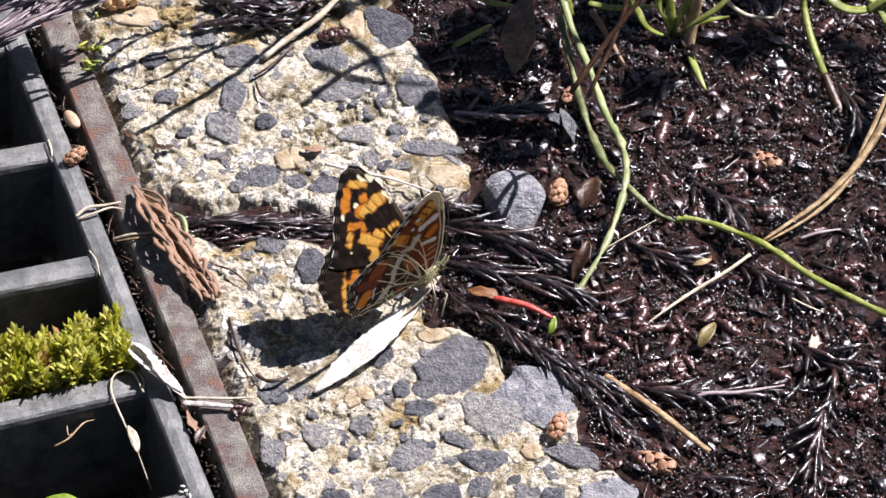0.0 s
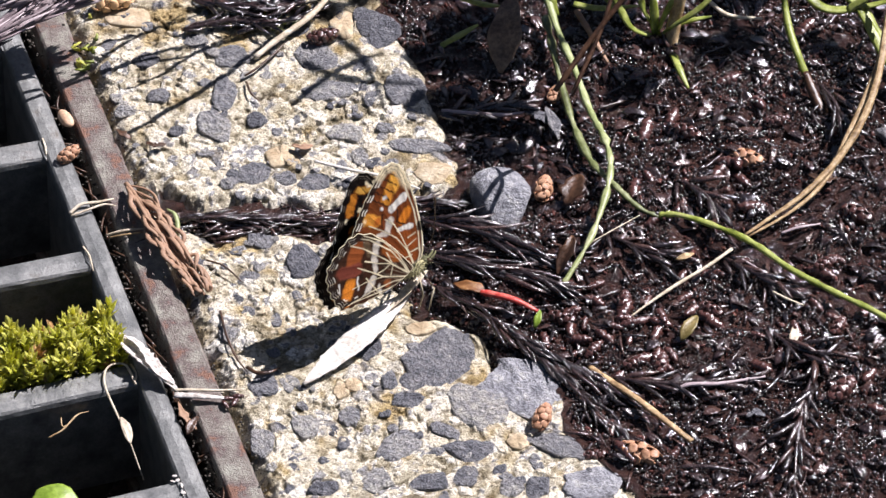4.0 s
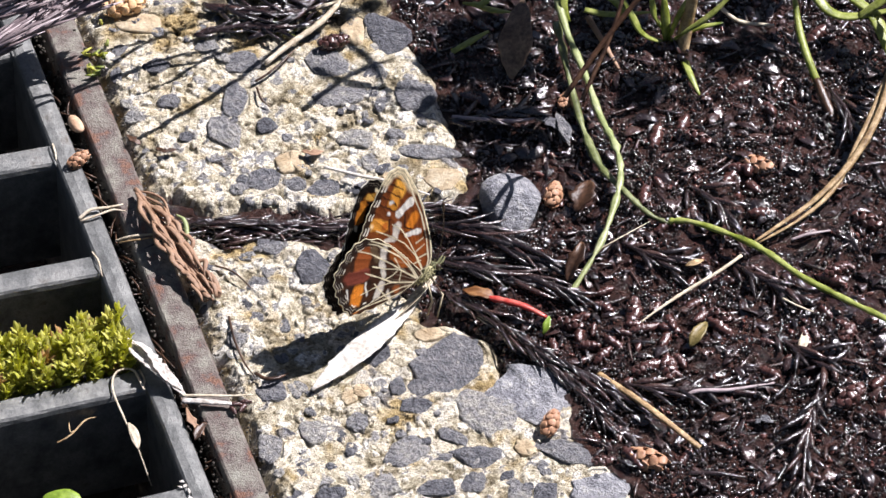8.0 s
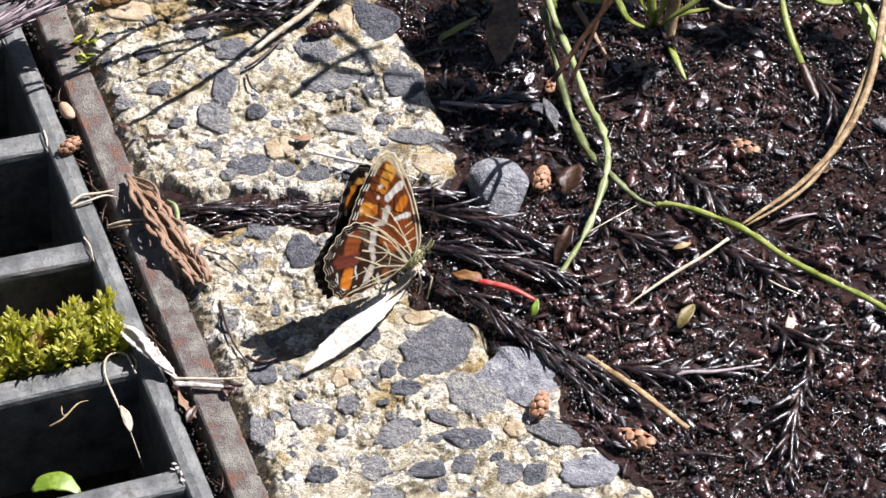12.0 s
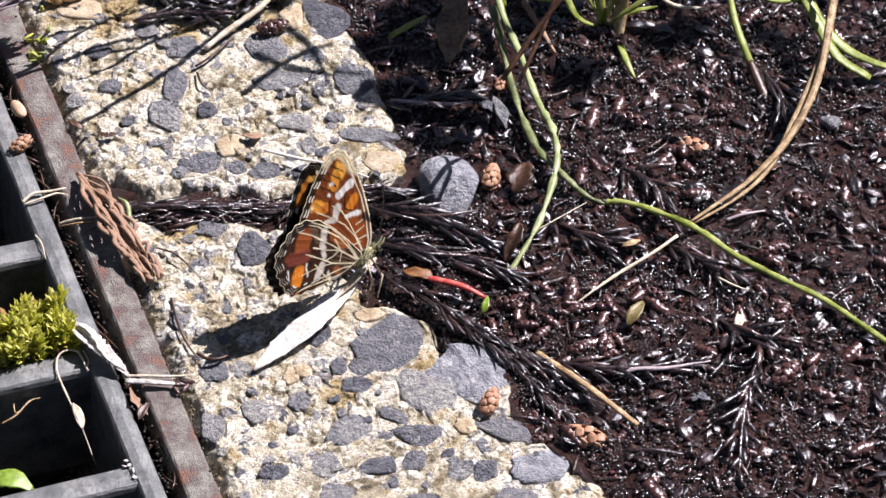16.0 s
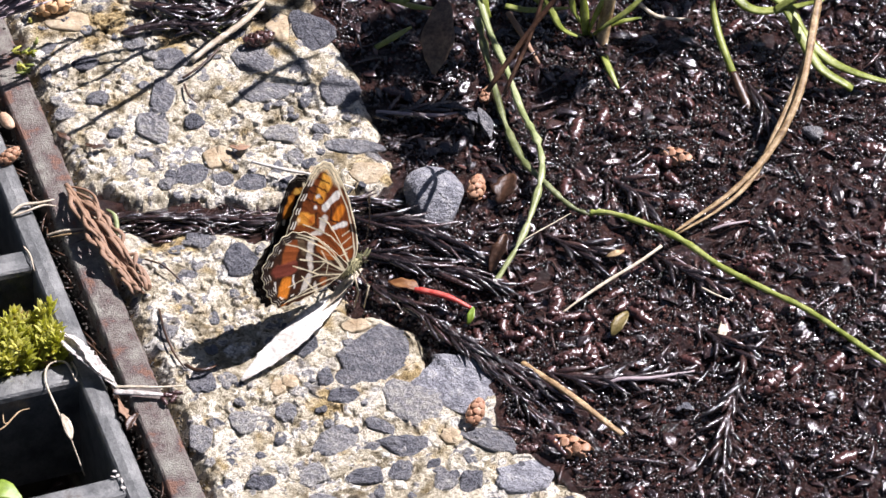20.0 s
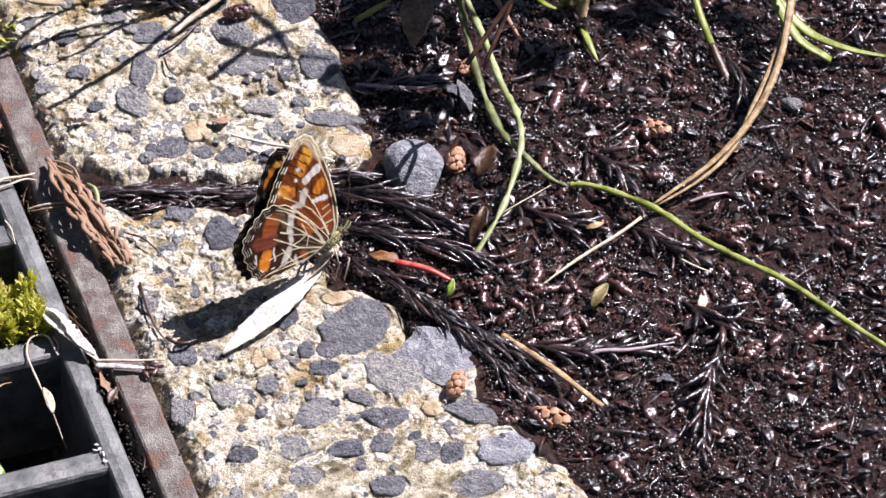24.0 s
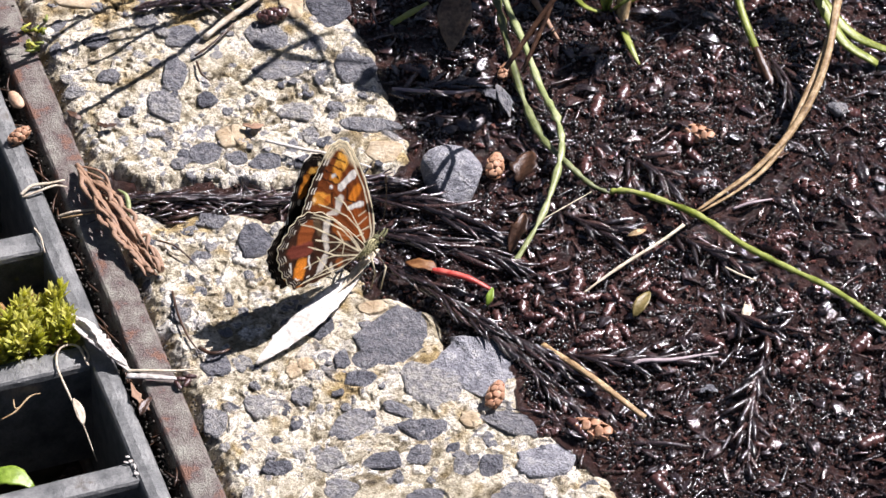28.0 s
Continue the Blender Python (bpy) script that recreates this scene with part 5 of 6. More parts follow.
tagged(part("leaf_scrap", leaf_shape([(52.7, -21.4, 0), (53.4, -19.6, 0.5), (53.6, -17.1, 0.3)], 1.4, 0.15, 0.2, 5, 4, 0, 12), M_STRAW), "pale leaf scrap on the litter", "leaf")
straw("straw", "pale straw bit on the litter", [(50.6, -10.2, 0), (52.6, -12.1, 0.5), (55.1, -13.2, 0.2)], 0.4, M_STRAW, seed=27)
straw("straw", "dark slender stalk on the litter", [(35.7, -45.4, 0), (40.0, -45.8, 0.4), (44.1, -46.3, 0.1)], 0.9, M_NEEDLE, seed=28)
straw("straw", "brown stalk on the litter", [(52.3, 1.9, 0), (54.8, 2.6, 0.5), (58.3, 3.7, 0.2)], 0.6, M_FROND_GREY, seed=29)
straw("straw", "grey-white straw on the litter", [(42.6, 52.5, 0), (45.9, 48.1, 0.8), (51.2, 47.7, 0.4)], 0.8, M_STRAW, seed=31)
straw("straw", "brown stalk in the litter", [(22.4, 48.9, 1), (24.9, 42.9, 0.8), (27.0, 38.3, 0.2)], 1.0, M_FROND_DRY, seed=32)

# grass tufts along the far side
tuft = empty("grass_tuft", "fresh green grass tuft growing from the wet litter", "grass")
for k, pts in enumerate([[(34.7, 45.2, -1), (31.0, 43.9, 2), (29.0, 45.1, 5), (27.3, 46.7, 8)], [(34.5, 45.0, -1), (34.3, 45.6, 3), (33.9, 48.0, 8)], [(34.9, 45.2, -1), (37.5, 43.8, 3), (40.9, 44.0, 6), (44.8, 46.2, 9)],
                         [(36.7, 43.2, -1), (37.8, 36.9, 0.6), (39.3, 33.2, -0.4)], [(34.6, 45.2, -1), (36.2, 45.8, 4), (39.2, 48.2, 9)], [(35.4, 46.0, -1), (32.7, 45.8, 4), (31.8, 48.2, 9)], [(35.1, 45.5, -1), (39.3, 45.4, 2), (43.2, 45.6, 3)]]):
    part("blade", tube(pts, 1.5 if k < 3 else 1.2, 0.5, 6, 6, 0.35, 0.8), M_GREEN, tuft)
part("sheath", tube([(36.7, 42.9, -1), (37.5, 45.0, 3), (38.7, 46.9, 9)], 2.2, 1.2, 6, 6, 0.8), M_TAN, tuft)
tuft = empty("grass_tuft", "green grass stalk with a brown base in the litter", "grass")
part("blade", tube([(58.1, 34.2, -1), (56.2, 38.0, 2), (54.8, 42.7, 4), (54.0, 48.4, 7)], 1.3, 0.8, 6, 6, 0.6), M_GREEN, tuft)
part("sheath", tube([(59.9, 28.1, -1), (58.3, 31.7, 0.3), (57.2, 34.8, 1.5)], 1.7, 1.2, 6, 6, 0.7), M_LEAF_BROWN, tuft)
tuft = empty("grass_tuft", "bright green arching grass blades over the litter", "grass")
for pts in ([(56.4, 51.9, 9), (57.9, 47.5, 6), (60.9, 45.1, 5), (65.7, 45.4, 5), (71.8, 46.3, 6)], [(64.0, 44.8, 5), (66.5, 45.3, 7), (69.9, 46.9, 9)], [(62.3, 48.8, 6), (66.2, 45.4, 5), (68.4, 41.9, 3), (72.5, 37.7, 1), (78.5, 34.7, 0.3), (84.5, 33.8, -0.6)], [(75.9, 33.6, -1), (70.6, 35.5, 2), (67.3, 41.1, 5), (65.2, 45.0, 6)]):
    part("blade", tube(pts, 1.9, 0.5, 6, 6, 0.4), M_GREEN, tuft)
tuft = empty("grass_tuft", "short green grass blades beside the kerb", "grass")
for pts in ([(1.4, 42.7, -0.5), (4.0, 43.3, 1), (7.1, 45.3, 1.5)], [(4.5, 50.9, 2), (7.5, 48.4, 3), (10.5, 47.9, 3)], [(21.9, 48.4, 3), (25.8, 47.4, 3), (31.9, 47.9, 3)], [(18.8, 49.8, 5), (18.6, 48.3, 4), (19.5, 46.7, 2)], [(7.5, 50.9, 4), (5.8, 49.1, 3.5), (3.1, 50.0, 3)], [(24.1, 50.4, 5), (26.7, 49.0, 4), (28.4, 47.4, 2.5)]):
    part("blade", tube(pts, 1.3, 0.5, 6, 6, 0.4), M_GREEN, tuft)
tuft = empty("moss_wisp", "yellow-green moss wisp along the kerb edge", "moss")
for k in range(26):
    q = (-53.4, 39.8, 0.2) if k < 13 else (-26.5, 47.7, 0.4)
    x, y = q[0] + rng.normal(0, 0.8 if k < 13 else 2.2), q[1] + rng.normal(0, 3.0 if k < 13 else 1.2)
    part("strand", tube([(x, y, 0), (x + rng.normal(0, 0.5), y + rng.normal(0, 0.5), 0.5), (x + rng.normal(0, 0.8), y + rng.normal(0, 0.8), 0.8)], 0.75, 0.4, 5, 2, 0.4), M_GREEN if k % 3 else M_MOSS, tuft)

# overhanging sprig beyond the kerb, throwing the thin stripes of shade
SHADE = SUN_TO / math.tan(SUN_UP)
over = empty("overhanging_sprig", "thin conifer twig overhanging the kerb, with unseen leaves added for shade", "sprig")


def overhead(points, h, wide):
    return tube([(p[0] + SHADE.x * k, p[1] + SHADE.y * k, k) for p, k in zip(points, h)], wide, wide, 6, 5, 0.5)


part("twig", overhead([(-46.8, 23.4, 0), (-39.2, 29.5, 0), (-31.6, 36.3, 0), (-25.6, 43.1, 0), (-19.6, 50.0, 0)], (26, 30, 34, 38, 42), 0.95), M_LEAF_BROWN, over)
for pts in ([[(-65.3, 33.8, 0), (-60.2, 36.9, 0), (-53.4, 41.9, 0), (-42.2, 46.5, 0), (-31.9, 51.2, 0)], [(-64.3, 31.4, 0), (-54.9, 35.1, 0), (-49.5, 41.2, 0), (-44.0, 45.6, 0), (-37.1, 50.0, 0)], [(-62.5, 30.1, 0), (-52.4, 35.7, 0), (-42.1, 41.2, 0), (-32.6, 43.1, 0), (-25.7, 46.2, 0)],
                         [(-50.7, 36.9, 0), (-43.8, 39.4, 0), (-36.0, 41.2, 0), (-30.0, 45.0, 0)], [(-46.6, 33.2, 0), (-41.1, 36.9, 0), (-35.2, 41.9, 0), (-29.1, 46.2, 0)]]):
    part("needle", overhead(pts, [22 + 4 * j for j in range(len(pts))], 0.65), M_LEAF_BROWN, over)
for pts, h in (([(-21.1, 30.1, 0), (-14.2, 37.5, 0), (-7.3, 41.2, 0)], 60), ([(-19.5, 38.8, 0), (-12.5, 35.1, 0), (-2.1, 33.8, 0)], 66), ([(-16.1, 46.2, 0), (-10.8, 40.0, 0), (-7.3, 30.1, 0)], 72)):
    part("twig", overhead(pts, (h, h + 6, h + 14), 1.2), M_LEAF_BROWN, over)
# broad leaves added out of view, only to shade the kerb and litter
part("dead_leaf", leaf_shape([(p[0] + SHADE.x * 62, p[1] + SHADE.y * 62, 62) for p in ((-4.2, 28.9, 0), (1.4, 30.8, 0), (8.3, 30.1, 0), (15.2, 26.5, 0))], 9, 0.2, 0.1, 9, 5, 0, 33, 0.2), M_LEAF_BROWN, over)
part("dead_leaf", leaf_shape([(p[0] + SHADE.x * 70, p[1] + SHADE.y * 70, 70) for p in ((-4.7, 40.0, 0), (1.4, 41.9, 0), (9.2, 40.6, 0), (18.8, 38.8, 0))], 8, 0.2, 0.1, 9, 5, 0, 34, 0.2), M_LEAF_BROWN, over)
for k, (a, b, c) in enumerate([((21.4, 42.5, 0), (26.7, 47.5, 0), (32.0, 48.7, 0)), ((40.5, 40.0, 0), (45.8, 43.7, 0), (52.0, 45.0, 0)), ((19.8, 50.0, 0), (25.9, 52.5, 0), (33.0, 55.0, 0)), ((42.5, 50.0, 0), (47.8, 53.1, 0), (53.1, 53.7, 0)), ((27.3, 31.4, 0), (31.7, 35.1, 0), (35.2, 36.3, 0))]):
    part("dead_leaf", leaf_shape([(p[0] + SHADE.x * 80, p[1] + SHADE.y * 80, 80) for p in (a, b, c)], 7.5, 0.2, 0.1, 7, 5, 0, 50 + k, 0.25), M_LEAF_BROWN, over)
part("dead_leaf", leaf_shape([(p[0] + SHADE.x * 66, p[1] + SHADE.y * 66, 66) for p in ((5.7, 20.4, 0), (10.0, 21.9, 0), (15.1, 21.4, 0))], 6, 0.2, 0.1, 9, 5, 0, 35, 0.2), M_LEAF_BROWN, over)
part("dead_leaf", leaf_shape([(p[0] + SHADE.x * 90, p[1] + SHADE.y * 90, 90) for p in ((-1.2, 50.0, 0), (4.0, 48.7, 0), (9.3, 50.0, 0), (15.4, 47.5, 0))], 10, 0.2, 0.1, 9, 5, 0, 36, 0.25), M_LEAF_BROWN, over)
part("dead_leaf", leaf_shape([(p[0] + SHADE.x * 84, p[1] + SHADE.y * 84, 84) for p in ((-19.6, 52.7, 0), (-14.4, 51.2, 0), (-9.1, 53.7, 0))], 4, 0.2, 0.1, 7, 5, 0, 37, 0.3), M_LEAF_BROWN, over)
part("twig", overhead([(5.6, 5.4, 0), (8.6, 10.6, 0), (12.9, 15.3, 0)], (18, 24, 32), 0.9), M_LEAF_BROWN, over)
part("twig", overhead([(8.2, 4.8, 0), (8.7, 10.8, 0), (7.2, 15.3, 0)], (18, 24, 30), 0.7), M_LEAF_BROWN, over)

# small litter on the kerb and the steel
for name, label, pts, wide, mat in (
        ("leaf_scrap", "orange-brown leaf scrap on the kerb", [(-21.4, 20.5, 0.4), (-19.9, 19.4, 0.8), (-18.2, 20.3, 0.4)], 1.5, M_FROND_DRY),
        ("leaf_scrap", "dark leaf scrap on the kerb", [(-43.7, 21.1, 0.3), (-42.2, 20.0, 0.7), (-40.5, 20.8, 0.3)], 1.3, M_LEAF_BROWN),
        ("leaf_scrap", "dark leaf scrap beside the steel edging", [(-48.3, 23.9, 0.4), (-47.1, 22.4, 0.7), (-45.9, 21.8, 0.3)], 1.2, M_LEAF_BROWN),
        ("leaf_scrap", "brown leaf scrap on the steel edging", [(-34.7, -35.6, 0.3), (-35.7, -37.5, 0.6), (-36.3, -39.1, 0.2)], 1.4, M_LEAF_BROWN),
        ("leaf_scrap", "brown leaf scrap lodged beside the edging", [(-37.7, -32.4, 0.2), (-36.8, -35.6, 0.6), (-34.9, -38.1, 0.3)], 1.2, M_FROND_DRY),
        ("leaf_scrap", "flat grey scrap on the litter", [(14.8, 28.3, 0), (16.2, 26.4, 0.7), (17.7, 24.9, 0.4)], 2.0, M_STONE),
        ("leaf_scrap", "flat grey scrap on the litter", [(17.3, 28.7, 0.2), (18.4, 25.1, 0.8), (19.2, 21.7, 0.2)], 1.8, M_STONE),
        # this scrap stands in for a small bluish-grey glint
        ("leaf_scrap", "flat grey scrap on the litter", [(45.7, -35.6, 0), (46.9, -35.0, 0.4), (48.4, -35.4, 0.1)], 1.5, M_STONE),
        ("leaf_scrap", "dark rotten leaf scrap on the litter", [(57.0, 14.4, 0), (59.0, 12.6, 0.6), (61.2, 13.6, 0.2)], 2.0, M_LEAF_BROWN)):
    tagged(part(name, leaf_shape(pts, wide, 0.12, 0.3, 6, 4, 0.2, len(name) + int(wide * 10), 0.25), mat), label, "leaf scrap")
straw("straw", "grey stalk lying on the litter", [(1.4, 28.5, -0.4), (6.6, 27.1, 0.4), (10.9, 26.8, 0.4), (14.8, 27.9, 0)], 0.7, M_FROND_GREY, seed=41)
straw("straw", "hair-thin pale stalk over the litter", [(21.8, -1.6, 0.3), (25.9, 0.9, 1), (31.1, 5.2, 0.6)], 0.22, M_STRAW, seed=42)
straw("straw", "grey stalk lying on the litter", [(35.0, -30.5, 0), (37.5, -29.6, 0.6), (42.1, -29.3, 0.5), (48.8, -27.5, 0.1)], 0.8, M_FROND_GREY, seed=43)
straw("straw", "pale scratchy stalk on the litter", [(46.2, -3.4, 0), (48.2, -5.6, 0.4), (51.9, -8.8, 0.1)], 0.4, M_FROND_GREY, seed=44)
straw("lime_crust", "thin white lime crust along a welded joint", [(-52.6, -0.8, 0.2), (-51.6, -2.8, 0.35), (-50.9, -5.8, 0.1)], 0.32, M_STRAW, seed=45, category="crust")
straw("lime_crust", "thin white lime crust along a welded joint", [(-44.8, -25.0, 0.2), (-44.0, -27.1, 0.35), (-44.2, -28.9, 0.1)], 0.3, M_STRAW, seed=46, category="crust")
for k, q in enumerate(((-38.0, -47.1, 0.1), (-37.5, -48.0, 0.15), (-36.9, -49.0, 0.1), (-38.3, -48.1, 0.05), (-36.6, -50.4, 0.1))):
    tagged(part("lime_crust", moved(lump(0.5, 0.3, 0.15, 970 + k, 0.6, ICO2), *q, rz=0.9 * k), M_HUSK), "white crumb of lime crust on a crossbar end", "crust", "lime crumbs")
straw("lime_crust", "white lime crust on a crossbar end", [(-59.4, 22.0, 0.2), (-58.9, 20.1, 0.35), (-58.7, 18.6, 0.1)], 0.35, M_STRAW, seed=48, category="crust")
# grey lumps added in place of glints and a grey smudge
for k, (at, a) in enumerate([((65.6, -5.8, -1.2), 1.3), ((69.4, 24.1, -1.3), 1.7)]):
    tagged(part("pebble", moved(lump(a, a * 0.8, a * 0.6, 930 + k, 0.3, ICO2, 5, 0.7), *at), M_STONE), "small grey lump standing in for glints on the wet litter", "stone")
for k, at in enumerate([(-30.4, -32.3, 0.6), (-29.4, -33.1, 0.7), (-30.8, -33.4, 0.5), (-28.9, -31.8, 0.6)]):
    ob = new("catkin", CATKINS[k])
    ob.matrix_world = pose(at[0] * MM, at[1] * MM, at[2] * MM, 0, 0, 60 * k)
    ob.scale = (0.42,) * 3
    tagged(ob, "crumb of red-brown catkin on the steel edging", "catkin", "fallen catkins")

# moss in the third opening of the grating
moss = empty("moss_clump", "yellow-green moss cushion growing up in the drain grating", "moss")


def shoot_mesh(seed, mat, count=11, h=4.0):
    """A leafy shoot: pointed, keeled leaves splaying upward about one stem."""
    r = np.random.default_rng(seed)
    shapes = [tube([(0, 0, -3), (0, 0, h * 0.5), (0, 0, h * 0.8)], 0.35, 0.35, 4, 1, 0.5)]
    for k in range(count):
        s = (k + 0.5) / count
        th, out = k * 2.4 + r.uniform(-0.3, 0.3), r.uniform(0.25, 0.6) * (1.15 - 0.75 * s)
        l, w = r.uniform(1.9, 2.9) * (1.1 - 0.3 * s), r.uniform(0.8, 1.15)
        z0 = h * (0.05 + 0.72 * s)
        side, run = np.array((-math.sin(th), math.cos(th), 0)), np.array((math.cos(th) * out, math.sin(th) * out, 1.0))
        run = run / np.linalg.norm(run)
        keel = np.cross(side, run)
        base = np.array((0, 0, z0)) + run * 0.1
        v = []
        for q, wide, back in ((0, 0.3, 0), (0.35, 1.0, 0.02), (0.68, 0.72, 0.10), (1.0, 0.04, 0.28)):
            c = base + run * l * q + np.array((math.cos(th), math.sin(th), -0.2)) * back * l
            v += [c - side * w / 2 * wide + keel * 0.16 * wide * w, c - keel * 0.05, c + side * w / 2 * wide + keel * 0.16 * wide * w, c + keel * 0.05]
        f = [(4 * i + j, 4 * i + (j + 1) % 4, 4 * i + 4 + (j + 1) % 4, 4 * i + 4 + j) for i in range(3) for j in range(4)] + [(3, 2, 1, 0), (12, 13, 14, 15)]
        shapes.append((np.array(v), f))
    v, f = joined(shapes)
    stem = len(shapes[0][0])
    # each leaf is rooted in the stem
    f = list(f) + [(stem - 1 - k % 4, stem + 16 * k, stem + 16 * k + 2) for k in range(count)]
    return mesh_of("shoot", v, f, mat, False)


SHOOTS = [shoot_mesh(700 + k, M_MOSS, 13, 4.2 + 0.6 * k) for k in range(5)] + [shoot_mesh(720 + k, M_MOSS_TIP, 9, 4.4 + 0.4 * k) for k in range(3)]
for k in range(190):
    c, a = -12.6 - 22 * rng.random() ** 1.1, -21.0 + 10.0 * rng.random()
    ob = new("shoot", SHOOTS[(5 + k % 3) if rng.random() < (0.07 + (0.38 if a > -14.5 and c > -23 else 0)) else k % 5])
    ob.parent = moss
    x, y = from_drain(c, a)
    ob.matrix_basis = pose(x * MM, y * MM, (-2.9 + 1.0 * math.sin(c * 0.9) + rng.uniform(-1.0, 0.9)) * MM, rng.uniform(-20, 20), rng.uniform(-20, 20), rng.uniform(0, 360))
x, y = from_drain(-23, -12)
part("soil", moved(lump(17, 9, 18, 77, 0.15, ICO3), x, y, -21.5, rz=DRAIN_TURN), M_PIT, moss, "dark silt under the moss")
tagged(part("green_leaf", leaf_shape([(-58.9, -49.2, -3.4), (-56.7, -48.2, -2.6), (-54.2, -48.2, -2.6), (-51.7, -49.5, -3.6)], 3.6, 0.2, 0.05, 9, 5, 0, 21), M_LEAF_GREEN), "bright green seedling leaf below the grating", "leaf")

# dry crumbs in the gap between frame and grating
shapes = []
for k in range(900):
    a = rng.uniform(-75, 75)
    c = rng.uniform(-7.7, -5.2) if k % 3 else rng.normal(0.2, 0.5)
    x, y = from_drain(c, a)
    s = rng.uniform(0.12, 0.38)
    shapes.append(moved(lump(1, 0.8, 0.6, 900 + k % 12, 0.4, ICO1), x, y, (rng.uniform(-3.0, -1.0) if k % 3 else rng.uniform(-0.6, 0.1)), rng.uniform(0, 6), 0, rng.uniform(0, 6), s))
tagged(part("gap_crumbs", joined(shapes), M_PIT), "dark crumbs packed in the gap beside the grating", "crumbs", kind="stuff")
shapes = []
for k in range(60):
    a = rng.uniform(-75, 75)
    x, y = from_drain(rng.uniform(-7.5, -5.0), a)
    sh = needle_shape(rng.uniform(2, 5), 0.35, rng.uniform(-0.3, 0.3), rng.uniform(-0.1, 0.3), rng)
    shapes.append(moved(sh, x, y, rng.uniform(-2.4, -0.6), rz=DRAIN_TURN + 1.57 + rng.normal(0, 0.7)))
tagged(part("gap_needles", joined(shapes), M_LEAF_BROWN), "dry brown needles lodged beside the grating", "needles", kind="stuff")

# ---- butterfly: x forward, y to its left, z up, origin between the wing roots ----
butterfly = empty("butterfly", "small orange and black butterfly with net-veined brown undersides", "butterfly")
BUTTERFLY_AT = pose(-3.96 * MM, -11.17 * MM, 7.15 * MM, 0, 0, 39.5) @ pose(0, 0, 0, 0, 0.8, 0) @ pose(0, 0, 0, -19.9, 0, 0)
butterfly.matrix_world = BUTTERFLY_AT

FORE = [(0.3, 0.3), (1.6, 0.6), (2.4, 2.4), (2.7, 5.0), (2.7, 8.0), (2.4, 11.0), (1.9, 13.6), (1.4, 15.6), (0.8, 17.4), (-0.2, 18.6), (-1.5, 19.0), (-2.9, 18.5), (-4.2, 17.4), (-5.5, 16.1), (-6.6, 14.9), (-7.5, 13.8), (-8.3, 12.7),
        (-9.0, 11.6), (-9.8, 10.5), (-10.9, 9.5), (-11.8, 8.7), (-10.4, 7.3), (-7.0, 5.4), (-3.6, 3.2), (-0.8, 0.6)]
HIND = [(-0.2, 0.4), (-2.5, 4.4), (-5.0, 8.0), (-7.2, 9.8), (-9.0, 10.5), (-10.6, 10.4), (-12.1, 9.7), (-13.4, 8.7), (-14.7, 7.8), (-15.3, 6.6), (-15.5, 5.0), (-15.4, 3.6), (-15.1, 2.3), (-14.6, 1.0), (-13.9, -0.2), (-12.4, -0.7),
        (-10.6, -1.0), (-8.0, -1.2), (-5.0, -1.2), (-2.0, -0.8), (-0.3, -0.2)]

BLACK, DARK, ORANGE, AMBER, CREAM, WHITE, UMBER = ((0.006, 0.004, 0.003), (0.015, 0.009, 0.006), (0.54, 0.19, 0.020), (0.60, 0.33, 0.060), (0.86, 0.76, 0.50), (0.88, 0.84, 0.74), (0.05, 0.016, 0.007))
RUST_RED, MAROON, GREY = (0.30, 0.075, 0.014), (0.19, 0.050, 0.012), (0.66, 0.60, 0.50)

# wing markings: rounded streaks (from, to, half width) and fine lines, on the spread wing
UP_AMBER = [(-2.0, 16.6, -0.4, 15.2, 0.52), (0.6, 11.9, -2.5, 11.8, 0.96), (-4.1, 7.3, -2.5, 7.7, 0.74), (-2.5, 7.7, -5.0, 5.4, 0.68), (-4.9, 8.9, -3.5, 7.5, 0.56), (-0.6, 7.4, 1.0, 7.0, 0.34), (-6.4, 10.2, -6.3, 10.2, 0.52), (-7.1, 9.5, -7.1, 9.5, 0.40), (-5.0, 3.9, -5.3, 3.1, 0.40)]
UP_ORANGE = [(-3.4, 16.1, -4.8, 14.3, 0.71), (-1.6, 13.7, -1.5, 13.6, 0.52), (-3.2, 12.4, -2.4, 12.5, 0.68), (-5.5, 11.4, -4.1, 10.6, 0.52), (-3.9, 10.1, -4.6, 9.2, 0.46)]
UP_CREAM = [(-0.3, 16.5, 1.0, 15.4, 0.46), (1.8, 12.1, 2.1, 10.6, 0.31), (-3.1, 13.5, -3.1, 13.5, 0.40), (-5.7, 13.9, -6.2, 13.2, 0.25), (-7.6, 8.4, -7.6, 8.4, 0.25), (-6.4, 2.7, -6.8, 2.0, 0.22)]
UP_BLACK = [(-2.3, 15.2, -2.7, 14.3, 0.49), (-2.5, 10.8, -2.7, 10.0, 0.74), (-3.2, 9.1, -3.1, 9.0, 0.43), (-5.4, 9.6, -5.4, 9.6, 0.40)]
UP_LINES = [((-1.2, 7.9), (-0.7, 5.3), (0.7, 0.9)), ((1.7, 5.8), (0.3, 5.4), (-0.5, 4.7)), ((1.7, 4.4), (0.4, 3.5), (-1.5, 2.4)), ((1.6, 3.0), (-0.1, 2.9)), ((-1.6, 5.1), (-2.6, 4.4), (-2.8, 3.9)), ((-5.1, 4.9), (-2.3, 2.6), (0.2, 0.2))]
UH_AMBER = [(-11.1, 4.8, -12.2, 2.9, 0.34), (-9.5, 3.1, -10.5, 1.6, 0.43), (-12.3, 2.1, -12.9, 1.2, 0.28), (-11.3, 0.9, -11.8, 0.3, 0.34)]
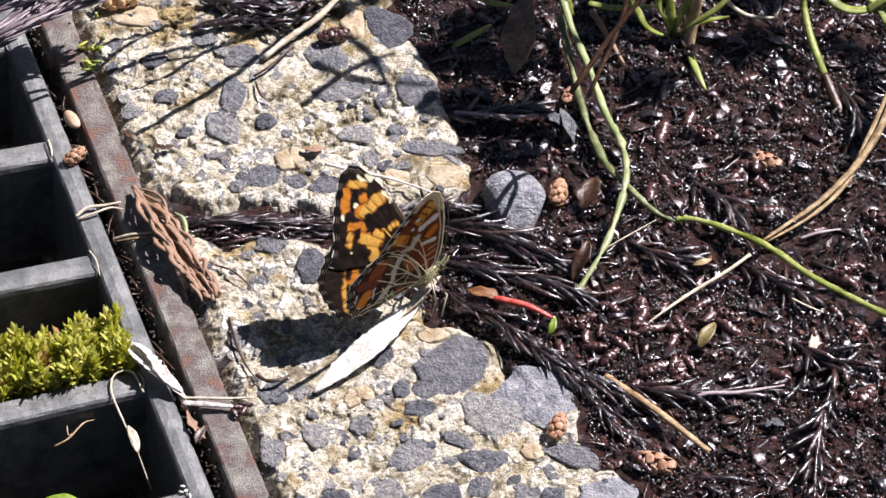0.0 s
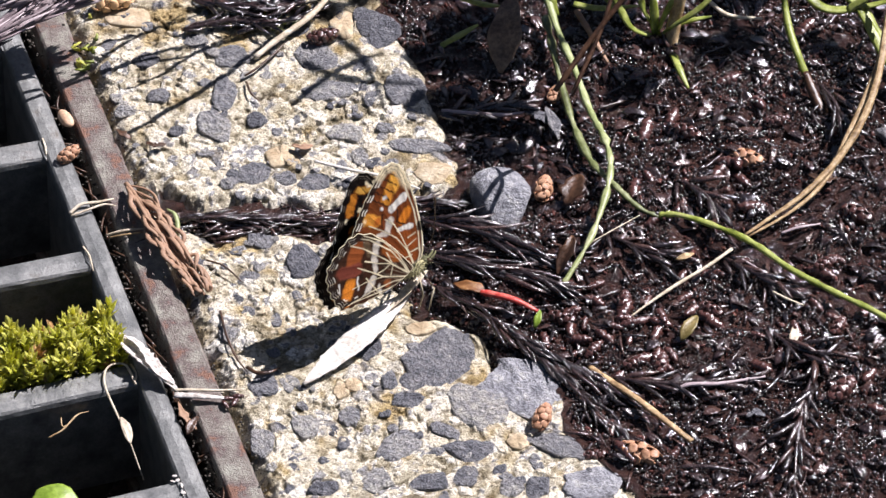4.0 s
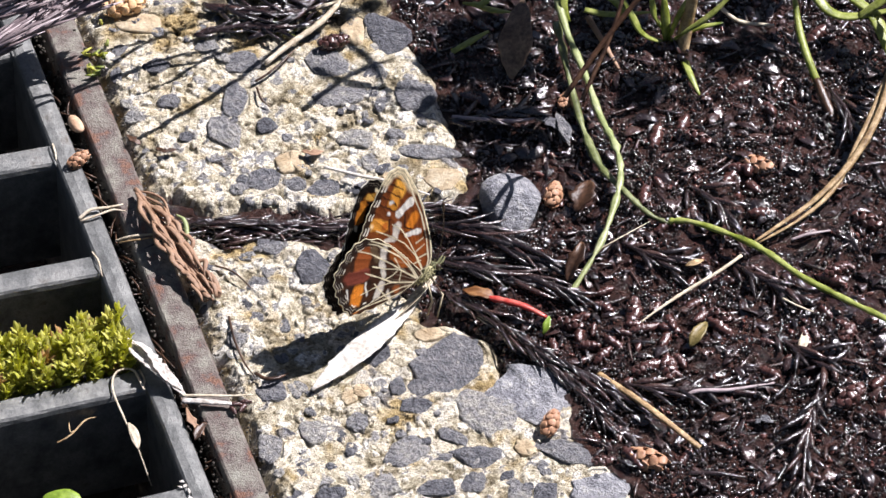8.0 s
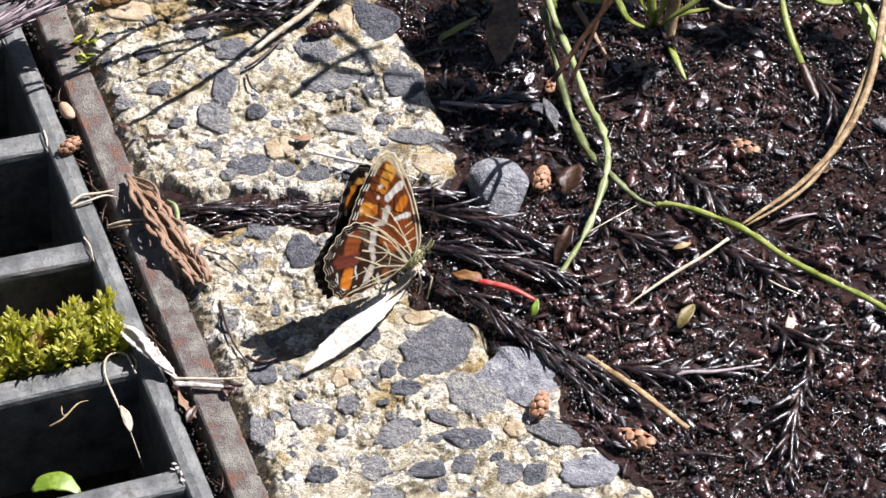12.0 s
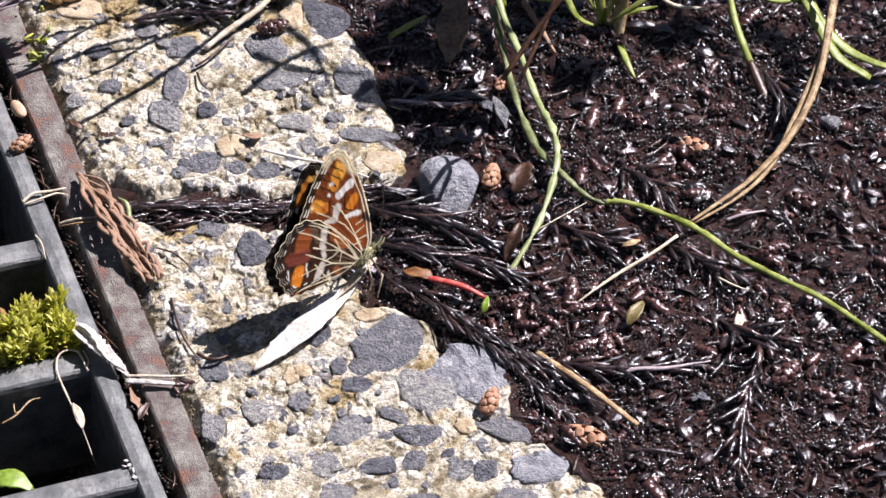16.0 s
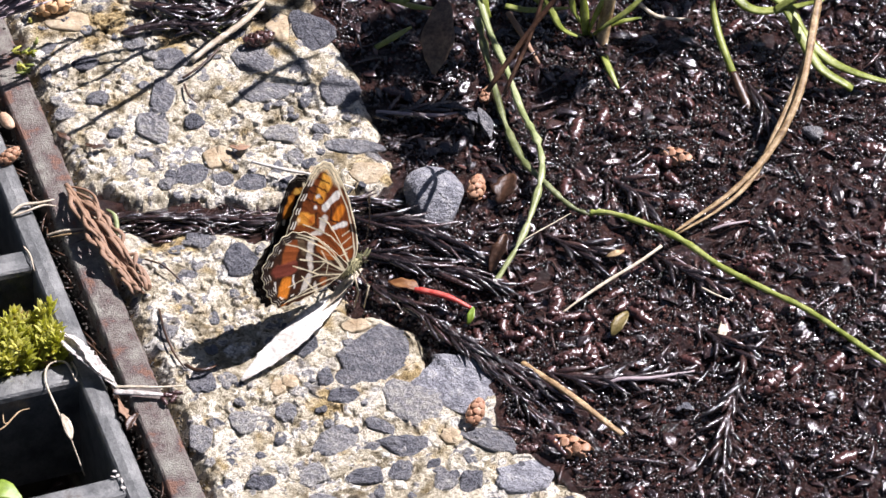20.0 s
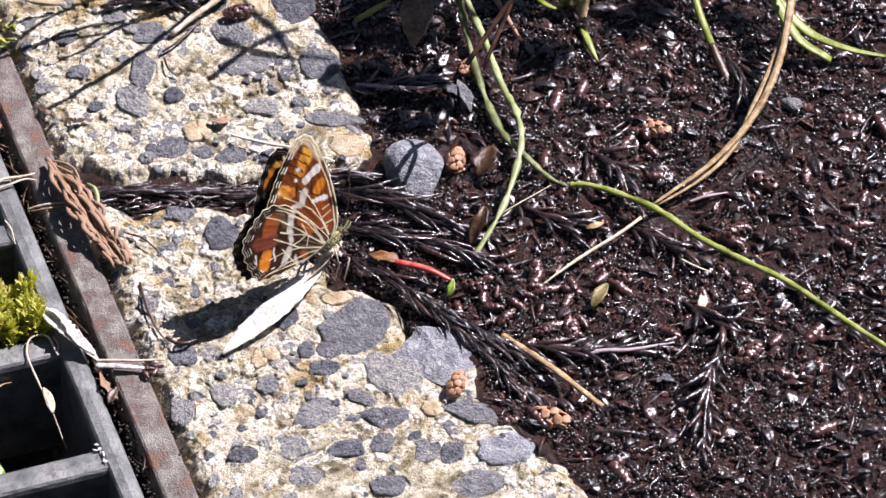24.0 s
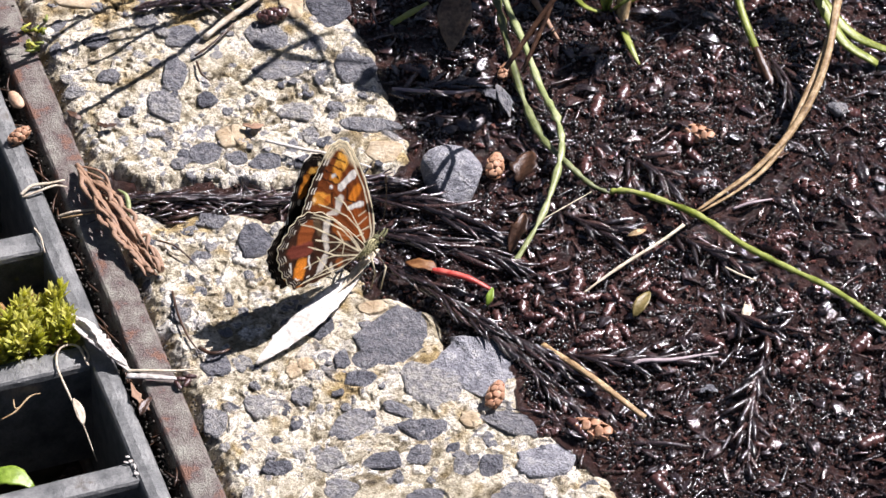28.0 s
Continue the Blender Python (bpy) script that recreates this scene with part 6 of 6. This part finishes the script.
UH_ORANGE = [(-8.6, 5.3, -9.4, 4.2, 0.52), (-10.2, 6.1, -10.4, 5.6, 0.34), (-10.7, 4.4, -9.6, 3.8, 0.28), (-12.7, 0.9, -12.0, 0.2, 0.25)]
UH_BLACK = [(-10.1, 5.4, -10.1, 5.4, 0.52), (-10.6, 3.4, -11.1, 2.9, 0.59), (-11.8, 1.4, -11.8, 1.3, 0.34)]
UH_CREAM = [(-5.1, 3.9, -5.3, 3.1, 0.37), (-6.2, 2.6, -7.1, 1.7, 0.19)]
DF_TONES = [(-0.2, 16.4, -1.1, 14.8, 1.17), (-2.1, 14.1, -2.8, 13.1, 1.05), (-4.1, 12.7, -2.7, 10.6, 0.86), (-6.5, 11.7, -5.0, 10.5, 0.93), (0.6, 9.5, -0.5, 8.4, 0.77), (-0.9, 6.0, 0.5, 3.8, 1.05), (-0.9, 3.0, 0.2, 1.6, 0.80), (0.8, 16.1, 0.8, 16.0, 0.68), (-7.1, 11.6, -7.1, 11.5, 0.37), (-4.8, 10.4, -4.8, 10.4, 0.62)]
DF_BARS = [(-2.9, 17.3, -0.4, 14.7, 0.11), (-3.7, 16.3, -1.2, 13.7, 0.11), (-4.4, 15.5, -2.1, 12.9, 0.11), (-5.1, 14.6, -2.6, 12.0, 0.11), (-2.2, 18.3, 0.3, 15.7, 0.09), (-1.1, 10.5, -1.5, 8.7, 0.12), (-3.7, 10.9, -4.1, 9.1, 0.15), (-1.5, 8.7, -0.0, 7.2, 0.12)]
DF_WHITE = [(0.4, 12.1, -2.0, 11.1, 0.59), (-1.3, 7.1, 1.0, 6.8, 0.28), (-3.0, 13.7, -2.9, 13.7, 0.25), (-3.7, 12.1, -3.7, 12.1, 0.25)]
DF_GREY = [(-2.5, 9.4, -3.5, 7.7, 0.62), (-4.0, 7.7, -5.1, 8.1, 0.37)]
DF_LINES = [((-6.4, 10.5), (-3.9, 8.2), (-1.9, 6.0), (-0.5, 3.2), (0.1, 0.2)), ((-3.4, 10.1), (-2.0, 8.5), (-1.1, 6.1), (-0.2, 2.6), (0.4, -0.4)), ((-0.3, 3.8), (1.4, 4.2)), ((-0.2, 2.6), (1.4, 2.5)), ((-1.3, 2.1), (0.2, 2.0)), ((-0.0, 5.1), (1.5, 5.3))]
DF_COSTA = [((1.9, 13.7), (2.5, 9.2), (2.7, 5.3), (2.2, 1.7), (0.7, -0.9)), ((1.0, 13.7), (1.9, 9.1), (2.0, 4.9), (1.6, 1.6), (0.5, -0.8))]
DH_TONES = [(-9.2, 7.9, -10.5, 5.9, 1.36), (-12.6, 5.5, -9.9, 4.8, 1.05), (-11.5, 3.0, -12.8, 0.9, 0.99), (-4.1, 5.5, -2.5, 3.4, 1.02), (-5.1, -0.1, -5.1, -0.1, 0.62), (-7.6, 8.1, -7.1, 6.3, 0.49)]
DH_GREY = [(-5.7, 7.1, -6.6, 4.9, 0.56), (-6.5, 4.8, -6.7, 3.0, 0.49), (-7.3, 1.9, -8.9, 0.4, 0.56), (-6.6, 0.4, -6.7, -1.2, 0.28)]
DH_WHITE = [(-10.1, 3.4, -10.3, 1.5, 0.15), (-13.4, 4.0, -13.8, 2.0, 0.15)]
DH_LINES = [((-11.5, 10.2), (-8.1, 7.6), (-4.8, 4.0), (-2.6, 1.2), (-1.4, -0.2)), ((-9.5, 10.3), (-6.7, 8.4), (-3.4, 4.7), (-2.0, 2.0), (-1.2, -0.3)), ((-7.6, 9.6), (-4.5, 7.0), (-2.4, 3.8), (-1.4, 1.0), (-0.9, -0.6)), ((-8.2, 5.4), (-6.1, 3.9), (-3.9, 2.7), (-1.4, 0.0)), ((-9.7, 5.0), (-7.5, 3.1), (-5.6, 1.3), (-1.4, -0.9))]
DH_FINE = [((-11.3, 2.1), (-8.9, 2.0), (-5.6, 1.3)), ((-11.4, -0.1), (-8.2, 0.0), (-3.8, -0.4), (-1.1, -1.3)), ((-13.2, 0.1), (-9.5, -0.4), (-5.5, -1.0), (-1.5, -1.4)), ((-3.9, 2.7), (-5.2, 2.3), (-6.4, 2.3)), ((-4.2, 4.8), (-3.7, 2.8)), ((-4.3, 0.8), (-3.6, 2.2)), ((-6.1, -1.8), (-3.2, -1.5), (-1.1, -1.6)), ((-7.6, 0.5), (-6.5, -1.6)), ((-8.6, 2.6), (-7.6, 0.5))]
DH_LAV = [(-14.5, 1.4, -14.1, 0.6, 0.31)]


def segment_distance(f, o, a, b):
    a, b = np.array(a, float), np.array(b, float)
    d = b - a
    t = np.clip(((f - a[0]) * d[0] + (o - a[1]) * d[1]) / (d @ d), 0, 1)
    return np.hypot(f - a[0] - t * d[0], o - a[1] - t * d[1])


def paint(col, mask, tone):
    m = np.clip(mask, 0, 1)[..., None]
    return col * (1 - m) + np.array(tone) * m


def spot(f, o, a, b, r, soft=0.16):
    """1 inside a rounded streak of radius r."""
    return (r - segment_distance(f, o, a, b)) / soft + 0.5


def veins(f, o, root, ends, bow):
    best = np.full(f.shape, 9.0)
    for e in ends:
        mid = ((root[0] + e[0]) / 2 + bow * (e[1] - root[1]) * 0.5, (root[1] + e[1]) / 2 - bow * (e[0] - root[0]) * 0.5)
        best = np.minimum(best, np.minimum(segment_distance(f, o, root, mid), segment_distance(f, o, mid, e)))
    return best


FORE_ENDS = [(2.8, 12.5), (2.2, 17.2), (0.2, 19.2), (-1.8, 18.6), (-3.2, 16.5), (-4.6, 14.1), (-6.1, 12.2), (-7.6, 10.2)]
HIND_ENDS = [(-7.2, 9.4), (-10.4, 10.4), (-12.6, 9.2), (-14.2, 7.0), (-15.2, 4.6), (-14.8, 2.2), (-11.0, 0.2)]


def marks(c, g, p, rows, tone, soft=0.16, grow=0.0, rim=None):
    """Lays a set of streaks over the ground colour, each cut across by the dark vein folds."""
    for f1, o1, f2, o2, r in rows:
        if rim is not None:
            c = paint(c, spot(g, p, (f1, o1), (f2 + 0.01, o2), r + grow + 0.12, 0.4) * 0.7, rim)
        c = paint(c, spot(g, p, (f1, o1), (f2 + 0.01, o2), r + grow, soft), tone)
    return c


def rough_place(f, o, seed, size=0.22):
    return (f + size * smooth_noise(f, o, 0.5, seed) + size * smooth_noise(f, o, 1.3, seed + 1), o + size * smooth_noise(f, o, 0.5, seed + 2) + size * smooth_noise(f, o, 1.3, seed + 3))


def fringe(c, f, o, edge, keep, beat):
    """The chequered outer border: broken pale lines on brown, and a pale notched fringe."""
    c = paint(c, (1.15 - edge + 0.3 * smooth_noise(f, o, 1.1, 47)) / 0.3 * keep, BLACK)
    for at, w, force in ((0.85, 0.05, 0.45), (0.50, 0.06, 0.6)):
        c = paint(c, (w - np.abs(edge - at)) / 0.10 * keep * np.clip(beat, 0, 1) * force * 2, (0.45, 0.38, 0.28))
    return paint(c, (0.16 - edge) / 0.08 * keep * (beat > 0.15), WHITE)


def fore_upper(f, o, edge):
    g, p = rough_place(f, o, 5)
    c = paint(np.zeros(f.shape + (3,)) + DARK, 0.45 + 0.9 * smooth_noise(f, o, 0.9, 43), BLACK)
    # grey-brown scales along the front edge and at the root
    c = paint(c, (0.75 - edge) / 0.5 * (f > 0.3) * (o < 12) * (0.55 + 0.35 * np.sin(edge * 14)), (0.20, 0.15, 0.10))
    c = paint(c, (3.5 - np.hypot(f - 0.5, o)) / 3 * 0.5, (0.16, 0.12, 0.07))
    c = marks(c, g, p, UP_ORANGE, ORANGE, 0.25, 0.0, RUST_RED)
    c = marks(c, g, p, UP_AMBER, AMBER, 0.22, 0.0, ORANGE)
    c = marks(c, g, p, UP_BLACK, BLACK, 0.25)
    c = marks(c, g, p, UP_CREAM, CREAM, 0.2)
    v = veins(f, o, (0.2, 1.0), FORE_ENDS, 0.10)
    c = paint(c, ((0.05 + 0.06 * smooth_noise(f, o, 1.5, 13) - v) / 0.1 + 0.4) * (o > 5) * 0.7, DARK)
    c = net(c, f, o, UP_LINES, 0.11, AMBER)
    return fringe(c, f, o, edge, (f < 0.6) * (o > 8.2), np.sin((o + f * 0.9) * 1.9))


def hind_upper(f, o, edge):
    g, p = rough_place(f, o, 7)
    c = paint(np.zeros(f.shape + (3,)) + DARK, 0.4 + 0.9 * smooth_noise(f, o, 0.8, 46), (0.024, 0.014, 0.009))
    c = marks(c, g, p, UH_ORANGE, ORANGE, 0.25, 0.0, RUST_RED)
    c = marks(c, g, p, UH_AMBER, AMBER, 0.2, 0.0, ORANGE)
    c = marks(c, g, p, UH_BLACK, BLACK, 0.25)
    c = marks(c, g, p, UH_CREAM, CREAM, 0.2)
    v = veins(f, o, (-0.6, 0.8), HIND_ENDS, 0.06)
    c = paint(c, ((0.09 - v) / 0.1 + 0.4) * 0.8, BLACK)
    # long pale hairs that fan back from the root
    way = np.arctan2(o + 0.6, -f + 0.2)
    hair = np.clip(np.sin(way * 70 + 4 * smooth_noise(f, o, 1.6, 52)) * 1.6 - 0.7, 0, 1)
    c = paint(c, hair * np.clip((7.5 - np.hypot(f, o)) / 3, 0, 1) * (way < 0.75) * 0.75, (0.30, 0.24, 0.15))
    return fringe(c, f, o, edge, (f < -8.5) * (o > 0.4), np.sin((o * 1.1 + f * 0.5) * 3.4))


def streaks(f, o, line):
    return np.min([segment_distance(f, o, p, q) for p, q in zip(line[:-1], line[1:])], axis=0)


def net(c, f, o, lines, r, tone, keep=1.0):
    """Fine lines that swell and fade a little along their way."""
    swell = r * (1 + 0.35 * smooth_noise(f, o, 0.9, 21))
    for line in lines:
        c = paint(c, ((swell - streaks(f, o, line)) / 0.07 + 0.5) * keep, tone)
    return c


def chequer(c, f, o, edge, keep, along, seed, ground, rows, bars):
    """Underside border: pale checks and thin lines along the margin, cut by fine cross bars."""
    c = paint(c, (1.5 - edge) / 0.4 * keep * 0.9, ground)
    jag = along + 0.25 * smooth_noise(f, o, 1.2, seed)
    for at, w, turn, fill in rows:
        check = np.clip((np.sin(jag * 2.0 + turn) - fill) * 2.5, 0, 1)
        c = paint(c, (w * (1 + 0.3 * smooth_noise(f, o, 0.8, seed + 1)) - np.abs(edge - at)) / 0.09 * keep * check, (0.88, 0.82, 0.68))
    return paint(c, (bars - np.abs(np.sin(jag))) / 0.16 * keep * (edge < 1.45) * (edge > 0.3) * 0.8, (0.80, 0.62, 0.36))


def fore_under(f, o, edge):
    g, p = rough_place(f, o, 9, 0.14)
    c = np.zeros(f.shape + (3,)) + MAROON
    tones = ((0.88, 0.42, 0.06), (0.72, 0.29, 0.035), (0.20, 0.055, 0.014), (0.80, 0.33, 0.045), (0.72, 0.22, 0.02), (0.30, 0.072, 0.014), (0.26, 0.062, 0.013), (0.92, 0.66, 0.32), (0.90, 0.64, 0.32), (0.52, 0.14, 0.020))
    for row, tone in zip(DF_TONES, tones):
        c = marks(c, g, p, [row], tone, 0.45)
    c = marks(c, g, p, DF_BARS, UMBER, 0.16, 0.02)
    c = marks(c, g, p, DF_GREY, GREY, 0.3)
    c = marks(c, g, p, DF_WHITE, WHITE, 0.25, 0.08)
    c = paint(c, (0.55 - edge) / 0.2 * (f > 0.4) * (o < 13) * 0.8, (0.10, 0.07, 0.045))
    c = net(c, f, o, DF_LINES, 0.085, CREAM)
    c = net(c, f, o, DF_COSTA, 0.13, (0.80, 0.70, 0.48))
    # cream tip of the wing, crossed by thin brown lines that follow the margin
    tip = np.clip((o + 0.6 * f - 13.6) / 1.6, 0, 1)
    c = paint(c, (1.7 - edge) / 0.6 * tip * 0.9, (0.92, 0.78, 0.50))
    for at in (0.95, 0.45):
        c = paint(c, (0.07 - np.abs(edge - at)) / 0.06 * tip * 0.8, UMBER)
    c = chequer(c, f, o, edge, np.clip((0.5 - f) / 0.8, 0, 1) * (o > 8.5) * (1 - tip), (o + f * 0.9) * 1.0, 31, (0.03, 0.016, 0.010), ((1.22, 0.20, 0.0, -0.1), (0.68, 0.17, 0.5, -0.1)), 0.10)
    return paint(c, (0.15 - edge) / 0.08, CREAM)


def hind_under(f, o, edge):
    g, p = rough_place(f, o, 11, 0.14)
    c = paint(np.zeros(f.shape + (3,)) + (0.055, 0.022, 0.011), 0.4 + 0.8 * smooth_noise(f, o, 0.8, 61), (0.03, 0.014, 0.008))
    tones = ((0.32, 0.085, 0.022), (0.20, 0.05, 0.03), (0.78, 0.25, 0.025), (0.36, 0.10, 0.018), (0.30, 0.09, 0.025), (0.15, 0.10, 0.055))
    for row, tone in zip(DH_TONES, tones):
        c = marks(c, g, p, [row], tone, 0.4)
    c = marks(c, g, p, DH_GREY, GREY, 0.3)
    c = marks(c, g, p, DH_WHITE, WHITE, 0.2)
    c = marks(c, g, p, DH_LAV, (0.30, 0.22, 0.33), 0.3)
    c = net(c, f, o, DH_LINES, 0.095, CREAM)
    c = net(c, f, o, DH_FINE, 0.078, CREAM)
    # pale hairs near the root
    way = np.arctan2(o + 1.8, -f + 0.2)
    hair = np.clip(np.sin(way * 46 + 3 * smooth_noise(f, o, 1.6, 53)) * 1.6 - 0.8, 0, 1)
    c = paint(c, hair * np.clip((6.5 - np.hypot(f, o)) / 3, 0, 1) * 0.6, (0.42, 0.35, 0.24))
    way = np.arctan2(f + 8.0, o - 3.5) * 9.0
    c = chequer(c, f, o, edge, np.clip((-7.6 - f) / 1.2, 0, 1) * (o > 0.0), way, 33, (0.024, 0.014, 0.010), ((1.30, 0.12, 0.0, 0.2), (0.84, 0.05, 0.9, -0.5), (0.46, 0.06, 0.2, -0.6)), 0.09)
    return paint(c, (0.14 - edge) / 0.08, CREAM)


def wing(name, outline, hub, side, upper, under, lift, scallop):
    """A thin two-faced membrane about a hub; side: 1 left, -1 right."""
    line = curve_through(outline + outline[:1], 14)[:-1]
    n, rings = len(line), 64
    s = np.arange(n)
    away = line - hub
    wave = 1 + scallop * np.sin(s * 2 * np.pi / 16) * (np.hypot(*line.T) > 9)
    line = hub + away * wave[:, None]
    u = (np.arange(1, rings + 1) / rings) ** 0.8
    pts = np.concatenate([[hub], (hub + (line - hub)[None] * u[:, None, None]).reshape(-1, 2)])
    f, o = pts[:, 0], pts[:, 1]
    edge = inside_distance(f, o, line)
    camber = 0.25 * np.sin(o * 0.16) + 0.05 * np.sin(veins(f, o, (0, 0.8), FORE_ENDS if upper is fore_upper else HIND_ENDS, 0.08) * 2.2)
    faces = [(0, 1 + (j + 1) % n, 1 + j) for j in range(n)]
    faces += [(1 + k * n + j, 1 + k * n + (j + 1) % n, 1 + (k + 1) * n + (j + 1) % n, 1 + (k + 1) * n + j) for k in range(rings - 1) for j in range(n)]
    m = len(pts)
    top = np.stack([f, side * o, camber + lift + 0.05], 1)
    low = np.stack([f, side * o, camber + lift - 0.05], 1)
    faces += [tuple(i + m for i in q[::-1]) for q in faces]
    rim = 1 + (rings - 1) * n
    faces += [(rim + j, rim + (j + 1) % n, rim + (j + 1) % n + m, rim + j + m) for j in range(n)]
    me = mesh_of(name, np.concatenate([top, low]), faces, M_WING)
    col = np.concatenate([upper(f, o, np.abs(edge)), under(f, o, np.abs(edge))])
    at = me.color_attributes.new("pattern", "FLOAT_COLOR", "POINT")
    at.data.foreach_set("color", np.concatenate([col, np.ones((len(col), 1))], 1).astype(np.float32).ravel())
    ob = new(name, me)
    ob.parent = butterfly
    return ob


fore_hub, hind_hub = np.array((-2.2, 9.5)), np.array((-8.6, 4.2))
WINGS = {}
for word, side in (("left", 1), ("right", -1)):
    WINGS[word] = [wing(word + "_forewing", FORE, fore_hub, side, fore_upper, fore_under, 0.22, 0.010), wing(word + "_hindwing", HIND, hind_hub, side, hind_upper, hind_under, 0.0, 0.024)]

# body
def furry(shape, count, length, seed, lean=-0.6):
    r = np.random.default_rng(seed)
    v = np.asarray(shape[0])
    mid = v.mean(0)
    out = [shape]
    for k in range(count):
        p = v[r.integers(len(v))]
        d = (p - mid) / (np.linalg.norm(p - mid) + 1e-6) + np.array((lean, 0, 0)) + r.normal(0, 0.25, 3)
        d /= np.linalg.norm(d)
        l = length * r.uniform(0.5, 1.2)
        out.append(tube([p, p + d * l * 0.6, p + d * l + np.array((lean, 0, -0.1)) * l * 0.25], 0.10, 0.10, 3, 1, 0.3))
    return joined(out)


part("thorax", furry(moved(lump(2.4, 1.5, 1.6, 50, 0.06, ICO3), 0.4, 0, -1.0), 620, 0.55, 1), M_THORAX, butterfly, "furry olive-grey thorax")
abd = tube([(-0.8, 0, 0.0), (-3.0, -0.1, 0.0), (-5.5, -0.3, -0.2), (-7.6, -0.6, -0.5), (-9.6, -0.9, -0.9)], 2.3, 2.2, 12, 6, 0.35, 0.8)
part("abdomen", furry(abd, 260, 0.4, 2), M_FUZZ, butterfly, "slender dark ringed abdomen")
for k in range(5):
    y, z = -0.06 - 0.09 * k - 0.01 * k * k, 0.02 - 0.10 * k - 0.01 * k * k
    ring = tube([(-2.4 - 1.3 * k, y, z), (-2.58 - 1.3 * k, y, z - 0.03)], 2.46 - 0.07 * k, 2.38 - 0.07 * k, 12, 1, 1.0)
    part("abdomen_ring", ring, M_LEG, butterfly, "thin pale ring")
head = part("head", furry(moved(lump(0.95, 1.0, 0.95, 52, 0.05, ICO2), 3.1, 0, -1.1), 130, 0.4, 3, -0.2), M_FUZZ, butterfly)
for side in (1, -1):
    part("eye", moved(ICO2, 3.3, side * 0.72, -1.0, s=0.52), M_EYE, head, "large dark eye")
    part("palp", tube([(3.9, side * 0.3, -1.1), (4.6, side * 0.35, -0.8), (5.2, side * 0.3, -0.3)], 0.45, 0.4, 5, 3, 0.3), M_FUZZ, head)
    feeler = part("antenna", tube([(3.4, side * 0.5, 0.0), (4.4, side * 1.6, 3.0), (5.0, side * 2.4, 6.0), (5.2, side * 3.0, 8.6)], 0.2, 0.2, 5, 5, 1.0), M_EYE, butterfly)
    part("club", tube([(5.2, side * 3.0, 8.5), (5.25, side * 3.15, 9.3), (5.3, side * 3.3, 10.0)], 0.5, 0.4, 5, 3, 0.5, 0.5), M_EYE, feeler, "dark club")

# legs stand on the kerb: feet given in the world, brought into the butterfly's space
to_body = BUTTERFLY_AT.inverted()
for hip, knee, foot in (((1.6, -1.0, -2.0), (0.0, -12.2, 3.0), (-0.8, -13.6, -0.4)), ((0.8, -1.0, -2.1), (-1.6, -12.8, 2.2), (-2.3, -14.2, 0.4)), ((0.6, 1.0, -2.0), (-4.2, -8.4, 3.2), (-4.8, -8.0, -0.2)),
                        ((-0.6, 0.8, -2.0), (-5.4, -9.6, 3.0), (-6.4, -9.4, -0.2))):
    k1, k2 = (tuple(to_body @ (Vector(q) * MM) / MM) for q in (knee, foot))
    leg = part("leg", tube([hip, k1, k2], 0.34, 0.32, 5, 1, 0.6), M_LEG, butterfly, "thin pale leg")

# how high the wings are raised, in degrees above the spread position
BEATS = [(0.0, 62), (0.2, 79), (0.4, 85), (0.6, 84), (0.8, 79), (0.9, 73), (1.0, 65), (1.1, 48), (1.2, 37), (1.3, 25), (1.4, 18), (1.5, 17), (1.6, 21), (1.7, 30), (1.8, 42), (1.9, 58), (2.0, 69),
         (2.2, 81), (2.5, 84), (4.2, 84), (4.5, 80), (4.7, 77), (4.8, 71), (4.9, 62)]
BEATS += [(5.0, 53), (5.1, 46), (5.2, 41), (5.3, 37), (5.4, 39), (5.5, 45), (5.6, 56), (5.7, 66), (5.8, 76), (5.9, 82), (6.1, 85), (6.5, 83), (6.7, 80), (6.8, 77), (6.9, 69), (7.0, 60), (7.1, 52),
          (7.2, 46), (7.3, 46), (7.4, 54), (7.5, 61), (7.6, 70), (7.7, 79), (7.9, 85)]
BEATS += [(8.2, 86), (16.0, 86), (25.2, 86), (25.4, 82), (25.5, 78), (25.6, 67), (25.7, 54), (25.8, 42), (25.9, 28), (26.0, 22), (26.1, 38), (26.2, 58), (26.3, 72), (26.4, 82), (26.6, 86), (28.0, 86)]


def wing_turn(up, side):
    """Lift and backward swing of a wing. The body leans, so the left pair stands higher, and it is drawn back as it folds."""
    if side > 0:
        return np.interp(up, (9, 22, 41, 46, 53, 65, 86), (19, 28, 45, 49, 69, 78, 97)), np.interp(up, (22, 46, 53, 65, 86), (-1, 1, 8, 11, 12))
    return np.interp(up, (9, 22, 41, 46, 53, 65, 86), (15, 22, 37, 42, 59, 65, 86.5)), np.interp(up, (22, 38, 46, 53, 86), (-1, 4, 5, 0, -1))


def motions():
    for word, side in (("left", 1), ("right", -1)):
        for ob, share, folded, twist in zip(WINGS[word], (1.0, 0.7), (1.0, 0.3), (0.4, 1.0)):
            rows = []
            for t, up in BEATS:
                lift, back = wing_turn(up, side)
                # spread out, the right pair droops at its trailing edge
                droop = 0.0 if side > 0 else float(np.interp(up, (24, 48), (-13, 0)))
                rows.append((t, pose(0, side * 1.6 * MM, 0, side * lift, 0, 0) @ pose(0, 0, 0, 0, droop * twist, side * back * float(np.interp(up, (66, 84), (share, folded))))))
            walk(ob, rows)


motions()
